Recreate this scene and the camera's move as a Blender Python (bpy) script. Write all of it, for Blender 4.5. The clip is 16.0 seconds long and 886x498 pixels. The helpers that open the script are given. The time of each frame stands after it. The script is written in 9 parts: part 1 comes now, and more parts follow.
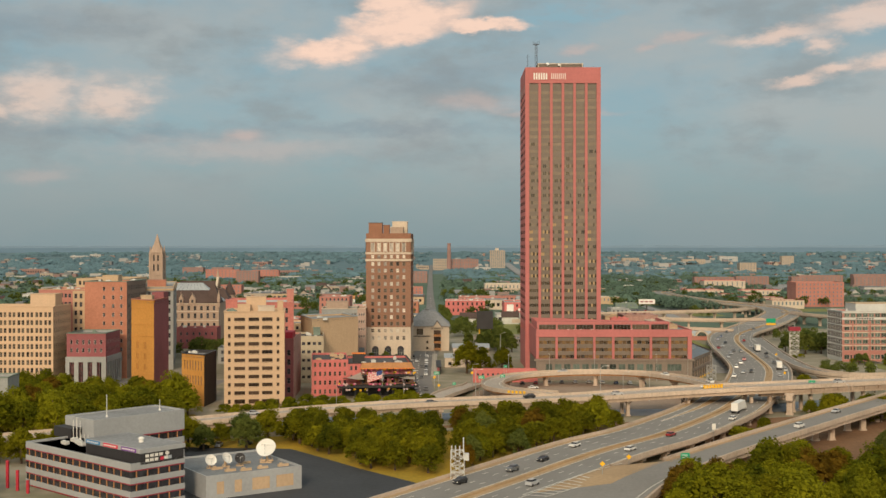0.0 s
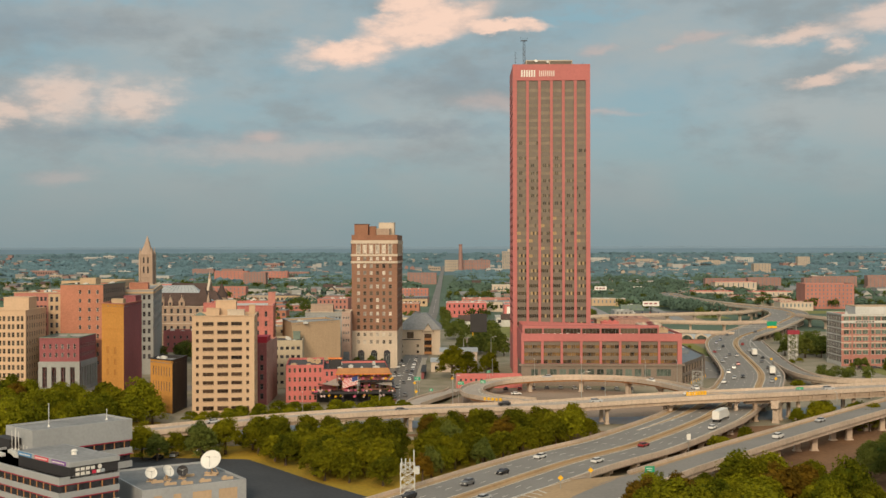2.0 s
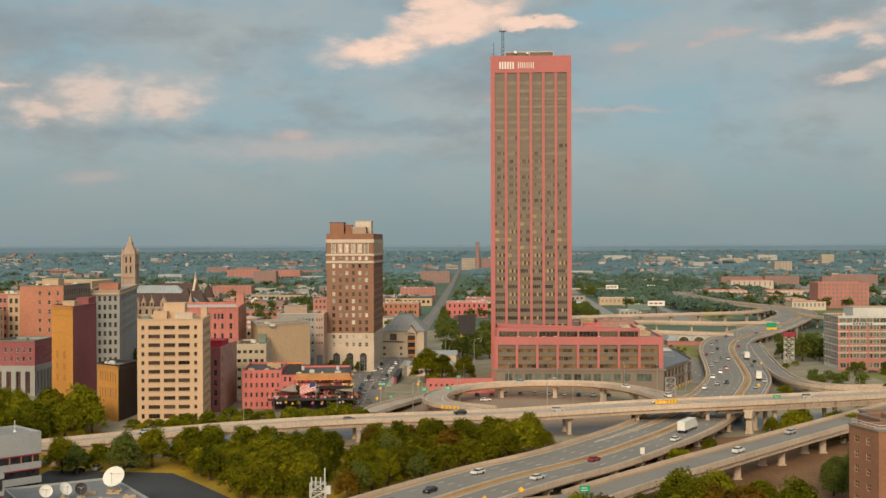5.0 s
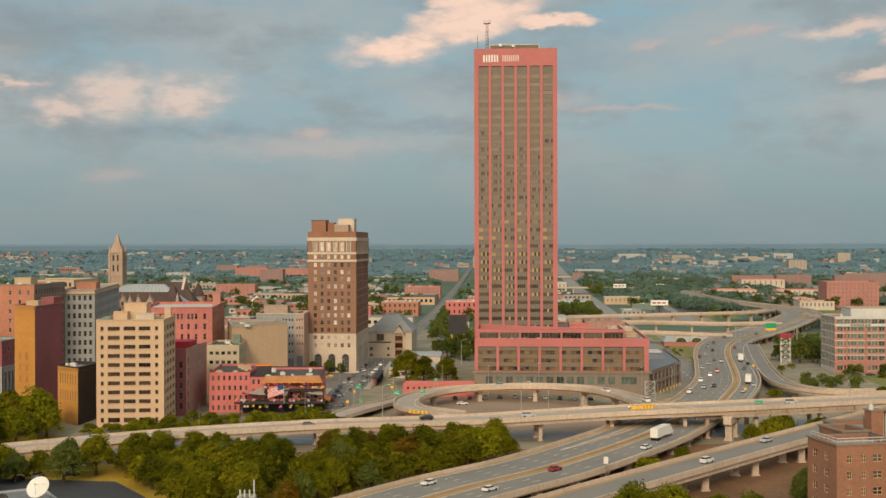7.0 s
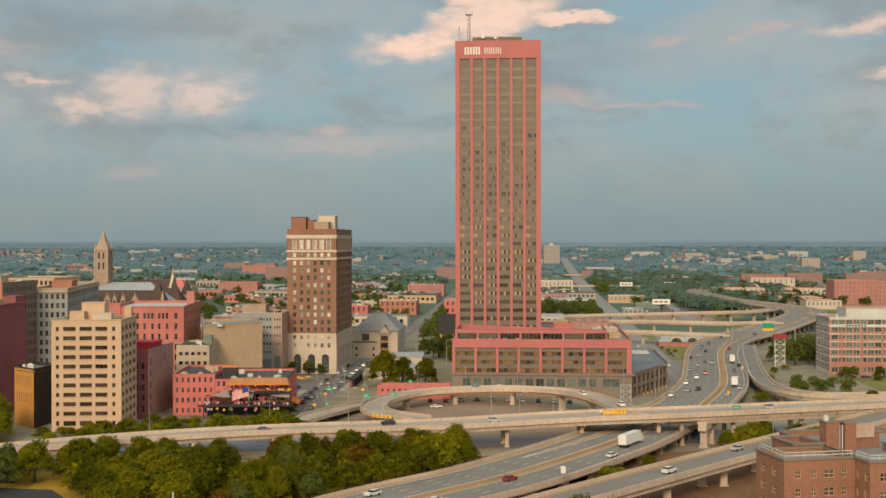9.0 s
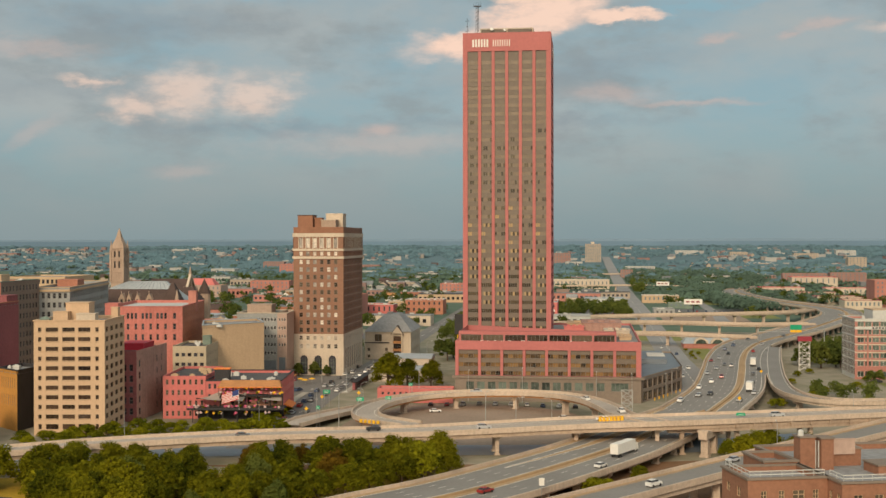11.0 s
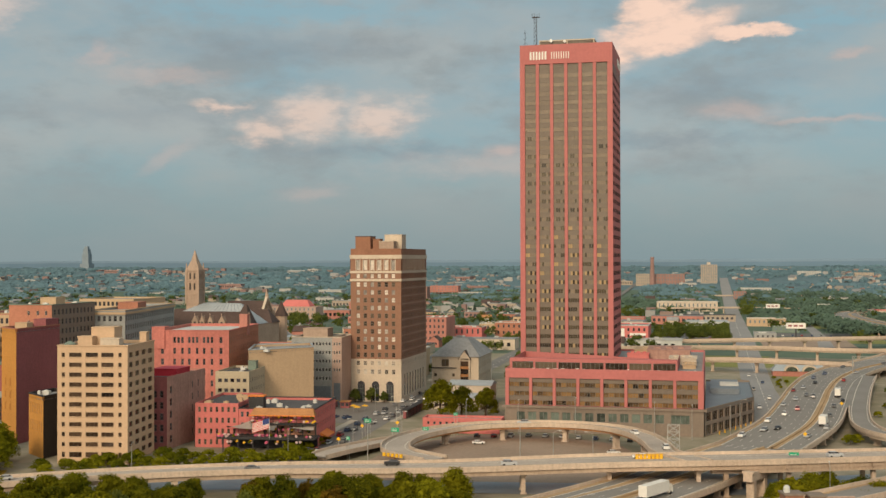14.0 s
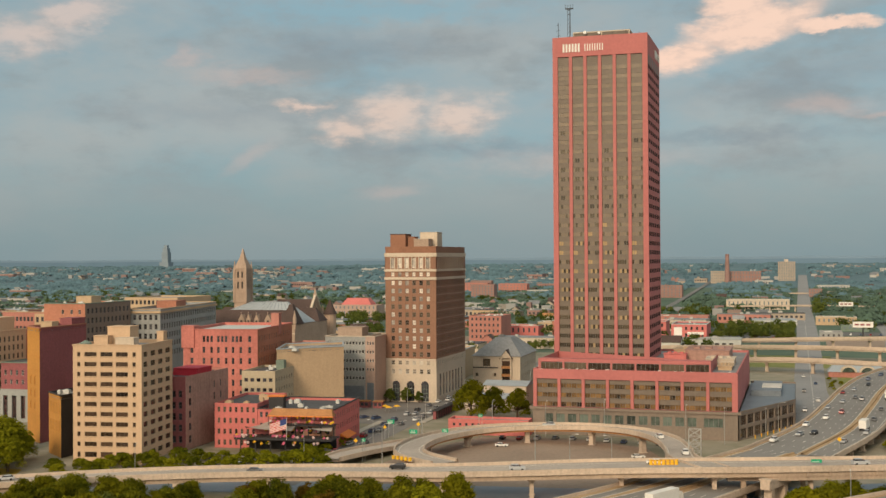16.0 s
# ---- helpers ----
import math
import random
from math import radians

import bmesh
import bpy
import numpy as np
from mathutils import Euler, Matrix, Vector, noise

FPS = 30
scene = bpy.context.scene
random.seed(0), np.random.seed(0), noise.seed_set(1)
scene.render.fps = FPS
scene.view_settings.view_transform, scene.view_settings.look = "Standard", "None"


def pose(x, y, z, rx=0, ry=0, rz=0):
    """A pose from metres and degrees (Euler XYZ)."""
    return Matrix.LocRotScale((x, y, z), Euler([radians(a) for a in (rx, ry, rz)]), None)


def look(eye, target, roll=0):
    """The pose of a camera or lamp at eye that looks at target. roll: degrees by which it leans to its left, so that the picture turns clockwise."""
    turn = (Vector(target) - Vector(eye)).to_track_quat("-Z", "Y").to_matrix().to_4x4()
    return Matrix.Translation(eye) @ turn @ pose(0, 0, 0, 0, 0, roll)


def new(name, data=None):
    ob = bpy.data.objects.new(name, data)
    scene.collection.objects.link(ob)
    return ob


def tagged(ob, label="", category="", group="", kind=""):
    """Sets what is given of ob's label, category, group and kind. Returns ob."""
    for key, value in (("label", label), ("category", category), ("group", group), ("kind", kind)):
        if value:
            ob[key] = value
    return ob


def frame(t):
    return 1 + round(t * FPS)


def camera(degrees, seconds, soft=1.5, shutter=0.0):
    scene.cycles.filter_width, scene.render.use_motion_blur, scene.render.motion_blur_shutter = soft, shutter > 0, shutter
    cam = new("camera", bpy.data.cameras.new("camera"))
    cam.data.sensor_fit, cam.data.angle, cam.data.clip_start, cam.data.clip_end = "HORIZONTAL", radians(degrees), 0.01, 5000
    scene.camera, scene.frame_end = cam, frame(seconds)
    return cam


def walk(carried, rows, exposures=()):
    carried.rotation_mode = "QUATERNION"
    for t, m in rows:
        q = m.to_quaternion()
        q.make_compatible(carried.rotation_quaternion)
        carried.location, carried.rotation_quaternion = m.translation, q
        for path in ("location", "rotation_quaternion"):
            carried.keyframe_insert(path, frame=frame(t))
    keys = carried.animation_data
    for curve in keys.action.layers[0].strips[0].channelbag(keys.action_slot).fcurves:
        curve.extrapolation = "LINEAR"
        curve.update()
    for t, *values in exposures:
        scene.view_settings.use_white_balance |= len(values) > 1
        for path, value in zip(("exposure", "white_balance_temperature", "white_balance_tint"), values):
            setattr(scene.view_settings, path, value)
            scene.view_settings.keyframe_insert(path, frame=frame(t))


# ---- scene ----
cam = camera(41.18, 16.0, soft=1.5)
PATH = [
    (0, (-40.935, -628.996, 65.344), (-41.405, -528.997, 65.157), -0.020),
    (0.5, (-36.555, -625.183, 65.429), (-37.414, -525.187, 65.314), -0.013),
    (1, (-32.143, -621.348, 65.539), (-33.421, -521.356, 65.434), -0.038),
    (1.5, (-27.745, -617.530, 65.667), (-29.435, -517.544, 65.541), -0.083),
    (2, (-23.310, -613.672, 65.803), (-25.435, -513.695, 65.691), -0.094),
    (2.5, (-18.879, -609.770, 65.946), (-21.440, -509.803, 65.859), -0.135),
    (3, (-14.450, -605.798, 66.099), (-17.413, -505.842, 65.935), -0.137),
    (3.5, (-10.032, -601.846, 66.250), (-13.443, -501.904, 66.069), -0.189),
    (4, (-5.640, -597.882, 66.396), (-9.449, -497.955, 66.182), -0.194),
    (6.5, (16.189, -576.526, 66.570), (10.363, -476.696, 66.157), -0.134),
    (7, (20.497, -572.308, 66.583), (14.254, -472.504, 66.129), -0.131),
    (7.5, (24.760, -568.101, 66.597), (18.136, -468.322, 66.058), -0.157),
    (8, (28.991, -563.843, 66.614), (22.024, -464.087, 66.043), -0.130),
    (8.5, (33.223, -559.545, 66.624), (25.892, -459.816, 66.010), -0.104),
    (11, (54.985, -537.180, 66.511), (43.119, -437.889, 65.743), -0.069),
    (11.5, (59.443, -532.479, 66.626), (45.803, -433.415, 66.049), -0.099),
    (12, (63.868, -527.782, 66.740), (48.453, -428.978, 66.494), -0.142),
    (12.5, (68.234, -523.100, 66.844), (51.079, -424.582, 66.991), -0.183),
    (13, (72.587, -518.465, 66.935), (53.689, -420.268, 67.418), -0.136),
    (13.5, (76.926, -513.940, 67.003), (56.351, -416.083, 67.854), -0.167),
    (14, (81.311, -509.615, 67.041), (59.119, -412.113, 68.037), -0.159),
    (14.5, (85.771, -505.548, 67.053), (61.916, -408.439, 68.031), -0.164),
    (15, (90.318, -501.775, 67.060), (64.771, -405.098, 67.955), -0.119),
    (15.5, (94.930, -498.212, 67.066), (67.731, -401.986, 67.943), -0.232),
    (16, (99.572, -494.743, 67.071), (70.763, -398.986, 67.900), -0.318),
]
walk(cam, [(t, look(eye, target, roll)) for t, eye, target, roll in PATH])

# ---- world and sun ----
SUN_AZ, SUN_EL = radians(187), radians(26)      # compass-like angle from +y, clockwise
world = bpy.data.worlds.new("sky")
scene.world = world
world.use_nodes = True
wn, wl = world.node_tree.nodes, world.node_tree.links
for n in list(wn):
    wn.remove(n)


def wnode(kind, **kw):
    n = wn.new(kind)
    for k, v in kw.items():
        if k in n.inputs:
            n.inputs[k].default_value = v
    return n


def wmath(op, a, b=None, c=None):
    n = wn.new("ShaderNodeMath")
    n.operation = op
    for i, v in enumerate((a, b, c)):
        if v is None:
            continue
        if isinstance(v, (int, float)):
            n.inputs[i].default_value = v
        else:
            wl.new(v, n.inputs[i])
    return n.outputs[0]


def wramp(value, lo, hi):
    n = wn.new("ShaderNodeMapRange")
    n.interpolation_type = "SMOOTHSTEP"
    wl.new(value, n.inputs[0])
    n.inputs[1].default_value, n.inputs[2].default_value = lo, hi
    return n.outputs[0]


def wmix(fac, a, b):
    n = wn.new("ShaderNodeMix")
    n.data_type = "RGBA"
    if isinstance(fac, (int, float)):
        n.inputs[0].default_value = fac
    else:
        wl.new(fac, n.inputs[0])
    for i, v in ((6, a), (7, b)):
        if isinstance(v, tuple):
            n.inputs[i].default_value = (*v, 1)
        else:
            wl.new(v, n.inputs[i])
    return n.outputs[2]


sky = wn.new("ShaderNodeTexSky")
sky.sky_type = "NISHITA"
sky.sun_disc = False
sky.sun_elevation, sky.sun_rotation = SUN_EL, SUN_AZ
sky.air_density, sky.dust_density, sky.ozone_density = 1.0, 1.0, 1.5

# azimuth (degrees from +y, clockwise) and elevation (degrees) of each direction
tc = wn.new("ShaderNodeTexCoord")
sep = wn.new("ShaderNodeSeparateXYZ")
wl.new(tc.outputs["Generated"], sep.inputs[0])
vx, vy, vz = sep.outputs
AZ = wmath("MULTIPLY", wmath("ARCTAN2", vx, vy), 57.2958)
EL = wmath("MULTIPLY", wmath("ARCSINE", vz), 57.2958)
flat = wn.new("ShaderNodeCombineXYZ")
wl.new(AZ, flat.inputs[0])
wl.new(wmath("MULTIPLY", EL, 2.2), flat.inputs[1])


def wnoise(scale, detail, rough, shift):
    mp = wn.new("ShaderNodeMapping")
    mp.inputs["Location"].default_value = (shift, shift * 0.7, 0)
    wl.new(flat.outputs[0], mp.inputs[0])
    n = wn.new("ShaderNodeTexNoise")
    n.inputs["Scale"].default_value, n.inputs["Detail"].default_value, n.inputs["Roughness"].default_value = scale, detail, rough
    wl.new(mp.outputs[0], n.inputs["Vector"])
    return n.outputs[0]


# high thin overcast with blue showing through, hazy towards the horizon
VEIL = (0.438, 0.448, 0.43)
HAZE = (0.225, 0.294, 0.308)
nish = wn.new("ShaderNodeVectorMath")
nish.operation = "SCALE"
wl.new(sky.outputs[0], nish.inputs[0])
nish.inputs["Scale"].default_value = 0.085
broad = wnoise(0.10, 5, 0.55, 3.0)
veil = wramp(broad, 0.30, 0.68)
base = wmix(0.80, nish.outputs[0], (0.263, 0.394, 0.434))
up = wmix(wmath("MULTIPLY", veil, 0.75), base, VEIL)
low = wramp(EL, -1.5, 7.0)
up = wmix(low, wmix(0.12, HAZE, up), up)
# greyer undersides in long bands
bands = wramp(wnoise(0.13, 6, 0.6, 11.0), 0.46, 0.66)
up = wmix(wmath("MULTIPLY", bands, wmath("MULTIPLY", wramp(EL, 1.0, 5.0), 0.75)), up, (0.287, 0.325, 0.335))


def warped(scale, shift, push_az, push_el):
    """Azimuth and elevation, stirred by noise so that cloud edges billow."""
    a = wmath("MULTIPLY_ADD", wnoise(scale, 6, 0.6, shift), push_az, -0.5 * push_az)
    e = wmath("MULTIPLY_ADD", wnoise(scale * 1.15, 6, 0.6, shift + 40.0), push_el, -0.5 * push_el)
    return wmath("ADD", AZ, a), wmath("ADD", EL, e)


def cloud(lobes, edge, col, amount, shift, shade=0.45, push=1.0):
    """One cloud out of tilted lobes (azimuth, elevation, half width, half height, tilt) in degrees."""
    global up
    a, e = warped(0.45, shift, 3.4 * push, 1.7 * push)
    field = None
    for az, el, w, h, tilt in lobes:
        dx = wmath("SUBTRACT", a, az)
        dy = wmath("DIVIDE", wmath("SUBTRACT", wmath("SUBTRACT", e, el), wmath("MULTIPLY", dx, tilt)), h)
        dx = wmath("DIVIDE", dx, w)
        f = wmath("SUBTRACT", 1.0, wmath("SQRT", wmath("ADD", wmath("MULTIPLY", dx, dx), wmath("MULTIPLY", dy, dy))))
        field = f if field is None else wmath("SMOOTH_MAX", field, f, 0.25)
    lit = wramp(wmath("ADD", wmath("MULTIPLY", field, 0.5), wmath("MULTIPLY_ADD", wnoise(0.8, 5, 0.6, shift + 2.0), 2.4, -1.2)), -0.35, 0.45)
    dim = tuple((1 - shade) * c + shade * v for c, v in zip(col, (0.33, 0.34, 0.35)))
    up = wmix(wmath("MULTIPLY", wramp(field, -edge, edge * 1.3), amount), up, wmix(lit, dim, col))


PEACH, PINK, WARM = (0.98, 0.69, 0.54), (0.60, 0.46, 0.41), (0.52, 0.46, 0.43)
DUSK, BLUE = (0.235, 0.285, 0.325), (0.27, 0.43, 0.50)
# long grey undersides and blue gaps first, the lit cumulus over them
cloud([(-20.5, 10.2, 6.5, 0.8, 0.03)], 0.7, DUSK, 0.40, 71.0)
cloud([(-15.0, 5.3, 6.0, 0.35, 0.0), (-3.5, 5.7, 6.5, 0.3, 0.0)], 0.8, DUSK, 0.42, 75.0)
cloud([(0.0, 8.2, 6.5, 0.7, 0.12)], 0.8, DUSK, 0.30, 79.0)
cloud([(-27.0, 7.0, 7.0, 0.6, 0.0)], 0.8, DUSK, 0.30, 83.0)
cloud([(-20.0, 11.9, 9.0, 0.7, 0.0), (5.5, 11.0, 3.5, 0.5, 0.05)], 0.7, BLUE, 0.85, 87.0)
cloud([(-10.0, 4.7, 6.0, 0.6, 0.02)], 0.8, WARM, 0.62, 41.0)
cloud([(-9.9, 5.3, 0.9, 0.3, 0.0)], 0.6, PINK, 0.55, 37.0, push=0.4)
cloud([(1.4, 6.95, 2.1, 0.45, -0.08), (5.2, 6.45, 3.0, 0.16, -0.02)], 0.6, PINK, 0.50, 47.0, push=0.6)
cloud([(-19.2, 3.3, 1.5, 0.35, 0.1), (-26.0, 4.9, 1.3, 0.4, 0.55)], 0.7, PINK, 0.35, 31.0, push=0.6)
cloud([(-26.0, 8.8, 2.8, 0.45, 0.0), (-29.1, 9.6, 0.8, 0.55, 0.3)], 0.6, PINK, 0.42, 26.0)
cloud([(-15.9, 6.9, 2.1, 1.1, 0.0), (-19.2, 7.0, 1.9, 1.2, 0.0), (-21.4, 6.2, 1.3, 0.6, 0.0), (-23.4, 7.4, 1.2, 0.3, 0.0)], 0.62, (0.90, 0.66, 0.53), 0.66, 21.0, 0.55)
cloud([(-34.0, 11.3, 1.8, 0.9, 0.25), (-36.4, 10.2, 2.0, 0.8, 0.0)], 0.6, (0.80, 0.61, 0.52), 0.62, 68.0, 0.55)
cloud([(15.4, 9.75, 2.3, 0.4, 0.06), (19.6, 10.4, 2.4, 0.6, 0.08), (17.6, 9.3, 0.8, 0.45, 0.0)], 0.55, PEACH, 0.62, 57.0, push=0.9)
cloud([(16.4, 7.65, 1.2, 0.2, 0.05), (18.4, 8.05, 1.3, 0.28, 0.15), (20.2, 8.4, 1.4, 0.35, 0.1)], 0.6, PEACH, 0.62, 63.0, push=0.7)
cloud([(6.4, 9.4, 1.0, 0.2, 0.05), (9.6, 9.5, 0.7, 0.22, 0.1), (11.3, 9.9, 1.3, 0.26, 0.12)], 0.6, PINK, 0.55, 93.0, push=0.6)
cloud([(-6.2, 9.3, 2.7, 0.7, 0.06)], 0.5, PEACH, 0.55, 8.0)
cloud([(-2.1, 10.75, 3.2, 1.0, 0.16), (1.6, 10.65, 2.3, 0.36, 0.02), (-2.6, 11.8, 1.7, 0.6, 0.0), (-5.6, 9.45, 1.9, 0.6, 0.12)], 0.26, PEACH, 0.93, 5.0, 0.35, 0.8)
# bright hazy sky round the low sun
sd = wn.new("ShaderNodeVectorMath")
sd.operation = "DOT_PRODUCT"
wl.new(tc.outputs["Generated"], sd.inputs[0])
sd.inputs[1].default_value = (math.sin(SUN_AZ) * math.cos(SUN_EL), math.cos(SUN_AZ) * math.cos(SUN_EL), math.sin(SUN_EL))
glow = wmath("POWER", wmath("MAXIMUM", wmath("MULTIPLY_ADD", sd.outputs["Value"], 0.85, 0.15), 0.0), 1.6)
gl = wn.new("ShaderNodeMix")
gl.data_type, gl.blend_type = "RGBA", "ADD"
gl.inputs[0].default_value = 1.0
wl.new(up, gl.inputs[6])
wl.new(wmix(glow, (0.0, 0.0, 0.0), (0.80, 0.66, 0.45)), gl.inputs[7])
up = gl.outputs[2]
bg = wn.new("ShaderNodeBackground")
out = wn.new("ShaderNodeOutputWorld")
wl.new(up, bg.inputs[0])
bg.inputs[1].default_value = 1.0
wl.new(bg.outputs[0], out.inputs[0])

sun = new("sun", bpy.data.lights.new("sun", "SUN"))
sun.data.energy, sun.data.angle, sun.data.color = 2.3, radians(14), (1.0, 0.78, 0.54)
sun.matrix_world = look((0, 0, 0), (-math.sin(SUN_AZ) * math.cos(SUN_EL), -math.cos(SUN_AZ) * math.cos(SUN_EL), -math.sin(SUN_EL)))
sun.location = (0, -200, 400)


# ---- materials ----
def mat(name, col, rough=0.8, var=0.12, scale=0.15, fine=2.5, bump=0.15, metal=0.0, spec=0.4, tint=None, island=0.0, streak=0.0):
    """A surface with variation at two scales, optional vertical streaks and per-object tint."""
    m = bpy.data.materials.new(name)
    m.use_nodes = True
    nt = m.node_tree
    n, l = nt.nodes, nt.links
    b = n["Principled BSDF"]
    b.inputs["Roughness"].default_value = rough
    b.inputs["Metallic"].default_value = metal
    b.inputs["Specular IOR Level"].default_value = spec
    geo = n.new("ShaderNodeNewGeometry")
    t1, t2 = n.new("ShaderNodeTexNoise"), n.new("ShaderNodeTexNoise")
    t1.inputs["Scale"].default_value, t1.inputs["Detail"].default_value = scale, 3
    t2.inputs["Scale"].default_value, t2.inputs["Detail"].default_value = fine, 4
    l.new(geo.outputs["Position"], t1.inputs["Vector"])
    l.new(geo.outputs["Position"], t2.inputs["Vector"])
    add = n.new("ShaderNodeMath")
    add.operation = "ADD"
    l.new(t1.outputs[0], add.inputs[0])
    l.new(t2.outputs[0], add.inputs[1])
    val = add.outputs[0]
    if streak:
        mp = n.new("ShaderNodeMapping")
        mp.inputs["Scale"].default_value = (0.9, 0.9, 0.06)
        l.new(geo.outputs["Position"], mp.inputs["Vector"])
        t3 = n.new("ShaderNodeTexNoise")
        t3.inputs["Scale"].default_value, t3.inputs["Detail"].default_value = 1.0, 3
        l.new(mp.outputs[0], t3.inputs["Vector"])
        ma = n.new("ShaderNodeMath")
        ma.operation = "MULTIPLY_ADD"
        l.new(t3.outputs[0], ma.inputs[0])
        ma.inputs[1].default_value = streak
        l.new(val, ma.inputs[2])
        sub = n.new("ShaderNodeMath")
        sub.operation = "SUBTRACT"
        l.new(ma.outputs[0], sub.inputs[0])
        sub.inputs[1].default_value = streak * 0.5
        val = sub.outputs[0]
    if island:
        info = n.new("ShaderNodeObjectInfo")
        ma = n.new("ShaderNodeMath")
        ma.operation = "MULTIPLY_ADD"
        l.new(info.outputs["Random"], ma.inputs[0])
        ma.inputs[1].default_value = island
        l.new(val, ma.inputs[2])
        sub = n.new("ShaderNodeMath")
        sub.operation = "SUBTRACT"
        l.new(ma.outputs[0], sub.inputs[0])
        sub.inputs[1].default_value = island * 0.5
        val = sub.outputs[0]
    ramp = n.new("ShaderNodeMapRange")
    l.new(val, ramp.inputs[0])
    ramp.inputs[1].default_value, ramp.inputs[2].default_value = 0.55, 1.45
    mix = n.new("ShaderNodeMix")
    mix.data_type = "RGBA"
    l.new(ramp.outputs[0], mix.inputs[0])
    lo = tint if tint else tuple(c * (1 - 2 * var) for c in col)
    hi = tuple(min(1, c * (1 + 2 * var)) for c in col)
    mix.inputs[6].default_value, mix.inputs[7].default_value = (*lo, 1), (*hi, 1)
    l.new(mix.outputs[2], b.inputs["Base Color"])
    if bump:
        bp = n.new("ShaderNodeBump")
        bp.inputs["Strength"].default_value = bump
        bp.inputs["Distance"].default_value = 0.1
        l.new(t2.outputs[0], bp.inputs["Height"])
        l.new(bp.outputs[0], b.inputs["Normal"])
    return m


M = {}
M["asphalt"] = mat("asphalt", (0.19, 0.18, 0.17), 0.85, 0.12, 0.05, 1.2, 0.1)
M["highway"] = mat("highway", (0.235, 0.222, 0.205), 0.85, 0.10, 0.05, 1.2, 0.1)
M["concrete"] = mat("concrete", (0.52, 0.415, 0.325), 0.85, 0.14, 0.08, 1.5, 0.1, streak=0.6)
M["ground"] = mat("ground", (0.10, 0.12, 0.055), 0.95, 0.3, 0.02, 0.5, 0.2)
M["roof"] = mat("roof", (0.26, 0.262, 0.265), 0.9, 0.18, 0.08, 0.9, 0.1)
M["pink"] = mat("pink", (0.465, 0.155, 0.145), 0.75, 0.07, 0.05, 0.8, 0.05, streak=0.3)
M["cream"] = mat("cream", (0.58, 0.405, 0.265), 0.85, 0.06, 0.06, 1.2, 0.1, streak=0.4)
M["brownbrick"] = mat("brownbrick", (0.275, 0.148, 0.097), 0.85, 0.1, 0.06, 1.2, 0.1)
M["redbrick"] = mat("redbrick", (0.42, 0.18, 0.115), 0.85, 0.12, 0.06, 1.2, 0.1)
M["orangebrick"] = mat("orangebrick", (0.52, 0.245, 0.055), 0.85, 0.1, 0.06, 1.2, 0.1)
M["grey"] = mat("grey", (0.33, 0.34, 0.34), 0.85, 0.1, 0.06, 1.2, 0.1)
M["leaf"] = mat("leaf", (0.085, 0.10, 0.02), 0.7, 0.3, 0.3, 1.0, 0.0)



def glass(name, col, rough=0.12, var=0.5, spec=0.6, warm=None):
    """A dark pane: its tone varies from pane to pane, as blinds and rooms do behind it; glass_sky holds painted
    reflection instead.
    """
    m = bpy.data.materials.new(name)
    m.use_nodes = True
    n, l = m.node_tree.nodes, m.node_tree.links
    b = n["Principled BSDF"]
    b.inputs["Roughness"].default_value = rough
    b.inputs["Specular IOR Level"].default_value = spec
    info = n.new("ShaderNodeObjectInfo")
    geo = n.new("ShaderNodeNewGeometry")
    t = n.new("ShaderNodeTexNoise")
    t.inputs["Scale"].default_value = 0.55
    l.new(geo.outputs["Position"], t.inputs["Vector"])
    add = n.new("ShaderNodeMath")
    add.operation = "MULTIPLY_ADD"
    l.new(info.outputs["Random"], add.inputs[0])
    add.inputs[1].default_value = 0.8
    l.new(t.outputs[0], add.inputs[2])
    r = n.new("ShaderNodeMapRange")
    l.new(add.outputs[0], r.inputs[0])
    r.inputs[1].default_value, r.inputs[2].default_value = 0.45, 1.25
    mix = n.new("ShaderNodeMix")
    mix.data_type = "RGBA"
    l.new(r.outputs[0], mix.inputs[0])
    hi = warm or tuple(c * (1 + 3 * var) for c in col)
    mix.inputs[6].default_value, mix.inputs[7].default_value = (*[c * (1 - var) for c in col], 1), (*hi, 1)
    l.new(mix.outputs[2], b.inputs["Base Color"])
    return m


M["frame"] = mat("frame", (0.20, 0.19, 0.18), 0.6, 0.1, 0.3, 3.0, 0.0)
M["frame_dark"] = mat("frame_dark", (0.07, 0.05, 0.04), 0.6, 0.1, 0.3, 3.0, 0.0)
M["frame_white"] = mat("frame_white", (0.55, 0.53, 0.48), 0.6, 0.1, 0.3, 3.0, 0.0)
M["glass"] = glass("glass", (0.03, 0.03, 0.035))
M["glass_brown"] = glass("glass_brown", (0.045, 0.03, 0.022), warm=(0.13, 0.10, 0.07))
M["glass_bronze"] = glass("glass_bronze", (0.10, 0.077, 0.055), 0.07, 0.3, warm=(0.18, 0.135, 0.085))
M["glass_bronze"].node_tree.nodes["Principled BSDF"].inputs["Metallic"].default_value = 0.55
M["glass_blind"] = glass("glass_blind", (0.036, 0.025, 0.015), 0.18, warm=(0.27, 0.155, 0.06))
M["glass_green"] = glass("glass_green", (0.05, 0.07, 0.06), 0.1, warm=(0.16, 0.20, 0.17))
M["glass_pale"] = glass("glass_pale", (0.055, 0.045, 0.04), 0.15, warm=(0.40, 0.34, 0.28))
# pale pane colour that carries the sky's reflection
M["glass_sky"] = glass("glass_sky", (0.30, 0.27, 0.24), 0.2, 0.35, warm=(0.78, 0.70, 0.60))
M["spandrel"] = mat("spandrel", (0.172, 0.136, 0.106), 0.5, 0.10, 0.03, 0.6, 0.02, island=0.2)
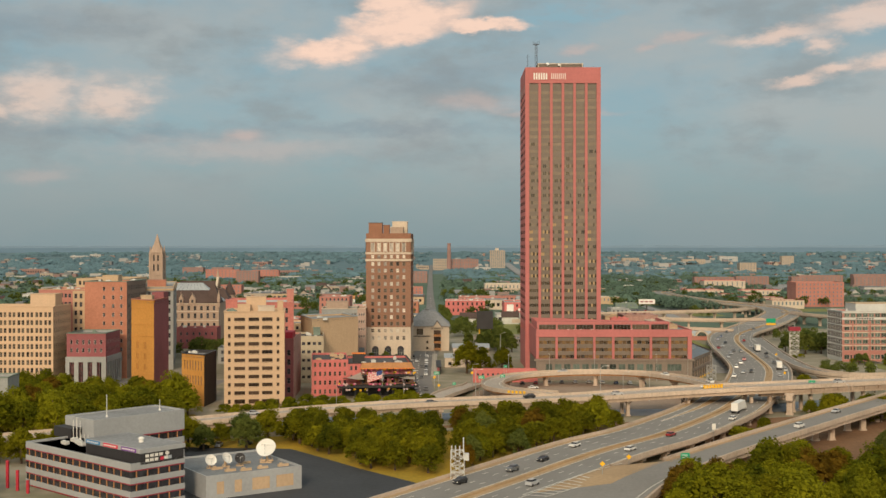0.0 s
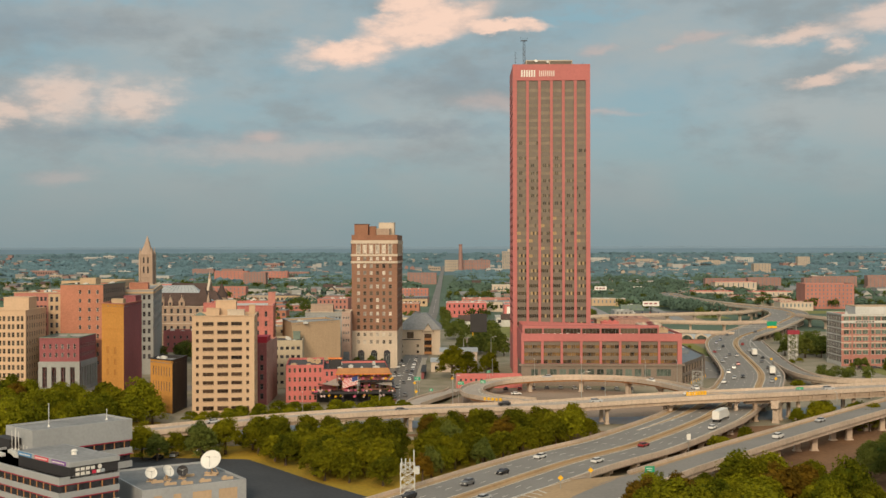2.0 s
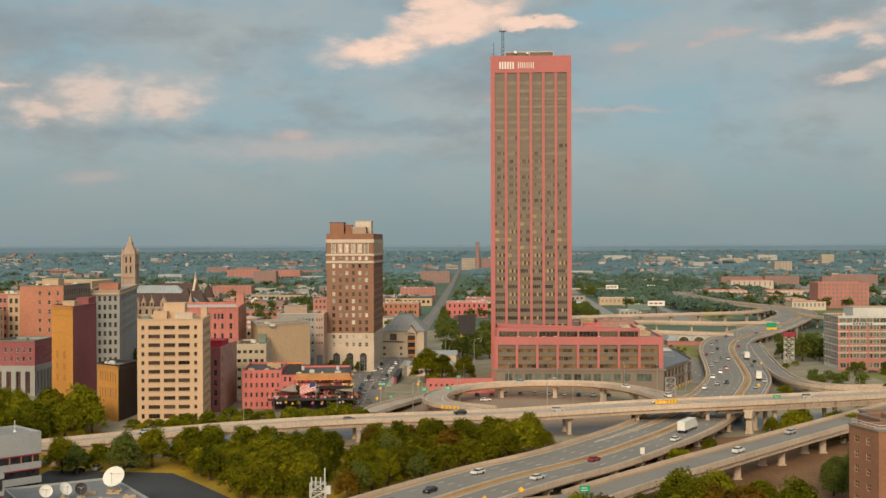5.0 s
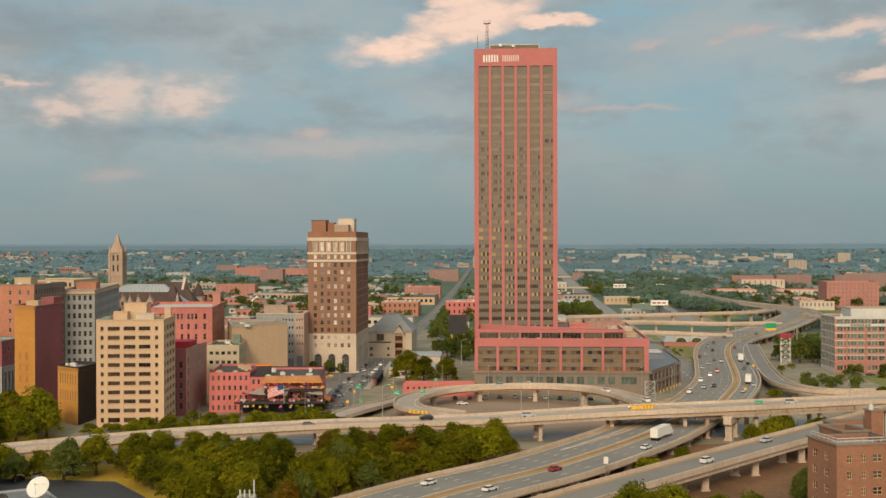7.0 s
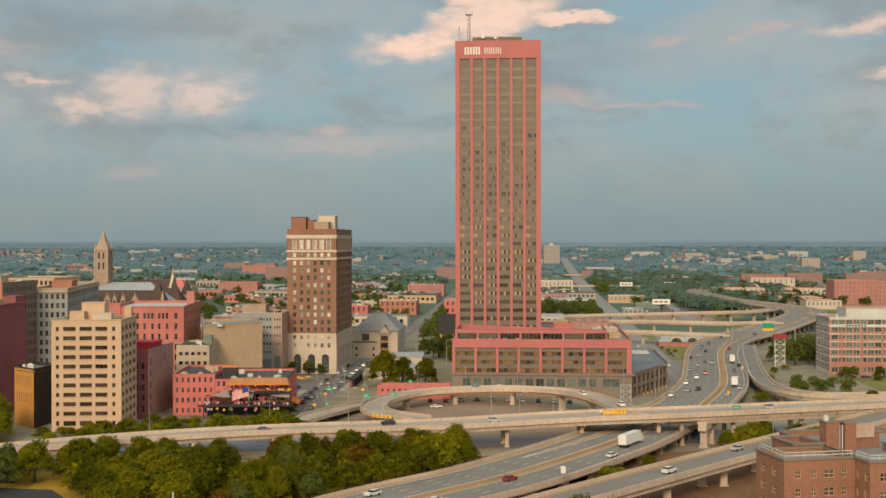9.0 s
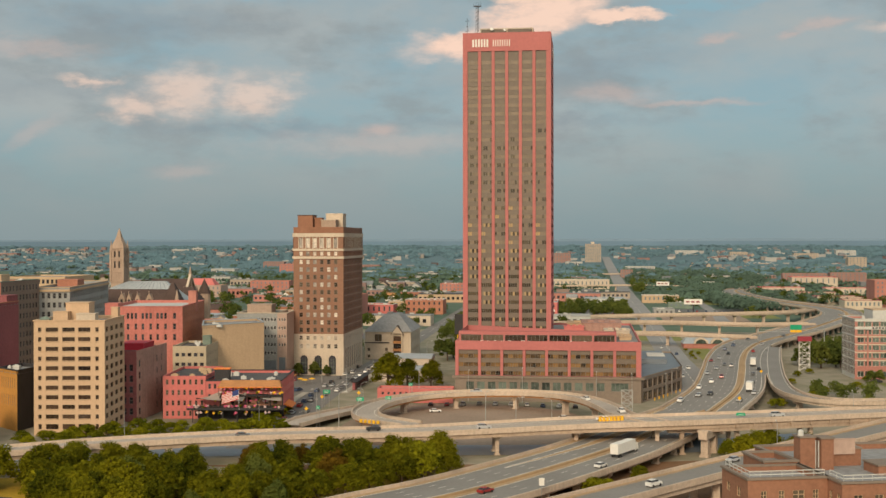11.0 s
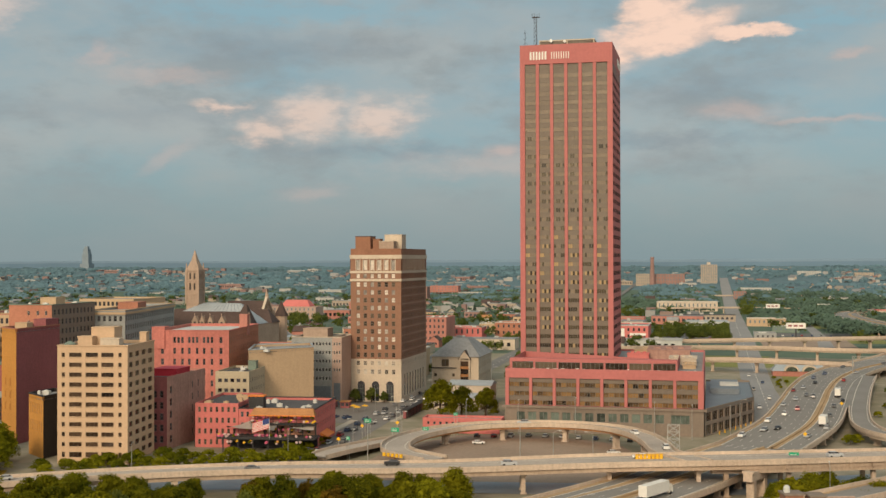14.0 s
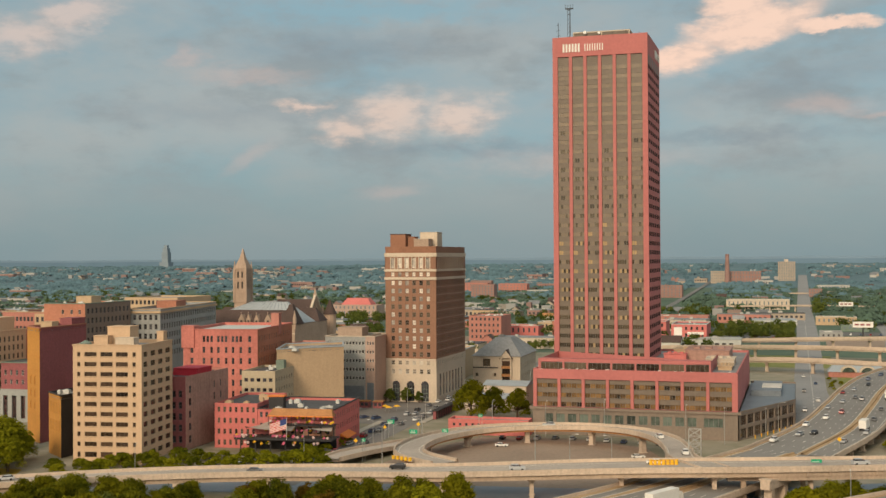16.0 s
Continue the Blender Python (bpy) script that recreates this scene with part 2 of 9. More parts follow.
# tower pane colours with the reflected sky and low sun painted in
M["sky_pane"] = mat("sky_pane", (0.215, 0.165, 0.115), 0.35, 0.12, 0.3, 2.0, 0.0, island=0.5)
M["sun_gold_pane"] = mat("sun_gold_pane", (0.42, 0.29, 0.14), 0.3, 0.12, 0.3, 2.0, 0.0, island=0.4)
M["base_stone"] = mat("base_stone", (0.22, 0.175, 0.14), 0.8, 0.1, 0.06, 1.2, 0.1, streak=0.3)
M["pale_stone"] = mat("pale_stone", (0.56, 0.47, 0.37), 0.8, 0.09, 0.06, 1.2, 0.1, streak=0.4)
M["grey_stone"] = mat("grey_stone", (0.31, 0.32, 0.31), 0.8, 0.09, 0.06, 1.2, 0.1, streak=0.4)
M["sand_stone"] = mat("sand_stone", (0.40, 0.295, 0.225), 0.85, 0.12, 0.08, 1.2, 0.15, streak=0.4)
M["darkred"] = mat("darkred", (0.285, 0.095, 0.10), 0.85, 0.12, 0.06, 1.2, 0.1, streak=0.4)
M["rosebrick"] = mat("rosebrick", (0.44, 0.19, 0.15), 0.85, 0.12, 0.06, 1.2, 0.1, streak=0.4)
M["pinkbrick"] = mat("pinkbrick", (0.50, 0.175, 0.145), 0.85, 0.14, 0.07, 1.2, 0.1, streak=0.6)
M["barred"] = mat("barred", (0.55, 0.165, 0.15), 0.85, 0.10, 0.06, 1.2, 0.1, streak=0.3)
M["salmon"] = mat("salmon", (0.50, 0.25, 0.16), 0.8, 0.1, 0.1, 1.2, 0.05)
M["tan"] = mat("tan", (0.50, 0.36, 0.23), 0.85, 0.07, 0.06, 1.2, 0.1, streak=0.4)
M["bluegrey"] = mat("bluegrey", (0.16, 0.19, 0.22), 0.5, 0.1, 0.1, 1.2, 0.05)
M["lightmetal"] = mat("lightmetal", (0.55, 0.55, 0.52), 0.55, 0.1, 0.1, 1.2, 0.05)
M["cladding"] = mat("cladding", (0.36, 0.37, 0.375), 0.6, 0.07, 0.1, 1.2, 0.03, streak=0.3)
M["dark"] = mat("dark", (0.035, 0.033, 0.035), 0.6, 0.15, 0.2, 2.0, 0.05)
M["white"] = mat("white", (0.75, 0.73, 0.68), 0.6, 0.05, 0.2, 2.0, 0.02)
M["redtrim"] = mat("redtrim", (0.30, 0.03, 0.05), 0.5, 0.1, 0.2, 2.0, 0.02)
M["signgreen"] = mat("signgreen", (0.01, 0.32, 0.17), 0.4, 0.05, 0.2, 2.0, 0.0)
M["signyellow"] = mat("signyellow", (0.80, 0.45, 0.02), 0.5, 0.08, 0.5, 3.0, 0.0)
M["orange"] = mat("orange", (0.75, 0.22, 0.04), 0.6, 0.08, 0.3, 2.0, 0.0)
M["steel"] = mat("steel", (0.42, 0.42, 0.40), 0.45, 0.08, 0.3, 2.0, 0.0, metal=0.6)
M["rust"] = mat("rust", (0.42, 0.20, 0.08), 0.8, 0.15, 0.2, 1.5, 0.05)
M["lot"] = mat("lot", (0.30, 0.225, 0.17), 0.9, 0.12, 0.05, 0.7, 0.1)
M["median"] = mat("median", (0.42, 0.29, 0.165), 0.9, 0.12, 0.08, 1.0, 0.1)
M["paint"] = mat("paint", (0.70, 0.66, 0.58), 0.7, 0.15, 0.4, 2.0, 0.0)
M["grass"] = mat("grass", (0.36, 0.22, 0.014), 0.95, 0.2, 0.06, 0.8, 0.3, tint=(0.19, 0.15, 0.016))
M["green_verge"] = mat("green_verge", (0.20, 0.19, 0.05), 0.95, 0.25, 0.04, 0.5, 0.2, tint=(0.10, 0.13, 0.045))
M["soil"] = mat("soil", (0.21, 0.115, 0.058), 0.95, 0.2, 0.06, 0.8, 0.3)
M["city"] = mat("city", (0.27, 0.235, 0.19), 0.95, 0.2, 0.02, 0.12, 0.1, tint=(0.15, 0.15, 0.08))
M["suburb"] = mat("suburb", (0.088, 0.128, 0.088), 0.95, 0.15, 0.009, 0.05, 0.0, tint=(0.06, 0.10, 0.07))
# outer ground, tinted blue to stand for distance haze
M["suburb_haze"] = mat("suburb_haze", (0.100, 0.165, 0.192), 0.95, 0.10, 0.004, 0.03, 0.0, tint=(0.082, 0.14, 0.158))
M["glass_deep"] = glass("glass_deep", (0.028, 0.018, 0.014), 0.15, warm=(0.09, 0.055, 0.035))
M["bark"] = mat("bark", (0.09, 0.06, 0.04), 0.9, 0.2, 0.5, 3.0, 0.3)
M["lot_dark"] = mat("lot_dark", (0.050, 0.053, 0.060), 0.85, 0.15, 0.06, 0.8, 0.1)
M["buff"] = mat("buff", (0.46, 0.39, 0.28), 0.85, 0.08, 0.06, 1.2, 0.1, streak=0.4)
M["logo_red_panel"] = mat("logo_red_panel", (0.42, 0.02, 0.04), 0.6, 0.08, 0.2, 1.5, 0.02)
M["deck_concrete"] = mat("deck_concrete", (0.42, 0.365, 0.315), 0.85, 0.12, 0.06, 1.0, 0.05)
M["dark_slot"] = mat("dark_slot", (0.035, 0.026, 0.024), 0.9, 0.1, 0.3, 2.0, 0.0, spec=0.04)
M["aptbrick"] = mat("aptbrick", (0.285, 0.138, 0.085), 0.85, 0.12, 0.1, 1.6, 0.1, streak=0.4)
M["girder_grey"] = mat("girder_grey", (0.44, 0.335, 0.25), 0.85, 0.12, 0.1, 1.2, 0.05, streak=0.6)
M["roof_dark"] = mat("roof_dark", (0.085, 0.085, 0.09), 0.9, 0.2, 0.08, 0.9, 0.1)
M["roof_blue"] = mat("roof_blue", (0.36, 0.40, 0.43), 0.5, 0.12, 0.1, 0.9, 0.05)
M["roof_brown"] = mat("roof_brown", (0.080, 0.053, 0.046), 0.85, 0.15, 0.1, 0.9, 0.1)
M["copper"] = mat("copper", (0.17, 0.22, 0.18), 0.7, 0.15, 0.3, 1.5, 0.05)
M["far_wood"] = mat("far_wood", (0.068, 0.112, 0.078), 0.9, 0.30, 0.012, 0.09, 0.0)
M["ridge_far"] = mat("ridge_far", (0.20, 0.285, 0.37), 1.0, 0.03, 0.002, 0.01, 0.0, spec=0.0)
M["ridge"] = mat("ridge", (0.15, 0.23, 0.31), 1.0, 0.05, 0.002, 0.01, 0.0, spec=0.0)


def foliage(name, lo, hi):
    m = bpy.data.materials.new(name)
    m.use_nodes = True
    n, l = m.node_tree.nodes, m.node_tree.links
    b = n["Principled BSDF"]
    b.inputs["Roughness"].default_value = 0.75
    b.inputs["Specular IOR Level"].default_value = 0.04
    info, geo = n.new("ShaderNodeObjectInfo"), n.new("ShaderNodeNewGeometry")
    t = n.new("ShaderNodeTexNoise")
    t.inputs["Scale"].default_value, t.inputs["Detail"].default_value = 0.22, 3
    l.new(geo.outputs["Position"], t.inputs["Vector"])
    a = n.new("ShaderNodeMath")
    a.operation = "MULTIPLY_ADD"
    l.new(info.outputs["Random"], a.inputs[0])
    a.inputs[1].default_value = 0.5
    l.new(t.outputs[0], a.inputs[2])
    c = n.new("ShaderNodeMath")
    c.operation = "MULTIPLY_ADD"
    l.new(geo.outputs["Random Per Island"], c.inputs[0])
    c.inputs[1].default_value = 0.35
    l.new(a.outputs[0], c.inputs[2])
    r = n.new("ShaderNodeMapRange")
    l.new(c.outputs[0], r.inputs[0])
    r.inputs[1].default_value, r.inputs[2].default_value = 0.45, 1.35
    mix = n.new("ShaderNodeMix")
    mix.data_type = "RGBA"
    l.new(r.outputs[0], mix.inputs[0])
    mix.inputs[6].default_value, mix.inputs[7].default_value = (*lo, 1), (*hi, 1)
    l.new(mix.outputs[2], b.inputs["Base Color"])
    tr = n.new("ShaderNodeBsdfTranslucent")
    l.new(mix.outputs[2], tr.inputs[0])
    ms = n.new("ShaderNodeMixShader")
    ms.inputs[0].default_value = 0.38
    l.new(b.outputs[0], ms.inputs[1])
    l.new(tr.outputs[0], ms.inputs[2])
    l.new(ms.outputs[0], n["Material Output"].inputs[0])
    return m


M["leaf"] = foliage("leaf", (0.042, 0.055, 0.005), (0.255, 0.235, 0.010))
M["leaf_lime"] = foliage("leaf_lime", (0.052, 0.070, 0.006), (0.29, 0.28, 0.012))
M["leaf_cool"] = foliage("leaf_cool", (0.050, 0.080, 0.020), (0.185, 0.205, 0.042))
M["leaf_warm"] = foliage("leaf_warm", (0.075, 0.052, 0.008), (0.25, 0.145, 0.014))
# crowns towards the horizon: distance haze painted as a bluer, paler green
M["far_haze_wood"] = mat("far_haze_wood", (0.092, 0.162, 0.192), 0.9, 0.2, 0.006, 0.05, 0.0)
# walls and roofs of the quarter beyond downtown, distance haze mixed into their colours
M["far_white"] = mat("far_white", (0.44, 0.43, 0.40), 0.8, 0.08, 0.1, 1.0, 0.0)
M["far_rose"] = mat("far_rose", (0.30, 0.18, 0.155), 0.85, 0.1, 0.1, 1.0, 0.0)
M["far_tan"] = mat("far_tan", (0.40, 0.33, 0.26), 0.85, 0.1, 0.1, 1.0, 0.0)
M["far_roof"] = mat("far_roof", (0.19, 0.20, 0.21), 0.85, 0.15, 0.1, 1.0, 0.0)
M["far_haze_slate"] = mat("far_haze_slate", (0.155, 0.195, 0.225), 0.85, 0.06, 0.05, 0.5, 0.0)
M["far_haze_blue"] = mat("far_haze_blue", (0.22, 0.27, 0.31), 0.9, 0.06, 0.05, 0.5, 0.0)
M["pinkstone"] = mat("pinkstone", (0.43, 0.31, 0.255), 0.85, 0.09, 0.06, 1.2, 0.1, streak=0.4)
M["rosewall"] = mat("rosewall", (0.40, 0.235, 0.19), 0.85, 0.16, 0.12, 1.0, 0.1, streak=0.7)
# recessed panels: the wall's orange, darkened for shade in the recess
M["orange_panel"] = mat("orange_panel", (0.43, 0.195, 0.046), 0.8, 0.1, 0.06, 1.2, 0.1)


# ---- building blocks ----
class Geo:
    """Collects faces with material slots, then becomes one mesh."""

    def __init__(self):
        self.v, self.f, self.m = [], [], []

    def face(self, pts, mi=0):
        k = len(self.v)
        self.v.extend(tuple(p) for p in pts)
        self.f.append(tuple(range(k, k + len(pts))))
        self.m.append(mi)

    def box(self, x0, y0, z0, x1, y1, z1, mi=0, top=None):
        k = len(self.v)
        self.v += [(x0, y0, z0), (x1, y0, z0), (x1, y1, z0), (x0, y1, z0), (x0, y0, z1), (x1, y0, z1), (x1, y1, z1), (x0, y1, z1)]
        fs = [(0, 3, 2, 1), (4, 5, 6, 7), (0, 1, 5, 4), (1, 2, 6, 5), (2, 3, 7, 6), (3, 0, 4, 7)]
        self.f += [tuple(k + i for i in q) for q in fs]
        self.m += [mi, mi if top is None else top, mi, mi, mi, mi]

    def frustum(self, pts0, pts1, mi=0, cap=True):
        """Side walls between two rings of the same count, given counter-clockwise from above."""
        n, k = len(pts0), len(self.v)
        self.v += [tuple(p) for p in pts0] + [tuple(p) for p in pts1]
        for i in range(n):
            j = (i + 1) % n
            self.f.append((k + i, k + j, k + n + j, k + n + i))
            self.m.append(mi)
        if cap:
            self.f += [tuple(k + n + i for i in range(n)), tuple(k + i for i in reversed(range(n)))]
            self.m += [mi, mi]

    def cyl(self, x, y, z0, z1, r0, r1=None, n=8, mi=0):
        r1 = r0 if r1 is None else r1
        a = [2 * math.pi * i / n for i in range(n)]
        self.frustum([(x + r0 * math.cos(t), y + r0 * math.sin(t), z0) for t in a], [(x + r1 * math.cos(t), y + r1 * math.sin(t), z1) for t in a], mi)

    def bar(self, p, q, r, n=4, mi=0):
        """A thin rod from p to q."""
        p, q = Vector(p), Vector(q)
        d = (q - p).normalized()
        a = d.orthogonal().normalized()
        b = d.cross(a)
        ring = [a * (r * math.cos(2 * math.pi * i / n)) + b * (r * math.sin(2 * math.pi * i / n)) for i in range(n)]
        self.frustum([p + o for o in ring], [q + o for o in ring], mi)

    def mesh(self, name, mats, smooth=False):
        me = bpy.data.meshes.new(name)
        seen, remap, vs = {}, [], []
        for p in self.v:
            k = (round(p[0], 3), round(p[1], 3), round(p[2], 3))
            if k not in seen:
                seen[k] = len(vs)
                vs.append(p)
            remap.append(seen[k])
        fs, ms = [], []
        for f, i in zip(self.f, self.m):
            q = tuple(dict.fromkeys(remap[j] for j in f))
            if len(q) > 2:
                fs.append(q)
                ms.append(i)
        self.f, self.m = fs, ms
        me.from_pydata(vs, [], fs)
        for m in mats:
            me.materials.append(m)
        me.polygons.foreach_set("material_index", self.m)
        if smooth:
            me.polygons.foreach_set("use_smooth", [True] * len(self.f))
        me.update()
        return me


def part(name, geo, mats, parent, label="", m=None, kind=""):
    """One mesh object under a thing or a part. geo: a Geo, or a mesh to share."""
    if not isinstance(mats, (list, tuple)):
        mats = [mats]
    me = geo.mesh(name, mats) if isinstance(geo, Geo) else geo
    ob = new(name, me)
    ob.parent = parent
    if m is not None:
        ob.matrix_basis = m
    return tagged(ob, label, kind=kind)


def thing(name, m, label, category, group="", kind=""):
    ob = new(name)
    ob.empty_display_size = 2
    ob.matrix_basis = m
    return tagged(ob, label, category, group, kind)


def solid(name, geo, mats, m, label, category, group="", kind=""):
    """A top-level thing of one mesh."""
    if not isinstance(mats, (list, tuple)):
        mats = [mats]
    ob = new(name, geo.mesh(name, mats) if isinstance(geo, Geo) else geo)
    ob.matrix_basis = m
    return tagged(ob, label, category, group, kind)


def spread(n, a, b, w):
    """n openings of width w, evenly placed between a and b."""
    p = (b - a) / n
    return [(a + p * (i + 0.5) - w / 2, a + p * (i + 0.5) + w / 2) for i in range(n)]


def facade(g, width, z0, z1, cols, rows, depth, place, mi=0, skip=()):
    """A wall with openings and reveals. place(u, w, z) gives the point at u along the wall, w behind its face. Returns the openings."""
    us = sorted({0.0, width, *[u for c in cols for u in c]})
    zs = sorted({z0, z1, *[z for r in rows for z in r]})
    ucol = {c[0]: i for i, c in enumerate(cols)}
    zrow = {r[0]: j for j, r in enumerate(rows)}
    holes = []
    for a, b in zip(us, us[1:]):
        if a not in ucol or cols[ucol[a]][1] != b:
            g.face([place(a, 0, z0), place(b, 0, z0), place(b, 0, z1), place(a, 0, z1)], mi)
            continue
        for c, d in zip(zs, zs[1:]):
            if c in zrow and (ucol[a], zrow[c]) not in skip:
                holes.append((a, b, c, d))
                g.face([place(a, 0, c), place(b, 0, c), place(b, depth, c), place(a, depth, c)], mi)
                g.face([place(a, depth, d), place(b, depth, d), place(b, 0, d), place(a, 0, d)], mi)
                g.face([place(a, depth, c), place(a, depth, d), place(a, 0, d), place(a, 0, c)], mi)
                g.face([place(b, 0, c), place(b, 0, d), place(b, depth, d), place(b, depth, c)], mi)
            else:
                g.face([place(a, 0, c), place(b, 0, c), place(b, 0, d), place(a, 0, d)], mi)
    return holes


FRAMES, PANES = {}, {}


def window_meshes(w, h, nx, ny, bar, frame_mat, glass_mat):
    key = (round(w, 2), round(h, 2), nx, ny, bar, frame_mat.name)
    if key not in FRAMES:
        g = Geo()
        g.box(0, -0.05, 0, w, 0.05, bar)
        g.box(0, -0.05, h - bar, w, 0.05, h)
        g.box(0, -0.05, bar, bar, 0.05, h - bar)
        g.box(w - bar, -0.05, bar, w, 0.05, h - bar)
        for i in range(1, nx):
            x = w * i / nx
            g.box(x - bar / 2, -0.045, bar, x + bar / 2, 0.045, h - bar)
        for j in range(1, ny):
            z = h * j / ny
            g.box(bar, -0.04, z - bar / 2, w - bar, 0.04, z + bar / 2)
        FRAMES[key] = g.mesh("window_frame", [frame_mat])
    pk = (round(w, 2), round(h, 2), glass_mat.name)
    if pk not in PANES:
        g = Geo()
        g.box(0.01, 0.0, 0.01, w - 0.01, 0.03, h - 0.01)
        PANES[pk] = g.mesh("pane", [glass_mat])
    return FRAMES[key], PANES[pk]


def put_window(parent, m, w, h, nx=1, ny=2, bar=0.09, frame_mat=None, glass_mat=None, name="window", split=True):
    """A window: frame with its pane as a sub-part, or both in one small mesh where it stays far off."""
    fm, gm = frame_mat or M["frame"], glass_mat or M["glass"]
    f, p = window_meshes(w, h, nx, ny, bar, fm, gm)
    if split:
        ob = part(name, f, [], parent, m=m)
        part("pane", p, [], ob)
        return ob
    key = (f.name, p.name)
    if key not in WHOLE:
        g = Geo()
        sash(g, 0, 0, 0, w, h, nx, ny, bar)
        WHOLE[key] = g.mesh("window", [fm, gm])
    return part(name, WHOLE[key], [], parent, m=m)


WHOLE = {}


def sash(g, x, y, z, w, h, nx, ny, bar):
    """Frame bars (slot 0) and pane (slot 1) of one window."""
    g.box(x, y - 0.05, z, x + w, y + 0.05, z + bar)
    g.box(x, y - 0.05, z + h - bar, x + w, y + 0.05, z + h)
    g.box(x, y - 0.05, z + bar, x + bar, y + 0.05, z + h - bar)
    g.box(x + w - bar, y - 0.05, z + bar, x + w, y + 0.05, z + h - bar)
    for i in range(1, nx):
        g.box(x + w * i / nx - bar / 2, y - 0.045, z + bar, x + w * i / nx + bar / 2, y + 0.045, z + h - bar)
    for j in range(1, ny):
        g.box(x + bar, y - 0.04, z + h * j / ny - bar / 2, x + w - bar, y + 0.04, z + h * j / ny + bar / 2)
    g.face([(x, y + 0.02, z), (x + w, y + 0.02, z), (x + w, y + 0.02, z + h), (x, y + 0.02, z + h)], 1)


SIDES = {
    "front": lambda W, D: (W, Matrix.Identity(4)),
    "right": lambda W, D: (D, pose(W, 0, 0, 0, 0, 90)),
    "back": lambda W, D: (W, pose(W, D, 0, 0, 0, 180)),
    "left": lambda W, D: (D, pose(0, D, 0, 0, 0, 270)),
}


def block(name, x, y, rot, W, D, H, wall, label, category="building", sides=None, z=0.0, parapet=0.9, coping=None, roof=None, group="", root=None, mode="whole"):
    """A flat-roofed building. (x, y) is its front left corner; sides: {side: dict(cols, rows, w.. )}."""
    top = root or thing(name, pose(x, y, z, 0, 0, rot), label, category, group)
    base = pose(0, 0, 0)
    if root:
        base = pose(x, y, z, 0, 0, rot)
    sides = sides or {}
    for side in ("front", "right", "back", "left"):
        width, sm = SIDES[side](W, D)
        g = Geo()
        s = sides.get(side)
        if s:
            holes = facade(g, width, 0.0, H, s["cols"], s["rows"], s.get("depth", 0.35), lambda u, w, q: (u, w, q), skip=s.get("skip", ()))
        else:
            g.face([(0, 0, 0), (width, 0, 0), (width, 0, H), (0, 0, H)])
            holes = []
        g.face([(width, 0.4, H - parapet), (0, 0.4, H - parapet), (0, 0.4, H), (width, 0.4, H)])
        g.face([(0, 0, H), (width, 0, H), (width - 0.4, 0.4, H), (0.4, 0.4, H)])
        part("wall", g, (s or {}).get("wall", wall), top, m=base @ sm)
        if mode == "joined" and holes:
            g = Geo()
            for a, b, c, d in holes:
                sash(g, a, s.get("depth", 0.35) - 0.08, c, b - a, d - c, s.get("nx", 1), s.get("ny", 2), 0.12)
            part("window_field", g, [s.get("frame") or M["frame"], s.get("glass") or M["glass"]], top, m=base @ sm, kind="stuff")
            continue
        for a, b, c, d in holes:
            put_window(top, base @ sm @ pose(a, s.get("depth", 0.35) - 0.08, c), b - a, d - c, s.get("nx", 1), s.get("ny", 2), s.get("bar", 0.09), s.get("frame"), s.get("glass"), split=mode == "split")
    g = Geo()
    g.box(0.4, 0.4, H - parapet - 0.3, W - 0.4, D - 0.4, H - parapet)
    part("roof", g, roof or M["roof"], top, m=base)
    if coping:
        g = Geo()
        o = 0.25
        for a in ((-o, -o, W + o, 0.5), (-o, D - 0.5, W + o, D + o), (-o, 0.5, 0.5, D - 0.5), (W - 0.5, 0.5, W + o, D - 0.5)):
            g.box(a[0], a[1], H + 0.004, a[2], a[3], H + 0.35)
        part("coping", g, coping, top, m=base)
    return top


def curve(pts, step=6.0):
    """A smooth line through points (x, y, z, width)."""
    P = [np.array(p, float) for p in pts]
    P = [2 * P[0] - P[1]] + P + [2 * P[-1] - P[-2]]
    res = []
    for i in range(1, len(P) - 2):
        a, b, c, d = P[i - 1:i + 3]
        n = max(2, int(np.linalg.norm((c - b)[:2]) / step))
        for k in range(n):
            t = k / n
            res.append(0.5 * (2 * b + (c - a) * t + (2 * a - 5 * b + 4 * c - d) * t * t + (3 * b - a - 3 * c + d) * t ** 3))
    res.append(P[-2])
    return np.array(res)


def across(c):
    """Unit vectors to the left of a line's course."""
    t = np.gradient(c[:, :2], axis=0)
    t /= np.linalg.norm(t, axis=1)[:, None]
    return np.stack([-t[:, 1], t[:, 0]], 1)


def strip(g, c, o0, o1, z0, z1, mi=0, lift=0.0):
    """A closed band along line c, from offset o0 to o1 (fractions of half the width if within -1..1 given as tuple) and from z0 to z1 over it."""
    n = across(c)

    def off(o):
        return (o[0] * c[:, 3] / 2 + o[1]) if isinstance(o, tuple) else np.full(len(c), float(o))
    a, b = off(o0), off(o1)
    A = c[:, :2] + n * a[:, None]
    B = c[:, :2] + n * b[:, None]
    z = c[:, 2]
    for i in range(len(c) - 1):
        j = i + 1
        q = [(*A[i], z[i] + z0), (*A[j], z[j] + z0), (*B[j], z[j] + z0), (*B[i], z[i] + z0), (*A[i], z[i] + z1), (*A[j], z[j] + z1), (*B[j], z[j] + z1), (*B[i], z[i] + z1)]
        k = len(g.v)
        g.v += q
        for f in ((4, 7, 6, 5), (0, 1, 2, 3), (0, 4, 5, 1), (3, 2, 6, 7)):
            g.f.append(tuple(k + s for s in f))
            g.m.append(mi)
    return g


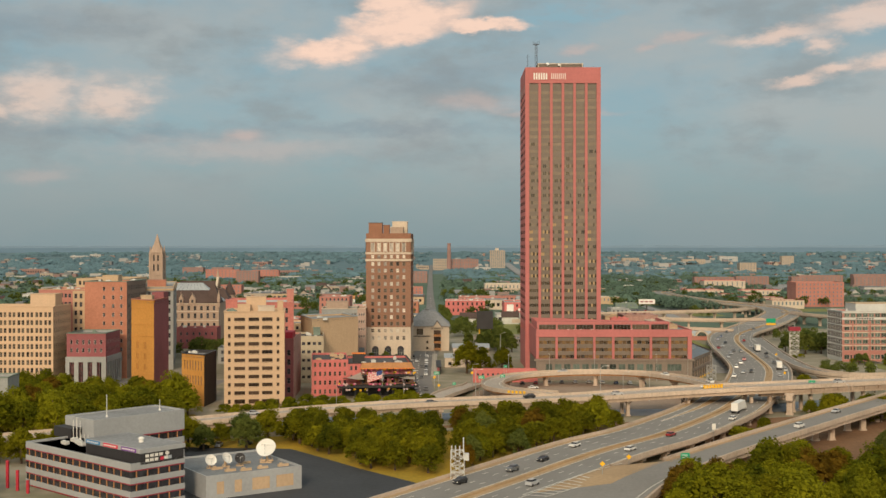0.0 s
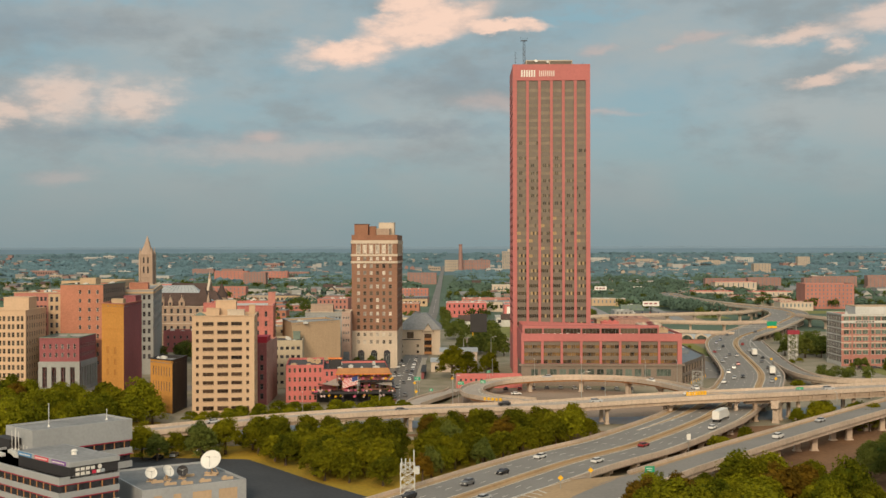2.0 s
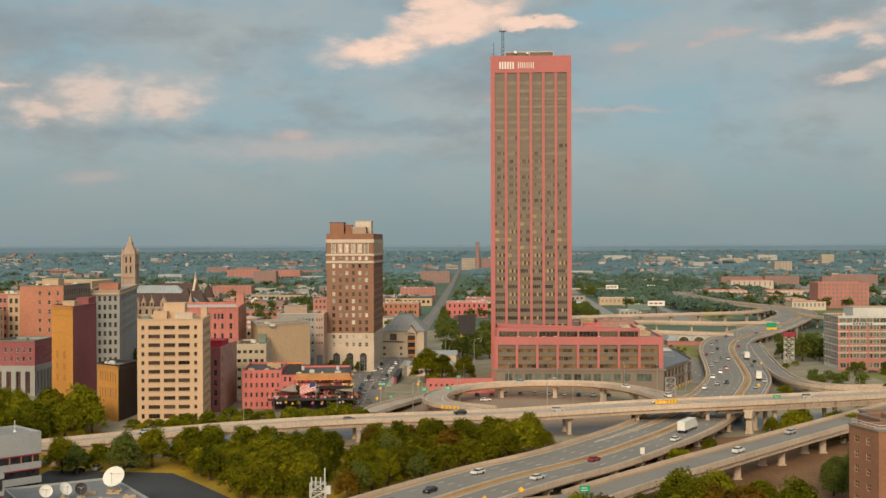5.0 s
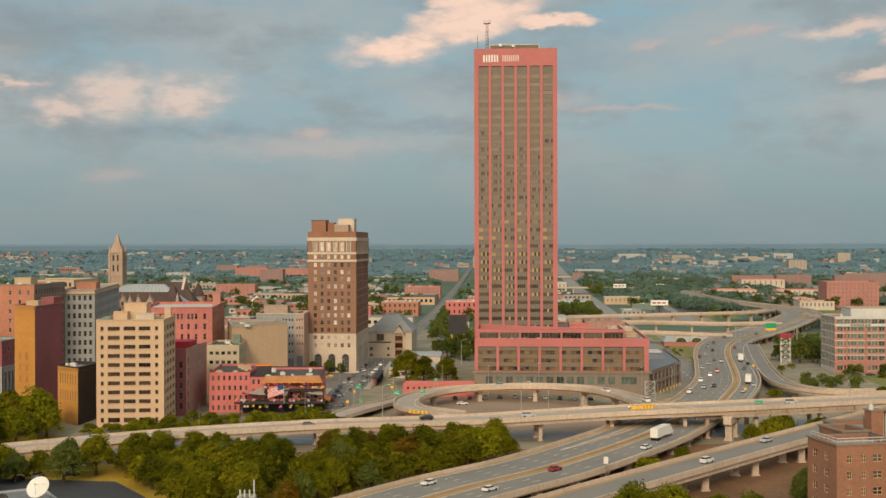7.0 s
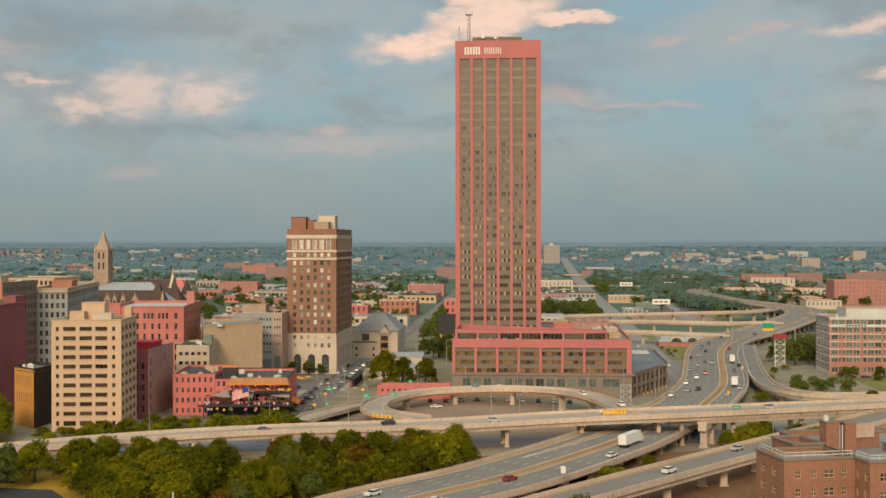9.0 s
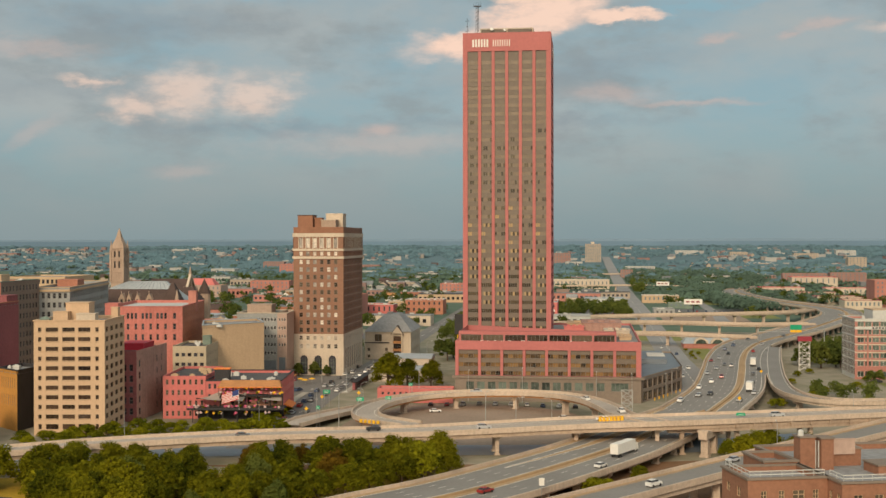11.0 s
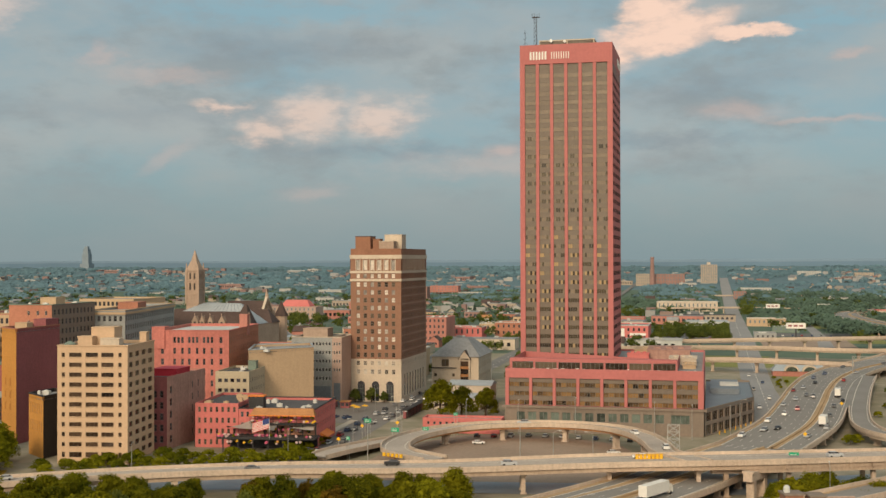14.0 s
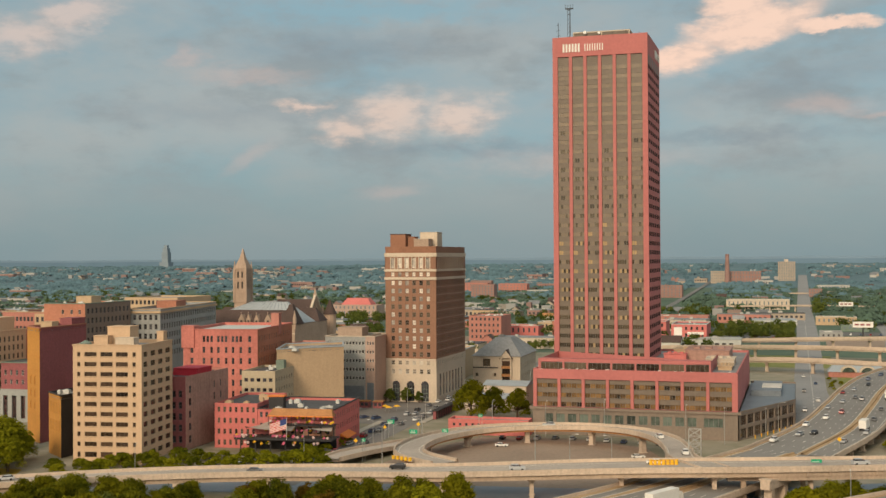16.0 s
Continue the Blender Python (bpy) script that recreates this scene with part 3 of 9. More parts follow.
# ---- terrain ----
def gz(x, y):
    """Height of the land: flat downtown, rising gently towards the far ridge."""
    r = math.hypot(x - 30, y + 560)
    s = min(1.0, max(0.0, (r - 1500) / 3200))
    return 44.0 * s * s * (3 - 2 * s)


g = Geo()
rings = [0, 120, 240, 400, 600, 900, 1200, 1600, 2000, 2400, 2800, 3200, 3600, 4000, 4400, 4720]
seg = 72
for a, b in zip(rings, rings[1:]):
    for k in range(seg):
        t0, t1 = 2 * math.pi * k / seg, 2 * math.pi * (k + 1) / seg
        q = [(30 + r * math.sin(t), -560 + r * math.cos(t)) for r, t in ((a, t0), (a, t1), (b, t1), (b, t0))]
        # rings past 2400 m take the haze-tinted ground colour
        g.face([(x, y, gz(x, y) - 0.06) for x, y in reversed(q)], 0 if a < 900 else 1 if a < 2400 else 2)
solid("ground", g, [M["city"], M["suburb"], M["suburb_haze"]], pose(0, 0, 0), "flat city ground, paved and weedy, rising to woods", "ground", kind="structure")

# far ridges that close the horizon, their haze painted in as blue
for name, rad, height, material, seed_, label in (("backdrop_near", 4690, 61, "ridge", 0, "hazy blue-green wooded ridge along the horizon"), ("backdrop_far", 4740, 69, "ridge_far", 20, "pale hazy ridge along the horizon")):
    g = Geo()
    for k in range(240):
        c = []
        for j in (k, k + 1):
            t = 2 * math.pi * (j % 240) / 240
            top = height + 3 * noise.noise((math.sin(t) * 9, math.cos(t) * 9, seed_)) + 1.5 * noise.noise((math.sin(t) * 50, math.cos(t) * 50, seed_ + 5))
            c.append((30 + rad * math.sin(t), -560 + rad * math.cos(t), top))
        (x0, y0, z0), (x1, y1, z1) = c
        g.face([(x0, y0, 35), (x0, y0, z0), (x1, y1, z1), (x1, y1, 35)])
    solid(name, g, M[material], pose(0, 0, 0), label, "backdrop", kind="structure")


def patch(name, pts, z, material, label, category):
    g = Geo()
    g.face([(x, y, z) for x, y in pts])
    return solid(name, g, material, pose(0, 0, 0), label, category, kind="structure")


patch("soil_bank", [(-60, -200), (60, -185), (140, -160), (200, -150), (200, -330), (70, -345), (0, -330), (40, -250), (20, -215)], 0.0, M["soil"], "bare brown soil under the elevated roads", "ground")
patch("grass_bank", [(-200, -250), (-60, -212), (18, -208), (10, -240), (-42, -316), (-49, -304), (-67, -282), (-80, -264), (-92, -248), (-150, -250)], 0.02, M["grass"], "dry yellow-green grass bank under trees", "grass")
patch("parking_lot", [(-92, -248), (-80, -264), (-67, -282), (-49, -304), (-42, -318), (-60, -345), (-130, -345), (-130, -245)], 0.03, M["lot_dark"], "dark asphalt parking lot beside the studio", "parking lot")
patch("lawn", [(-240, -170), (-140, -170), (-120, -215), (-180, -260), (-260, -260)], 0.02, M["grass"], "lawn with park trees", "grass")
patch("loop_lot", [(-34, -172), (66, -160), (64, -120), (48, -76), (20, -60), (-14, -66), (-30, -100)], 0.03, M["lot"], "worn brown asphalt parking lot inside the loop ramp", "parking lot")
patch("plaza", [(-100, -40), (-58, -44), (-58, 30), (-90, 34)], 0.03, M["asphalt"], "asphalt square in front of the brown tower", "road")
def draped(name, edges, lift, material, label):
    """A street as a band over the rising land; edges: (y, left x, right x)."""
    g = Geo()
    for (y0, a0, b0), (y1, a1, b1) in zip(edges, edges[1:]):
        n = max(1, int((y1 - y0) / 60))
        for k in range(n):
            s, t = k / n, (k + 1) / n
            ya, yb = y0 + (y1 - y0) * s, y0 + (y1 - y0) * t
            q = [(a0 + (a1 - a0) * s, ya), (b0 + (b1 - b0) * s, ya), (b0 + (b1 - b0) * t, yb), (a0 + (a1 - a0) * t, yb)]
            g.face([(x, y, gz(x, y) + lift + min(1.5, max(0.0, y - 900) * 0.003)) for x, y in q])
    return solid(name, g, material, pose(0, 0, 0), label, "road", kind="structure")


M["pale_road"] = mat("pale_road", (0.27, 0.265, 0.26), 0.85, 0.10, 0.03, 0.6, 0.05)
draped("road_church", [(-172, -59, -44), (-34, -64, -50), (94, -62, -47), (200, -62, -50), (598, -64, -54), (1000, -71, -62), (1786, -82, -74), (2350, -88, -80)], 0.05, M["asphalt"], "straight asphalt street lined with parked cars")
draped("road_avenue", [(-20, 92, 116), (127, 97, 113), (520, 98, 116), (1142, 98, 116), (1746, 99, 118), (2500, 100, 120)], 0.05, M["pale_road"], "wide asphalt avenue running to the distance")
draped("road_service", [(420, 160, 172), (540, 168, 178), (780, 172, 181), (1010, 174, 182)], 0.045, M["pale_road"], "narrow grey service road beside the wood")
# street strip whose cool tone stands for the viaduct's shade
patch("road_under", [(-130, -205), (-60, -186), (70, -168), (130, -150), (130, -120), (70, -150), (-60, -168), (-130, -185)], 0.04, M["bluegrey"], "blue-grey street under the viaduct, shade put into its colour", "road")
patch("road_cross", [(-240, -72), (-150, -72), (-150, -52), (-240, -52)], 0.05, M["asphalt"], "asphalt cross street between office blocks", "road")
# cross streets, lots and verges beyond the square
M["street"] = mat("street", (0.15, 0.145, 0.14), 0.9, 0.12, 0.05, 0.8, 0.05)
M["kerbstone"] = mat("kerbstone", (0.42, 0.38, 0.32), 0.85, 0.1, 0.1, 1.0, 0.05)
for y in (240, 420, 560, 700, 860, 1040):
    patch("road_side", [(-420 - y * 0.3, y), (-76, y), (-76, y + 9), (-420 - y * 0.3, y + 9)], 0.04, M["street"], "asphalt side street between low blocks", "road")
for y in (460, 640, 780, 960):
    patch("road_side", [(-46, y), (98, y), (98, y + 9), (-46, y + 9)], 0.04, M["street"], "asphalt side street between low blocks", "road")
for x, y, w, d, m, lab in ((-160, 250, 80, 45, "street", "grey asphalt parking lot behind the offices"), (-26, 170, 50, 70, "lot", "worn parking lot beyond the tower"), (20, 470, 76, 130, "street", "large asphalt parking lot with trees"), (120, 420, 70, 110, "lot", "bare tan lot beside the ramps"), (-250, 430, 120, 60, "lot", "bare tan lot between low blocks"), (120, 560, 90, 50, "street", "asphalt lot by the low shops")):
    patch("lot_ground", [(x, y), (x + w, y), (x + w, y + d), (x, y + d)], 0.03, M[m], lab, "parking lot")
for x, y, w, d in ((120, 100, 10, 110), (140, 690, 130, 90), (160, 480, 60, 60), (60, 250, 60, 90), (-30, 250, 60, 120), (270, 560, 110, 50), (190, -30, 90, 60)):
    patch("verge", [(x, y), (x + w, y), (x + w, y + d), (x, y + d)], 0.02, M["green_verge"], "rough green verge between the roads", "grass")
for side, pts in enumerate(([(-49.8, -34), (-46.8, -34), (-47.8, 90), (-50.8, 90)], [(-63.5, -130), (-60.5, -130), (-64.2, -34), (-67.2, -34)])):
    g = Geo()
    g.frustum([(x, y, 0.0) for x, y in pts], [(x, y, 0.18) for x, y in pts])
    solid("pavement", g, M["kerbstone"], pose(0, 0, 0), "pale concrete pavement along the street", "pavement", kind="structure")
g = Geo()
for y0, y1, x0, x1 in ((-130, -34, -52, -57), (-34, 90, -57, -58), (90, 600, -55, -59), (600, 930, -59, -65)):
    n = int((y1 - y0) / 12)
    for k in range(n):
        t = k / n
        x, y = x0 + (x1 - x0) * t, y0 + (y1 - y0) * t
        g.face([(x - 0.15, y, 0.07), (x + 0.15, y, 0.07), (x + 0.15, y + 5, 0.07), (x - 0.15, y + 5, 0.07)])
for k in range(78):
    y = -10 + k * 12
    g.face([(105.8, y, 0.07), (106.2, y, 0.07), (106.2, y + 5, 0.07), (105.8, y + 5, 0.07)])
solid("street_marking", g, M["paint"], pose(0, 0, 0), "broken white centre lines on the streets", "road marking", kind="structure")


# ---- elevated roads ----
PIER = {}


def pier(parent, x, y, top, rot, w=2.2, d=1.6, cap=0.0, mat_=None, base=0.0):
    """A square concrete column, with a hammerhead cap where wanted."""
    key = (round(top - base, 1), w, d, cap)
    if key not in PIER:
        g = Geo()
        h = top - base
        g.box(-w / 2, -d / 2, 0, w / 2, d / 2, h - (1.3 if cap else 0))
        if cap:
            g.frustum([(-cap / 2 * 0.7, -d / 2, h - 1.3), (cap / 2 * 0.7, -d / 2, h - 1.3), (cap / 2 * 0.7, d / 2, h - 1.3), (-cap / 2 * 0.7, d / 2, h - 1.3)],
                      [(-cap / 2, -d / 2, h), (cap / 2, -d / 2, h), (cap / 2, d / 2, h), (-cap / 2, d / 2, h)])
        g.box(-w / 2 - 0.3, -d / 2 - 0.3, 0, w / 2 + 0.3, d / 2 + 0.3, 0.4)
        PIER[key] = g.mesh("pier", [mat_ or M["concrete"]])
    return part("pier", PIER[key], [], parent, m=pose(x, y, base, 0, 0, rot))


def dashes(g, c, off, on=3.0, gap=9.0, w=0.11):
    """Broken line along c at an offset."""
    n = across(c)
    L = np.concatenate([[0], np.cumsum(np.linalg.norm(np.diff(c[:, :2], axis=0), axis=1))])
    P = c[:, :2] + n * off
    s = 0.0
    while s + on < L[-1]:
        a = [np.interp(s, L, P[:, i]) for i in (0, 1)]
        b = [np.interp(s + on, L, P[:, i]) for i in (0, 1)]
        za, zb = np.interp(s, L, c[:, 2]), np.interp(s + on, L, c[:, 2])
        d = np.array(b) - a
        d /= np.linalg.norm(d)
        q = np.array([-d[1], d[0]]) * w
        g.face([(*(a - q), za + 0.05), (*(b - q), zb + 0.05), (*(b + q), zb + 0.05), (*(a + q), za + 0.05)])
        s += on + gap


def viaduct(name, pts, label, deck=None, thick=1.5, lanes=(), lines=(), spacing=0, cap=6.0, parapet=(0.9, 0.9), barrier=None, pair=0.0, girder=None, start=14.0, shoulder=0.0, slim=1.6, bent=None, category="viaduct"):
    """An elevated road: slab, girders, parapets, barrier, painted lines, piers."""
    c = curve(pts)
    top = thing(name, pose(0, 0, 0), label, category)
    g = Geo()
    strip(g, c, (1, 0), (-1, 0), -0.45, 0)
    part("deck", g, deck or M["highway"], top)
    g = Geo()
    strip(g, c, (1, -0.6), (-1, 0.6), -thick, -0.454)
    part("girder", g, girder or M["concrete"], top)
    for s, h in zip((1, -1), parapet):
        if h:
            g = Geo()
            strip(g, c, (s, 0.15 * s), (s, -0.35 * s), -0.7, h)
            part("parapet", g, M["concrete"], top, "weathered tan concrete parapet")
            if shoulder:
                g = Geo()
                strip(g, c, (s, -0.36 * s), (s, -shoulder * s), 0.004, 0.03)
                part("shoulder", g, M["median"], top, "sandy brown road shoulder")
    if barrier is not None:
        for o, w in barrier:
            g = Geo()
            strip(g, c, o + w / 2, o - w / 2, 0.004, 0.03)
            part("median_strip", g, M["median"], top, "sandy brown strip along the median")
            g = Geo()
            strip(g, c, o + 0.3, o - 0.3, 0.03, 0.6)
            part("median_barrier", g, M["median"], top, "sandy concrete median barrier")
    if lanes:
        g = Geo()
        for o in lanes:
            dashes(g, c, o)
        part("lane_marking", g, M["paint"], top, "broken white lane lines", kind="stuff")
    for o in lines:
        g = Geo()
        strip(g, c, o + 0.11, o - 0.11, 0.035, 0.05)
        part("edge_line", g, M["paint"], top, "painted white edge line")
    if spacing:
        L = np.concatenate([[0], np.cumsum(np.linalg.norm(np.diff(c[:, :2], axis=0), axis=1))])
        n = across(c)
        s = start
        while s < L[-1] - 3:
            x, y, z = (np.interp(s, L, c[:, i]) for i in range(3))
            nx, ny = np.interp(s, L, n[:, 0]), np.interp(s, L, n[:, 1])
            if bent is not None:
                nx, ny = math.cos(radians(bent)), math.sin(radians(bent))
            r = math.degrees(math.atan2(ny, nx))
            if z - thick > 1.0:
                if pair:
                    for k in (-1, 1):
                        pier(top, x + nx * pair * k, y + ny * pair * k, z - thick - 1.0, r, slim, 1.2)
                    g = Geo()
                    g.box(-pair - 1.6, -0.9, -1.0, pair + 1.6, 0.9, 0)
                    part("pier_cap", g, M["concrete"], top, m=pose(x, y, z - thick, 0, 0, r))
                else:
                    pier(top, x, y, z - thick, r, 2.0, 1.6, cap)
            s += spacing
    return top, c


main_road, C_SOUTH = viaduct("expressway", [(-62, -378, 4.2, 31), (-27, -323, 4.2, 31), (4, -274, 4.2, 31), (29, -241, 4.2, 31), (60, -187, 4.2, 31), (77, -148, 4.4, 31), (96.5, -105, 4.8, 29)],
    "multi-lane grey expressway on low concrete piers with tan parapets", lanes=(9.9, 6.8, 3.7, -6.8, -9.9), lines=(13.0, 0.8, -3.8, -13.0), spacing=16, pair=12.5, barrier=[(-1.5, 4.4)], thick=1.3, shoulder=2.3, parapet=(0.9, 0))
north_road, C_NORTH = viaduct("expressway", [(96.5, -105, 4.8, 29), (113, -45, 5, 29), (124, 25, 5, 29), (132, 83, 5, 29), (143, 142, 5, 29), (160, 198, 5, 30), (192, 264, 5.5, 31), (235, 360, 7, 32), (256, 420, 7.5, 32), (262, 480, 8, 30), (250, 550, 8, 28), (232, 620, 8, 27), (222, 720, 8, 26), (222, 820, 7.5, 26), (238, 930, 5.5, 24), (290, 1080, 3, 22), (345, 1300, 1.8, 20)],
    "curving multi-lane grey expressway with tan median", lanes=(9.6, 6.1, 2.6, -0.6, -7.6, -10.6), lines=(12.6, -2.3, -5.7, -12.8), spacing=16, pair=11.5, barrier=[(-4, 3.2)], thick=1.3, shoulder=1.3, parapet=(0.9, 0))
cross, C_CROSS = viaduct("crossing_viaduct", [(-215, -275, 4.5, 11), (-165, -252, 5.6, 11), (-131, -234, 6.3, 11), (-108, -220, 6.8, 11), (-82, -204, 7.0, 11), (-44, -188, 7.2, 11.5), (5, -175.5, 7.4, 14), (50, -166, 9, 16), (89, -162, 10.4, 15), (150, -141, 10.6, 13), (230, -112, 10.6, 12), (330, -75, 10.6, 12)],
    "long curved tan concrete viaduct crossing over the expressway", deck=M["deck_concrete"], lines=(-4.4, 4.4), spacing=25, pair=3.2, thick=2.0, start=16, slim=1.1, girder=M["girder_grey"])
ramp, C_RAMP = viaduct("exit_ramp", [(-14, -372, 3.9, 16), (-1, -345, 4.3, 15), (8, -327, 4.9, 14), (19, -311, 5.6, 13), (34, -293, 6.5, 12), (54, -270, 7.2, 12), (71, -248.5, 7.2, 12), (96, -218, 7.4, 12), (131, -178, 8, 12), (175, -130, 9, 12), (240, -60, 9, 12)],
    "tan concrete exit ramp on tall paired columns", lines=(-4.2,), spacing=28, pair=2.9, thick=2.1, start=62, shoulder=1.4, slim=1.9, bent=8, parapet=(0, 0.9))
loop, C_LOOP = viaduct("loop_ramp", [(78, -168, 9.6, 8), (68, -150, 9.2, 8), (63.5, -126, 8.4, 8), (57, -102, 7.6, 8), (46, -84, 7, 8), (29, -73.5, 6.4, 8), (9, -73, 5.9, 8.5), (-8, -81, 5.6, 9), (-18, -96, 5.5, 9.5), (-22, -114, 5.7, 9.5), (-20.5, -134, 6.2, 9.5), (-14, -150, 6.8, 9.5), (0, -163, 7.2, 9)],
    "curved concrete loop ramp with rusty girders around a parking lot", deck=M["deck_concrete"], lines=(-3.2, 3.2), spacing=24, cap=5.0, thick=1.4, girder=M["rust"], start=40)
slip, C_SLIP = viaduct("street_ramp", [(-45.5, -139, 2.6, 7), (-43, -130, 2.9, 9), (-39, -115, 2.5, 9.5), (-34.5, -97, 1.7, 9), (-30.5, -82, 0.9, 8), (-28.5, -70, 0.5, 8)],
    "low curved concrete slip ramp down to the street", deck=M["deck_concrete"], thick=0.9, spacing=0, parapet=(0.8, 0.8))
right_ramp, C_RX = viaduct("side_ramp", [(163, 155, 5.0, 8), (157, 118, 5.0, 8), (151, 80, 5.0, 8), (142.5, 20, 4.9, 8), (138.5, -15, 4.9, 8), (137, -40, 4.9, 8), (140, -61, 4.9, 8), (152, -76, 5, 8), (180, -72, 5, 8), (240, -64, 5, 9), (330, -58, 5, 9)],
    "curving concrete side ramp leaving the expressway", lines=(-3.0, 3.0), spacing=24, cap=6, thick=1.8, start=120, parapet=(0.9, 0))
# one heavy portal bent carries the crossing viaduct beside the expressway
at = pose(93.5, -165.5, 0, 0, 0, 68)
for name, boxes in (("bent_leg", [(x, -1.1, 0.7, x + 2.0, 1.1, 5.6) for x in (-5.4, 3.4)]), ("footing", [(x - 0.4, -1.4, -0.1, x + 2.4, 1.4, 0.7) for x in (-5.4, 3.4)]),
                    ("bent_cap", [(-7.2, -1.3, 5.6, 7.2, 1.3, 7.9)]), ("bearing_block", [(x, -1.7, 7.9, x + 1.8, 1.7, 8.4) for x in (-7.2, 5.4)])):
    for b in boxes:
        g = Geo()
        g.box(*b)
        part(name, g, M["concrete"], cross, "heavy stained concrete" if name == "bent_cap" else "", m=at)
# the ramp leaves the expressway's edge at a nose; parapets stand only where the two are apart
NOSE = 12
for road, line, keep, s in ((north_road, C_NORTH, lambda y: y < NOSE, -1), (north_road, C_NORTH, lambda y: y > 160, -1), (right_ramp, C_RX, lambda y: y < NOSE, -1)):
    c = np.array([p for p in line if keep(p[1])])
    g = Geo()
    strip(g, c, (s, 0.15 * s), (s, -0.35 * s), -0.7, 0.9)
    part("parapet", g, M["concrete"], road, "weathered tan concrete parapet")
g = Geo()
strip(g, np.array([p for p in C_RX if p[1] > NOSE - 4]), (-1, 0), (-1, -1.8), -0.45, -0.006)
part("gore_deck", g, M["highway"], right_ramp, "asphalt wedge between ramp and expressway")
for i, pts in enumerate([
        [(20, 226, 5.5, 9), (70, 222, 7, 9), (105, 217, 7.6, 9), (138, 208, 7, 9), (160, 214, 6, 9)],
        [(10, 318, 6, 10), (70, 316, 7.5, 10), (120, 311, 8, 10), (170, 304, 7.6, 10), (215, 320, 7.0, 10)],
        [(10, 396, 4.5, 9), (90, 401, 7, 9), (160, 414, 8, 9), (215, 440, 8, 9), (244, 480, 8, 9)],
        [(330, 250, 9, 9), (285, 300, 9, 9), (262, 350, 8.5, 9), (256, 410, 7.8, 9)]]):
    viaduct("connector_ramp", pts, "tan concrete connector ramp on columns", deck=M["girder_grey"], spacing=26, cap=6, thick=1.6, start=10)
for pts in ([(-36, 1012, 4, 8), (40, 1014, 6.5, 8), (106, 1016, 7.2, 8), (170, 1020, 6.5, 8), (236, 1040, 4, 8)], [(-30, 1500, 5, 8), (106, 1505, 8, 8), (190, 1510, 6, 8)]):
    viaduct("overpass", pts, "thin tan concrete overpass across the avenue", deck=M["girder_grey"], spacing=30, cap=5, thick=1.2, start=12)
# heavy bent under the viaduct's deep eastern span
for x, y in ((85, -166), (93, -164)):
    g = Geo()
    g.box(-0.65, -0.65, 0, 0.65, 0.65, 6.8)
    g.box(-1.0, -1.0, 0, 1.0, 1.0, 0.5)
    part("bent_column", g, M["girder_grey"], cross, m=pose(x, y, 0, 0, 0, 14))
g = Geo()
g.box(-8.5, -1.1, 0, 8.5, 1.1, 1.5)
part("bent_cap", g, M["girder_grey"], cross, m=pose(89, -165, 6.8, 0, 0, 14))
c = C_CROSS[(C_CROSS[:, 0] > 86) & (C_CROSS[:, 0] < 240)]
for s_ in (1, -1):
    g = Geo()
    strip(g, c, (s_, -0.9 * s_), (s_, -1.5 * s_), -3.1, -2.0)
    part("deep_girder", g, M["girder_grey"], cross, "deep weathered girder")
n_ = across(c)
for k in range(2, len(c), 1):
    g = Geo()
    g.box(-0.15, 0, -1.3, 0.15, 0.55, 0)
    part("bracket", g, M["girder_grey"], cross, m=pose(c[k, 0] - n_[k, 0] * (c[k, 3] / 2 - 0.4), c[k, 1] - n_[k, 1] * (c[k, 3] / 2 - 0.4), c[k, 2] - 0.75, 0, 0, math.degrees(math.atan2(n_[k, 1], n_[k, 0])) + 90))
# beyond the nose both roads have parapets towards each other
nose_c, nose_r = C_SOUTH[C_SOUTH[:, 1] > -296], C_RAMP[C_RAMP[:, 1] > -309]
g = Geo()
strip(g, nose_c, (-1, -0.15), (-1, 0.35), -0.7, 0.9)
part("parapet", g, M["concrete"], main_road, "weathered tan concrete parapet")
g = Geo()
strip(g, nose_c, (-1, 0.36), (-1, 2.3), 0.004, 0.03)
part("shoulder", g, M["median"], main_road, "sandy brown road shoulder")
g = Geo()
strip(g, nose_r, (1, 0.15), (1, -0.35), -0.7, 0.9)
part("parapet", g, M["concrete"], ramp, "weathered tan concrete parapet")
g = Geo()
strip(g, nose_r, (1, -0.36), (1, -1.4), 0.004, 0.03)
strip(g, nose_r, 4.31, 4.09, 0.035, 0.05)
part("shoulder", g, M["median"], ramp, "sandy brown road shoulder")
# the gore between them: asphalt wedge, sandy tip, white hatching and edge lines
gc, gr = C_SOUTH[C_SOUTH[:, 1] <= -290], C_RAMP[C_RAMP[:, 1] <= -300]
nc, nr = across(gc), across(gr)
mains = [np.append(gc[i, :2] - nc[i] * (gc[i, 3] / 2 - 2.4), gc[i, 2] + 0.035) for i in range(len(gc))]
ramps = [np.append(gr[i, :2] + nr[i] * (gr[i, 3] / 2 - 0.9), gr[i, 2] + 0.035) for i in range(len(gr))]


def along_edge(edge, s):
    """A point at the fraction s of an edge."""
    u = s * (len(edge) - 1)
    i = min(int(u), len(edge) - 2)
    return edge[i] + (edge[i + 1] - edge[i]) * (u - i)


g = Geo()
for k in range(24):
    a, b = k / 24, (k + 1) / 24
    q = [along_edge(mains, a), along_edge(ramps, a), along_edge(ramps, b), along_edge(mains, b)]
    g.face([tuple(p) for p in q], 1 if k > 13 else 0)
    g.face([(p[0], p[1], p[2] - 0.6) for p in reversed(q)], 0)
part("gore_deck", g, [M["highway"], M["median"]], main_road, "asphalt gore with sandy tip")


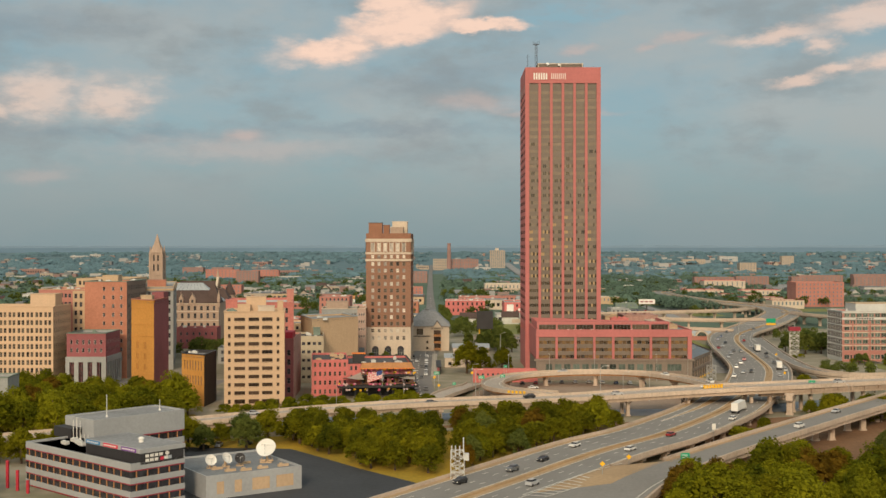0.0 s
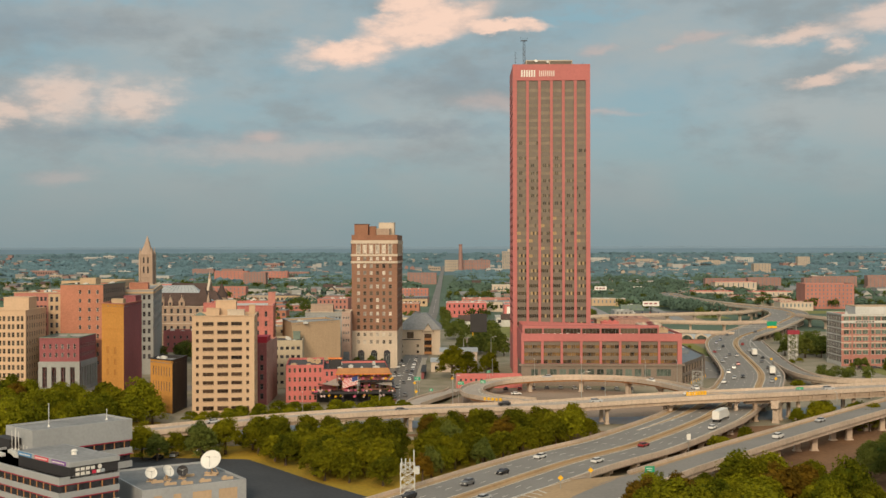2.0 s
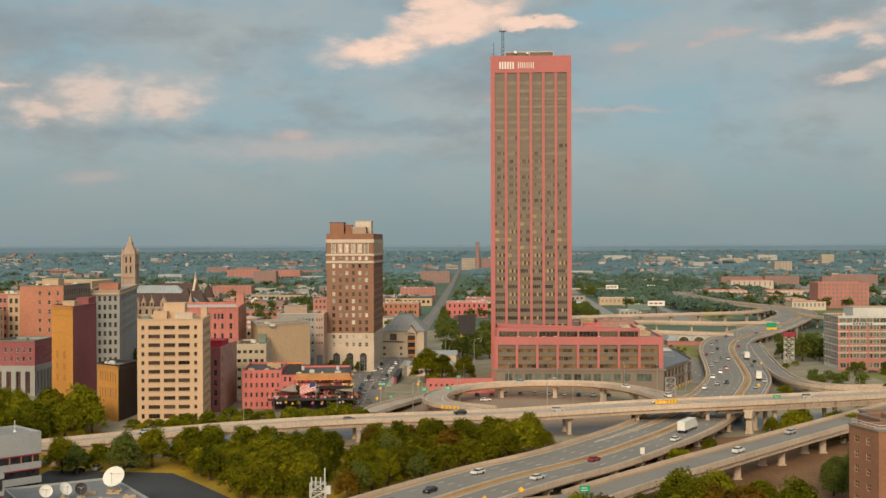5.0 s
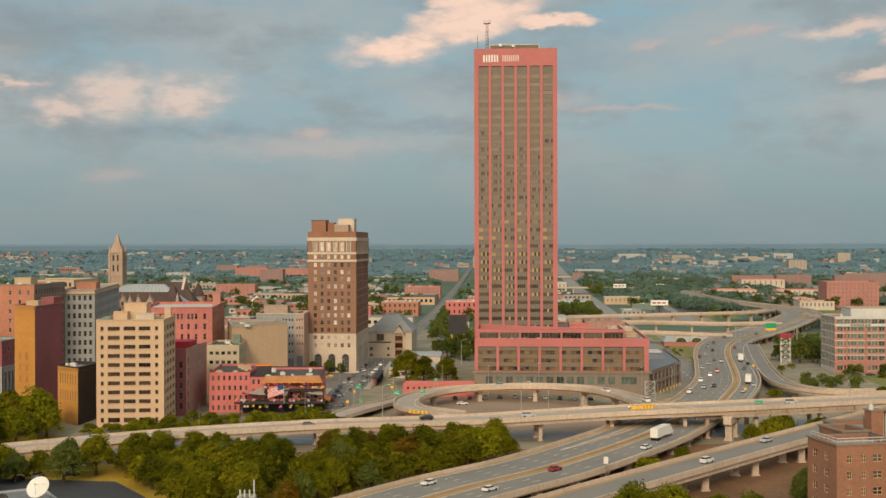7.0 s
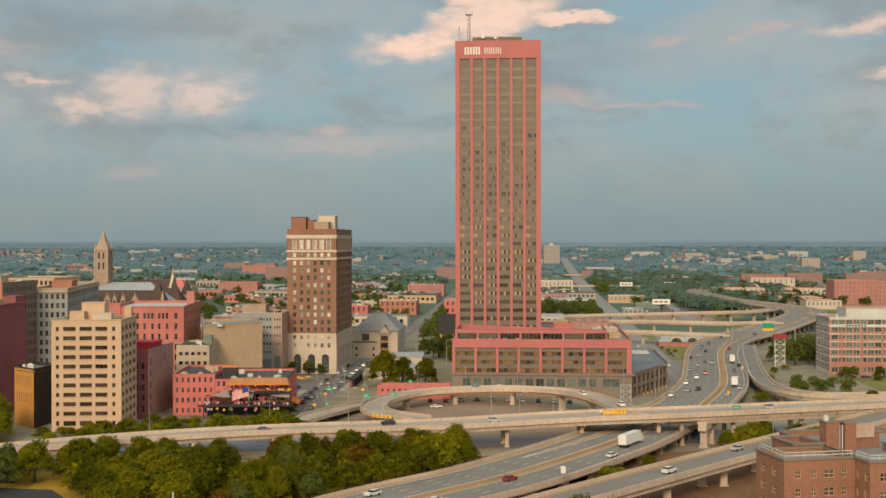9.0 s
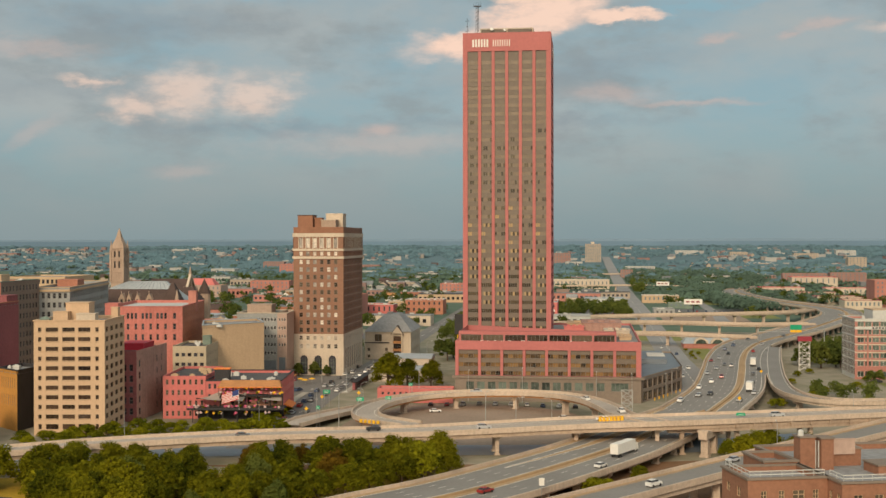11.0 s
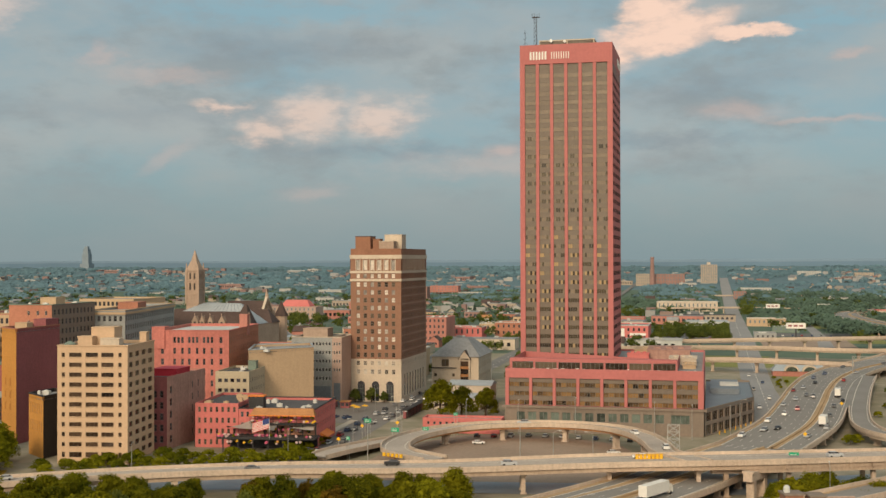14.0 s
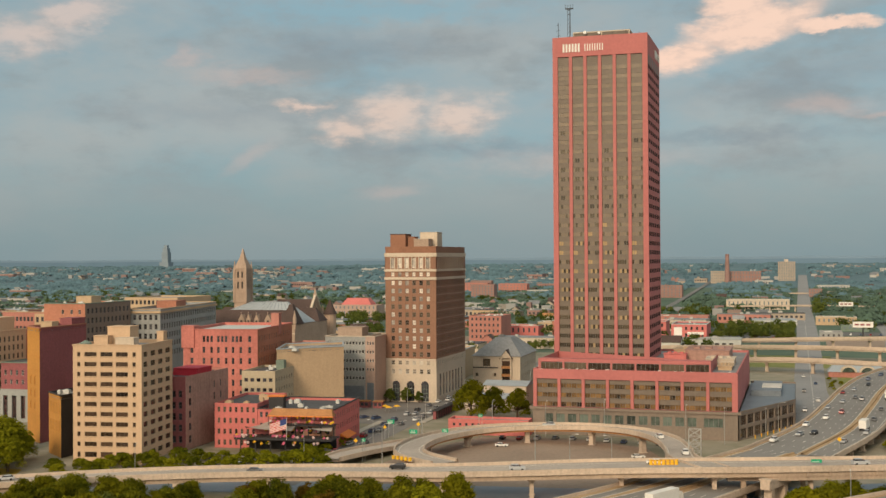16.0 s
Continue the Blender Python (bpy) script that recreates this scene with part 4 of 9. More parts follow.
def paint_line(g, p, q, w, z=4.6):
    d = (Vector(q) - Vector(p)).normalized().orthogonal() * (w / 2)
    g.face([(p[0] - d.x, p[1] - d.y, z), (q[0] - d.x, q[1] - d.y, z), (q[0] + d.x, q[1] + d.y, z), (p[0] + d.x, p[1] + d.y, z)])


g = Geo()
HA, HB, HC, HD, HE = (-22.8, -340.1), (-6.2, -315.2), (-17.5, -342.7), (-1.9, -322.7), (7.6, -313.6)
paint_line(g, HA, HB, 0.3)
paint_line(g, HB, (8.0, -297.5), 0.25)
paint_line(g, HC, HD, 0.3)
paint_line(g, HD, HE, 0.3)
for k in range(9):
    a, b = k / 8, min(1.0, k / 8 + 0.05)
    paint_line(g, (HA[0] + (HB[0] - HA[0]) * a, HA[1] + (HB[1] - HA[1]) * a), (HC[0] + (HD[0] - HC[0]) * b, HC[1] + (HD[1] - HC[1]) * b), 0.55, 4.604)
part("gore_marking", g, M["paint"], main_road, "white painted hatching", kind="stuff")
# a lane peels off on the far side, past a sandy wedge with white edges
sel = C_SOUTH[(C_SOUTH[:, 1] > -222) & (C_SOUTH[:, 1] < -150)]
ns = across(sel)
g, e = Geo(), Geo()
for i in range(len(sel) - 1):
    a, b = i / (len(sel) - 1), (i + 1) / (len(sel) - 1)
    P = lambda i, o: (sel[i, 0] + ns[i, 0] * o, sel[i, 1] + ns[i, 1] * o, sel[i, 2] + 0.06)
    g.face([P(i, 9.2 - 4 * a), P(i + 1, 9.2 - 4 * b), P(i + 1, 9.4 - 0.5 * b), P(i, 9.4 - 0.5 * a)])
    for o0, o1, w in ((9.2, -4, -0.3), (9.4, -0.5, 0.3)):
        e.face([P(i, o0 + o1 * a), P(i + 1, o0 + o1 * b), P(i + 1, o0 + o1 * b + w), P(i, o0 + o1 * a + w)])
part("sandy_wedge", g, M["median"], main_road, "sandy wedge beside the parting lane")
part("wedge_line", e, M["paint"], main_road, "white wedge lines", kind="stuff")


# ---- the tall pink tower and its podium ----
TW, TD, TH = 40.2, 43.5, 161.0
BAY, PIERW, OUTER = 4.85, 1.35, 2.17
TOPBAND, FIRST, FLOOR, NFL = 152.6, 148.4, 3.91, 32
BAYS = [(OUTER + i * (BAY + PIERW), OUTER + i * (BAY + PIERW) + BAY) for i in range(6)]
tower = thing("office_tower", pose(0, 0, 0), "tall square pink concrete office tower with bronze window bays", "skyscraper")
ZB = 20.0
for side in ("front", "right", "back", "left"):
    width, sm = SIDES[side](TW, TD)
    k = width / TW
    bays = [(a * k, b * k) for a, b in BAYS]
    g = Geo()
    facade(g, width, 0.0, TH, bays, [(ZB, TOPBAND)], 0.9 if side == "front" else 0.12, lambda u, w, z: (u, w, z))
    g.face([(0, 0, TH), (width, 0, TH), (width - 0.8, 0.8, TH), (0.8, 0.8, TH)])
    g.face([(width - 0.8, 0.8, TH - 2), (0.8, 0.8, TH - 2), (0.8, 0.8, TH), (width - 0.8, 0.8, TH)])
    part("wall", g, M["pink"], tower, m=sm)
    dep = 0.9 if side == "front" else 0.12
    w = bays[0][1] - bays[0][0]
    sp, fr = Geo(), Geo()
    sp.box(0, 0, 0, w, 0.25, 2.15)
    sp.box(0, -0.12, 2.0, w, 0, 2.15)
    sp.box(0, -0.06, 0, w, 0, 0.12)
    facade(fr, w, 0, FLOOR - 2.15, [(w * i / 5 + 0.05, w * (i + 1) / 5 - 0.05) for i in range(5)], [(0.05, FLOOR - 2.2)], 0.1, lambda u, q, z: (u, 0.02 + q, z))
    if side == "front":
        ms, mf = sp.mesh("spandrel", [M["spandrel"]]), fr.mesh("window", [M["frame"]])
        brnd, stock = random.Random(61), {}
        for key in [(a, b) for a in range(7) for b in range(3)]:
            # five lights to a bay: bare glass, sky reflections and sun gold painted in
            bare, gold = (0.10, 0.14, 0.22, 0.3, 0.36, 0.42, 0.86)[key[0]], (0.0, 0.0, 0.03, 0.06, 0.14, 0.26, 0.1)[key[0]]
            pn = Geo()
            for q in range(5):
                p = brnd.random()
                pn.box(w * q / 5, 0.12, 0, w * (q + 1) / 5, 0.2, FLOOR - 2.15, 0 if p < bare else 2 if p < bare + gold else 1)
            stock[key] = pn.mesh("pane", [M["glass_bronze"], M["sky_pane"], M["sun_gold_pane"]])
    allsp, allpn = Geo(), Geo()
    for a, b in bays:
        for f in range(NFL):
            z = FIRST - (f + 1) * FLOOR
            if z < ZB:
                continue
            if side == "front":
                part("spandrel", ms, [], tower, m=sm @ pose(a, dep - 0.3, z))
                wi = part("window", mf, [], tower, m=sm @ pose(a, dep - 0.3, z + 2.15))
                # painted reflection changes by floor: pale above, gold lower, dark at the foot
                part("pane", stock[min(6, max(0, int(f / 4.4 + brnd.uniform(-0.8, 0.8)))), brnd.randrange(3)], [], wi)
            else:
                allsp.box(a, 0.03, z, b, dep, z + 2.15)
                allpn.box(a, 0.06, z + 2.15, b, dep, z + FLOOR)
        g = Geo()
        for q in range(5):
            g.box(a, dep * 0.67, FIRST + q * 0.84, b, dep * 0.89, FIRST + q * 0.84 + 0.78)
        g.box(a, dep * 0.89, FIRST, b, dep, TOPBAND)
        part("louvre_panel", g, M["spandrel"], tower, "brown louvre panel", m=sm)
    if side != "front":
        part("spandrel_field", allsp, M["pink"], tower, "pink spandrel bands", m=sm, kind="stuff")
        part("window_field", allpn, M["dark_slot"], tower, "dark matt ribbon windows", m=sm, kind="stuff")
g = Geo()
g.box(0.8, 0.8, TH - 2.4, TW - 0.8, TD - 0.8, TH - 2)
part("roof", g, M["roof"], tower)
# plain white bars stand for the company sign, front and right
for sm in (pose(4.4, 0, 0), pose(TW, 26, 0, 0, 0, 90)):
    for x, w, h, z0 in [(1.3 * q, 0.8, 3.5, 0) for q in range(6)] + [(9.4 + 1.05 * q, 0.4, 3.0, 0.2) for q in range(8)]:
        g = Geo()
        g.box(x, -0.18, 154.5 + z0, x + w, 0, 154.5 + z0 + h)
        part("sign_bar", g, M["white"], tower, "white raised sign bar", m=sm)
# roof plant, masts
g = Geo()
g.box(0, 0, 0, 24, 20, 4.0, 0)
g.box(-0.3, -0.3, 4.0, 24.3, 20.3, 4.5, 1)
for x in (0, 12.2, 24):
    g.box(x - 0.25, -0.35, 0, x + 0.25, -0.01, 4.0, 1)
for z in (0.8, 1.6, 2.4, 3.2):
    g.box(0.3, -0.12, z, 23.7, -0.02, z + 0.3, 0)
part("plant_room", g, [M["spandrel"], M["pale_stone"]], tower, "louvred brown plant room with pale frame", m=pose(7.5, 9, TH - 1))
for x, z, r in ((12.5, 3.9, 0.9), (18.5, 3.4, 0.7)):
    g = Geo()
    g.cyl(0, 0, 0, 0.5, 0.3, r, 10)
    g.cyl(0, 0, 0.5, 0.7, r, r * 0.8, 10)
    part("rooftop_dish", g, M["white"], tower, m=pose(x, 8.6, TH - 1 + z, 70, 0, 20))
g = Geo()
for dx, dy in ((-0.7, -0.7), (0.7, -0.7), (0, 0.8)):
    g.bar((dx, dy, 0), (dx * 0.8, dy * 0.8, 15), 0.11)
for q in range(8):
    z = q * 1.9
    g.bar((-0.7, -0.7, z), (0.66, -0.66, z + 1.9), 0.07)
    g.bar((0.7, -0.7, z), (0, 0.75, z + 1.9), 0.07)
g.box(-1.7, -0.4, 14.6, 1.7, 0.4, 15.0)
for x in (-1.6, -0.6, 0.6, 1.6):
    g.bar((x, 0, 14.8), (x, 0, 16.6), 0.1)
part("antenna_mast", g, M["dark"], tower, "dark lattice antenna mast", m=pose(6.2, 6, TH - 1.5))
g = Geo()
g.bar((0, 0, 0), (0, 0, 9), 0.12)
for z in (3, 5.2, 7.6):
    g.bar((-0.8, 0, z), (0.8, 0, z + 0.5), 0.08)
part("antenna_mast", g, M["dark"], tower, "dark lattice antenna mast", m=pose(1.6, 5, TH - 1.5))
for i in range(7):
    g = Geo()
    g.bar((0, 0, 0), (0, 0, 2.2 + 0.5 * (i % 3)), 0.09)
    part("whip_aerial", g, M["dark"], tower, m=pose(3 + i * 5.6, 2.2, TH - 1.2))

# podium: grey base, pink upper storeys, attic terrace
podium = thing("podium", pose(2, -51.3, 0), "pink concrete podium with brown window bays on grey base", "building")
PW, PD, PZ, PH = 76.2, 109.0, 10.4, 24.8
pb = [(1.35 + 9.24 * i, 1.35 + 9.24 * i + 8.1) for i in range(8)]
for side in ("front", "right", "back", "left"):
    width, sm = SIDES[side](PW, PD)
    g = Geo()
    bays = pb if side == "front" else []
    facade(g, width, PZ, PH, bays, [(PZ + 0.02, 21.1)] if bays else [], 1.3, lambda u, w, z: (u, w, z))
    g.face([(0, 0, PH), (width, 0, PH), (width - 0.6, 0.6, PH), (0.6, 0.6, PH)])
    g.face([(width - 0.6, 0.6, PH - 1), (0.6, 0.6, PH - 1), (0.6, 0.6, PH), (width - 0.6, 0.6, PH)])
    part("wall", g, M["pink"], podium, m=sm)
    g = Geo()
    cols = spread(13, 4, 62, 3.3) + [(64, 71)] if side == "front" else []
    holes = facade(g, width, 0, PZ - 0.9, cols, [(4.6, 8.0)] if cols else [], 0.5, lambda u, w, z: (u, w, z))
    part("base_wall", g, M["base_stone"], podium, "brownish grey stone base", m=sm @ pose(0, -0.8 if side == "front" else 0.3, 0))
    for a, b, c, d in holes:
        put_window(podium, sm @ pose(a, -0.45, c), b - a, d - c, 2 if b - a < 5 else 4, 1, 0.12, M["frame"], M["glass_green"])
    if side == "front":
        g = Geo()
        g.box(-1.2, -1.4, PZ - 0.9, PW + 1.2, 0.6, PZ)
        part("ledge", g, M["base_stone"], podium, "dark projecting ledge", m=sm)
sp = Geo()
sp.box(0, 0, 0, 8.1, 0.4, 1.75)
sp.box(0, -0.15, 1.6, 8.1, 0, 1.75)
sp = sp.mesh("spandrel", [M["spandrel"]])
for a, b in pb:
    for f in range(3):
        z = PZ + 0.05 + f * 3.56
        if f:
            part("spandrel", sp, [], podium, m=pose(a, 0.75, z - 1.75 + 1.75 * 0))
        for h in range(4):
            put_window(podium, pose(a + h * 2.025, 1.05, z + (0.05 if not f else 0.0)), 2.02, 1.78, 2, 1, 0.07, M["frame"], M["glass_blind"])
    part("spandrel", sp, [], podium, m=pose(a, 0.75, PZ + 0.05 + 2 * 3.56 + 1.8))
g = Geo()
g.box(0.6, 0.6, PH - 1.3, PW - 0.6, PD - 0.6, PH - 1)
part("roof", g, M["roof"], podium)
# attic terrace
g = Geo()
ab = [(1.0 + 9.22 * i, 1.0 + 9.22 * i + 8.5) for i in range(7)]
facade(g, 65.5, PH - 1, 28.0, ab, [(PH - 0.95, 27.1)], 0.8, lambda u, w, z: (u, w, z))
for p, q in (((65.5, 0), (65.5, 40)), ((65.5, 5), (0, 40)), ((0, 40), (0, 0))):
    g.face([(*p, PH - 1), (*q, PH - 1), (*q, 28.0), (*p, 28.0)])
part("attic_wall", g, M["pink"], podium, "pink terrace frame", m=pose(0.8, 5.8, 0))
for a, b in ab:
    put_window(podium, pose(0.8 + a, 5.8 + 0.5, PH - 0.95), b - a, 3.0, 5, 1, 0.1, M["frame"], M["glass_brown"])
g = Geo()
g.box(0.8, 5.9, 28.0, 66.2, 10.7, 28.25)
part("attic_roof", g, M["pink"], podium)
for i in range(26):
    g = Geo()
    g.box(0, 0, 0, random.uniform(0.6, 1.8), 0.8, random.uniform(0.4, 0.9))
    part("roof_vent", g, M["white"], podium, m=pose(1.5 + i * 2.85, 2 + random.uniform(0, 2), PH - 1))
for x, y, w, d, h, m in ((44, 52, 9, 6, 3.2, "barred"), (52, 60, 18, 26, 4.2, "rosewall"), (62, 40, 11, 14, 2.4, "pale_stone"), (45, 85, 22, 16, 2.5, "tan"), (68, 20, 5, 14, 1.4, "tan")):
    g = Geo()
    g.box(0, 0, 0, w, d, h)
    g.box(-0.3, -0.3, h, w + 0.3, d + 0.3, h + 0.3)
    for q in range(3):
        g.box(w * (0.15 + 0.28 * q), d * 0.3, h + 0.3, w * (0.3 + 0.28 * q), d * 0.6, h + 0.9)
    part("roof_plant", g, M[m], podium, m=pose(x, y, PH - 1))

# low annex with a slanting street front
annex = thing("annex", pose(78.6, -50.5, 0), "low grey stone annex with ribbon windows and garage doors", "building")
AX = [(0, 0), (19.6, 45), (19.6, 112), (0, 112)]
g = Geo()
g.frustum([(x, y, 9.5) for x, y in AX], [(x, y, 9.8) for x, y in AX])
part("roof", g, M["bluegrey"], annex, "dark blue-grey metal roof")
slant = math.degrees(math.atan2(45, 19.6))
for (p, q, has) in ((AX[0], AX[1], 1), (AX[1], AX[2], 0), (AX[2], AX[3], 0)):
    L = math.dist(p, q)
    r = math.degrees(math.atan2(q[1] - p[1], q[0] - p[0]))
    g = Geo()
    cols = spread(8, 0.8, L - 0.8, 5.3) if has else []
    holes = facade(g, L, 0, 10.6, cols, [(0.3, 4.1), (5.3, 8.9)] if has else [], 0.6, lambda u, w, z: (u, w, z))
    part("wall", g, M["base_stone"], annex, m=pose(*p, 0, 0, 0, r))
    for a, b, c, d in holes:
        put_window(annex, pose(*p, 0, 0, 0, r) @ pose(a, 0.45, c), b - a, d - c, 3, 1, 0.12, M["frame"], M["glass_deep"])
g = Geo()
g.box(2, 60, 9.8, 14, 100, 12.0)
part("roof_box", g, M["bluegrey"], annex, "blue grey metal roof box")
for i in range(6):
    g = Geo()
    g.box(0, 0, 0, 8, 1.6, 0.4)
    part("skylight", g, M["lightmetal"], annex, m=pose(6, 72 + i * 2.6, 12.0))
for i in range(7):
    g = Geo()
    g.cyl(0, 0, 0, 1.3, 0.22, 0.22, 8)
    solid("bollard", g, M["signyellow"], pose(84 + i * 2.1, -44 + i * 4.9, 0.02), "yellow painted steel bollard by the annex", "bollard", "bollards by the annex")


# ---- downtown blocks ----
def roof_box(parent, x, y, z, w, d, h, m, name="penthouse", lid=None):
    g = Geo()
    g.box(0, 0, 0, w, d, h)
    g.box(-0.15, -0.15, h, w + 0.15, d + 0.15, h + 0.3, 1)
    return part(name, g, [m, lid or m], parent, m=pose(x, y, z))


def units(parent, w, d, z, n, seed, m=None):
    """Small rooftop air units."""
    rnd = random.Random(seed)
    for _ in range(n):
        g = Geo()
        a, b, c = rnd.uniform(1, 2.6), rnd.uniform(1, 2.4), rnd.uniform(0.7, 1.7)
        g.box(0, 0, 0, a, b, c)
        g.cyl(a / 2, b / 2, c, c + 0.25, min(a, b) * 0.35, None, 8)
        part("air_unit", g, m or M["lightmetal"], parent, m=pose(rnd.uniform(1, w - 3.5), rnd.uniform(1, d - 3.5), z))


def rows(n, top, pitch, h):
    return [(top - i * pitch - h, top - i * pitch) for i in range(n)][::-1]


# cream apartment-like office block
cw = [(1.5, 2.6), (4.05, 8.35), (9.7, 13.95), (15.1, 19.3), (20.95, 22.05)]
cream = block("cream_office", mode="split", x=-131.3, y=-154.8, rot=7.5, W=24.1, D=26.2, H=39, wall=M["cream"], label="cream stone office block with dark ribbon windows in eleven rows", sides={
    "front": dict(cols=cw, rows=rows(11, 36.8, 3.3, 1.75), nx=3, ny=1, depth=0.45, glass=M["glass_deep"], frame=M["frame_dark"], bar=0.1),
    "right": dict(cols=[(1.6, 5.0), (7.4, 11.4), (13.6, 17.8), (20.0, 24.4)], rows=rows(11, 36.8, 3.3, 1.75), nx=3, ny=1, depth=0.45, glass=M["glass_deep"], frame=M["frame_dark"], bar=0.1)}, coping=M["cream"])
g = Geo()
for z in [39 - 3.3 * i - 0.55 for i in range(1, 11)]:
    g.box(-0.06, -0.07, z, 24.16, -0.004, z + 0.25)
part("string_course", g, M["cream"], cream, kind="stuff")
roof_box(cream, 8.5, 8, 38.1, 8, 7, 6.5, M["cream"])
roof_box(cream, 5.2, 4.5, 38.1, 5, 4, 3.6, M["cream"])
roof_box(cream, 13.5, 3.2, 38.1, 6.5, 4, 3.0, M["pale_stone"])
roof_box(cream, 21, 20, 38.1, 2.4, 3, 4.2, M["cream"])
g = Geo()
g.cyl(0, 0, 0, 1.0, 2.0, 2.0, 10)
g.cyl(0, 0, 1.0, 1.9, 2.0, 0.3, 10)
part("roof_cap", g, M["copper"], cream, "green copper cap", m=pose(3.0, 3.2, 38.6))

# brown brick tower with a pale crown and arched base
BW, BD, BH = 25.0, 49.6, 72.9
brown = thing("brick_tower", pose(-87.1, 31.0, 0, 0, 0, 0), "slender brown brick tower with pale terracotta crown and arched stone base", "skyscraper")
bu = [(2.9 + 3.48 * i, 4.6 + 3.48 * i) for i in range(6)]


pick = random.Random(31)


def stage(z0, z1, cols, rws, wall, depth=0.35, wins=None, off=0.0, side="front", arch=False):
    width, sm = SIDES[side](BW, BD)
    g = Geo()
    holes = facade(g, width, z0, z1, cols, rws, depth, lambda u, w, z: (u, w - off, z))
    part("wall", g, wall, brown, m=sm)
    if off:
        g = Geo()
        g.box(-off, -off, z1, width + off, 0.3, z1 + 0.35)
        g.box(-off, -off, z0 - 0.3, width + off, 0.1, z0)
        part("cornice", g, wall, brown, m=sm)
    for a, b, c, d in holes:
        # front panes mostly get the painted sky reflection in the brighter rows
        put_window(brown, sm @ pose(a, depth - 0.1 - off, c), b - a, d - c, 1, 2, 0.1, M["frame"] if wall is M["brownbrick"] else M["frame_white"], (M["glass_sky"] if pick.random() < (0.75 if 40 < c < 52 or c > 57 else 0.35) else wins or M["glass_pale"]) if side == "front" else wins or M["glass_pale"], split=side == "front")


sidec = [(2.0 + 3.48 * i, 3.5 + 3.48 * i) for i in range(13)]
for side, cols in (("front", bu), ("right", sidec), ("left", []), ("back", [])):
    rr = (lambda r: r) if cols else (lambda r: [])
    stage(69.8, BH, [], [], M["aptbrick"] if side != "right" else M["brownbrick"], side=side)
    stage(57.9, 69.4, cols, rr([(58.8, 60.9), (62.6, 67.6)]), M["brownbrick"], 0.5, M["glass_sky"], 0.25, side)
    width, sm = SIDES[side](BW, BD)
    for z0, z1 in ((57.3, 58.5), (61.2, 62.3), (68.1, 69.9)):
        g = Geo()
        g.box(-0.3, -0.45, z0, width + 0.3, -0.254, z1)
        part("white_band", g, M["pale_stone"], brown, "pale terracotta band", m=sm)
    for a, b in cols:
        g = Geo()
        for x in (a - 0.35, b):
            g.box(x, -0.40, 62.3, x + 0.35, -0.254, 68.1)
        part("window_surround", g, M["pale_stone"], brown, "pale terracotta window surround", m=sm)
    stage(20.3, 57.5, cols, rr([(21.2 + 3.72 * i, 23.4 + 3.72 * i) for i in range(10)]), M["brownbrick"], 0.35, M["glass_brown"], side=side)
    stage(16.9, 20.0, cols, rr([(17.4, 19.4)]), M["pale_stone"], 0.35, None, 0.2, side)
    if side == "front":
        ac = [(3.3, 7.0), (10.4, 14.1), (17.5, 21.2)]
        width, sm = SIDES[side](BW, BD)
        stage(12.0, 16.6, cols, [(13.2, 15.4)], M["pale_stone"], side=side)
        g = Geo()
        holes = facade(g, width, 0, 12.0, ac, [(0.3, 8.0)], 0.7, lambda u, w, z: (u, w, z))
        part("wall", g, M["pale_stone"], brown)
        for a, b, c, d in holes:
            put_window(brown, pose(a, 0.5, c), b - a, d - c, 3, 4, 0.14, M["copper"], M["glass"])
            g = Geo()
            n = 10
            r, cx = (b - a) / 2, (a + b) / 2
            pts = [(cx + r * math.cos(math.pi * i / n), -0.02, d + r * math.sin(math.pi * i / n)) for i in range(n + 1)]
            for p, q in zip(pts, pts[1:]):
                g.face([(cx, -0.02, d), p, q])
            part("arch_glass", g, M["glass"], brown)
            g = Geo()
            for i in range(n):
                a0, a1 = math.pi * i / n, math.pi * (i + 1) / n
                g.frustum([(cx + r * math.cos(a0), -0.15, d + r * math.sin(a0)), (cx + (r + 0.5) * math.cos(a0), -0.15, d + (r + 0.5) * math.sin(a0)), (cx + (r + 0.5) * math.cos(a0), 0, d + (r + 0.5) * math.sin(a0)), (cx + r * math.cos(a0), 0, d + r * math.sin(a0))],
                          [(cx + r * math.cos(a1), -0.15, d + r * math.sin(a1)), (cx + (r + 0.5) * math.cos(a1), -0.15, d + (r + 0.5) * math.sin(a1)), (cx + (r + 0.5) * math.cos(a1), 0, d + (r + 0.5) * math.sin(a1)), (cx + r * math.cos(a1), 0, d + r * math.sin(a1))])
            part("arch_trim", g, M["pale_stone"], brown)
    elif cols:
        stage(0, 16.6, spread(8, 4, 46, 2.6), [(2.6, 13.0)], M["pale_stone"], 0.3, M["glass"], side=side)
    else:
        stage(0, 16.6, [], [], M["pale_stone"], side=side)
for i, z in enumerate([57.7 - 3.72 * k for k in range(10)]):
    g = Geo()
    g.box(BW + 0.004, 0.4, z - 0.1, BW + 0.1, BD - 0.4, z + 0.1)
    part("band_course", g, M["sand_stone"], brown)
g = Geo()
g.box(0.3, 0.3, BH - 1.3, BW - 0.3, BD - 0.3, BH - 1)
part("roof", g, M["roof_brown"], brown)
roof_box(brown, 1.2, 4, BH - 1, 7.5, 9, 6.8, M["aptbrick"], lid=M["roof_brown"])
roof_box(brown, 9.3, 6, BH - 1, 3.5, 5, 5.5, M["aptbrick"])
roof_box(brown, 13.4, 2.5, BH - 1, 7.2, 6, 4.4, M["sand_stone"], lid=M["pale_stone"])
roof_box(brown, 14.2, 9.5, BH - 1, 8.6, 8, 7.6, M["pale_stone"], "tank_house")

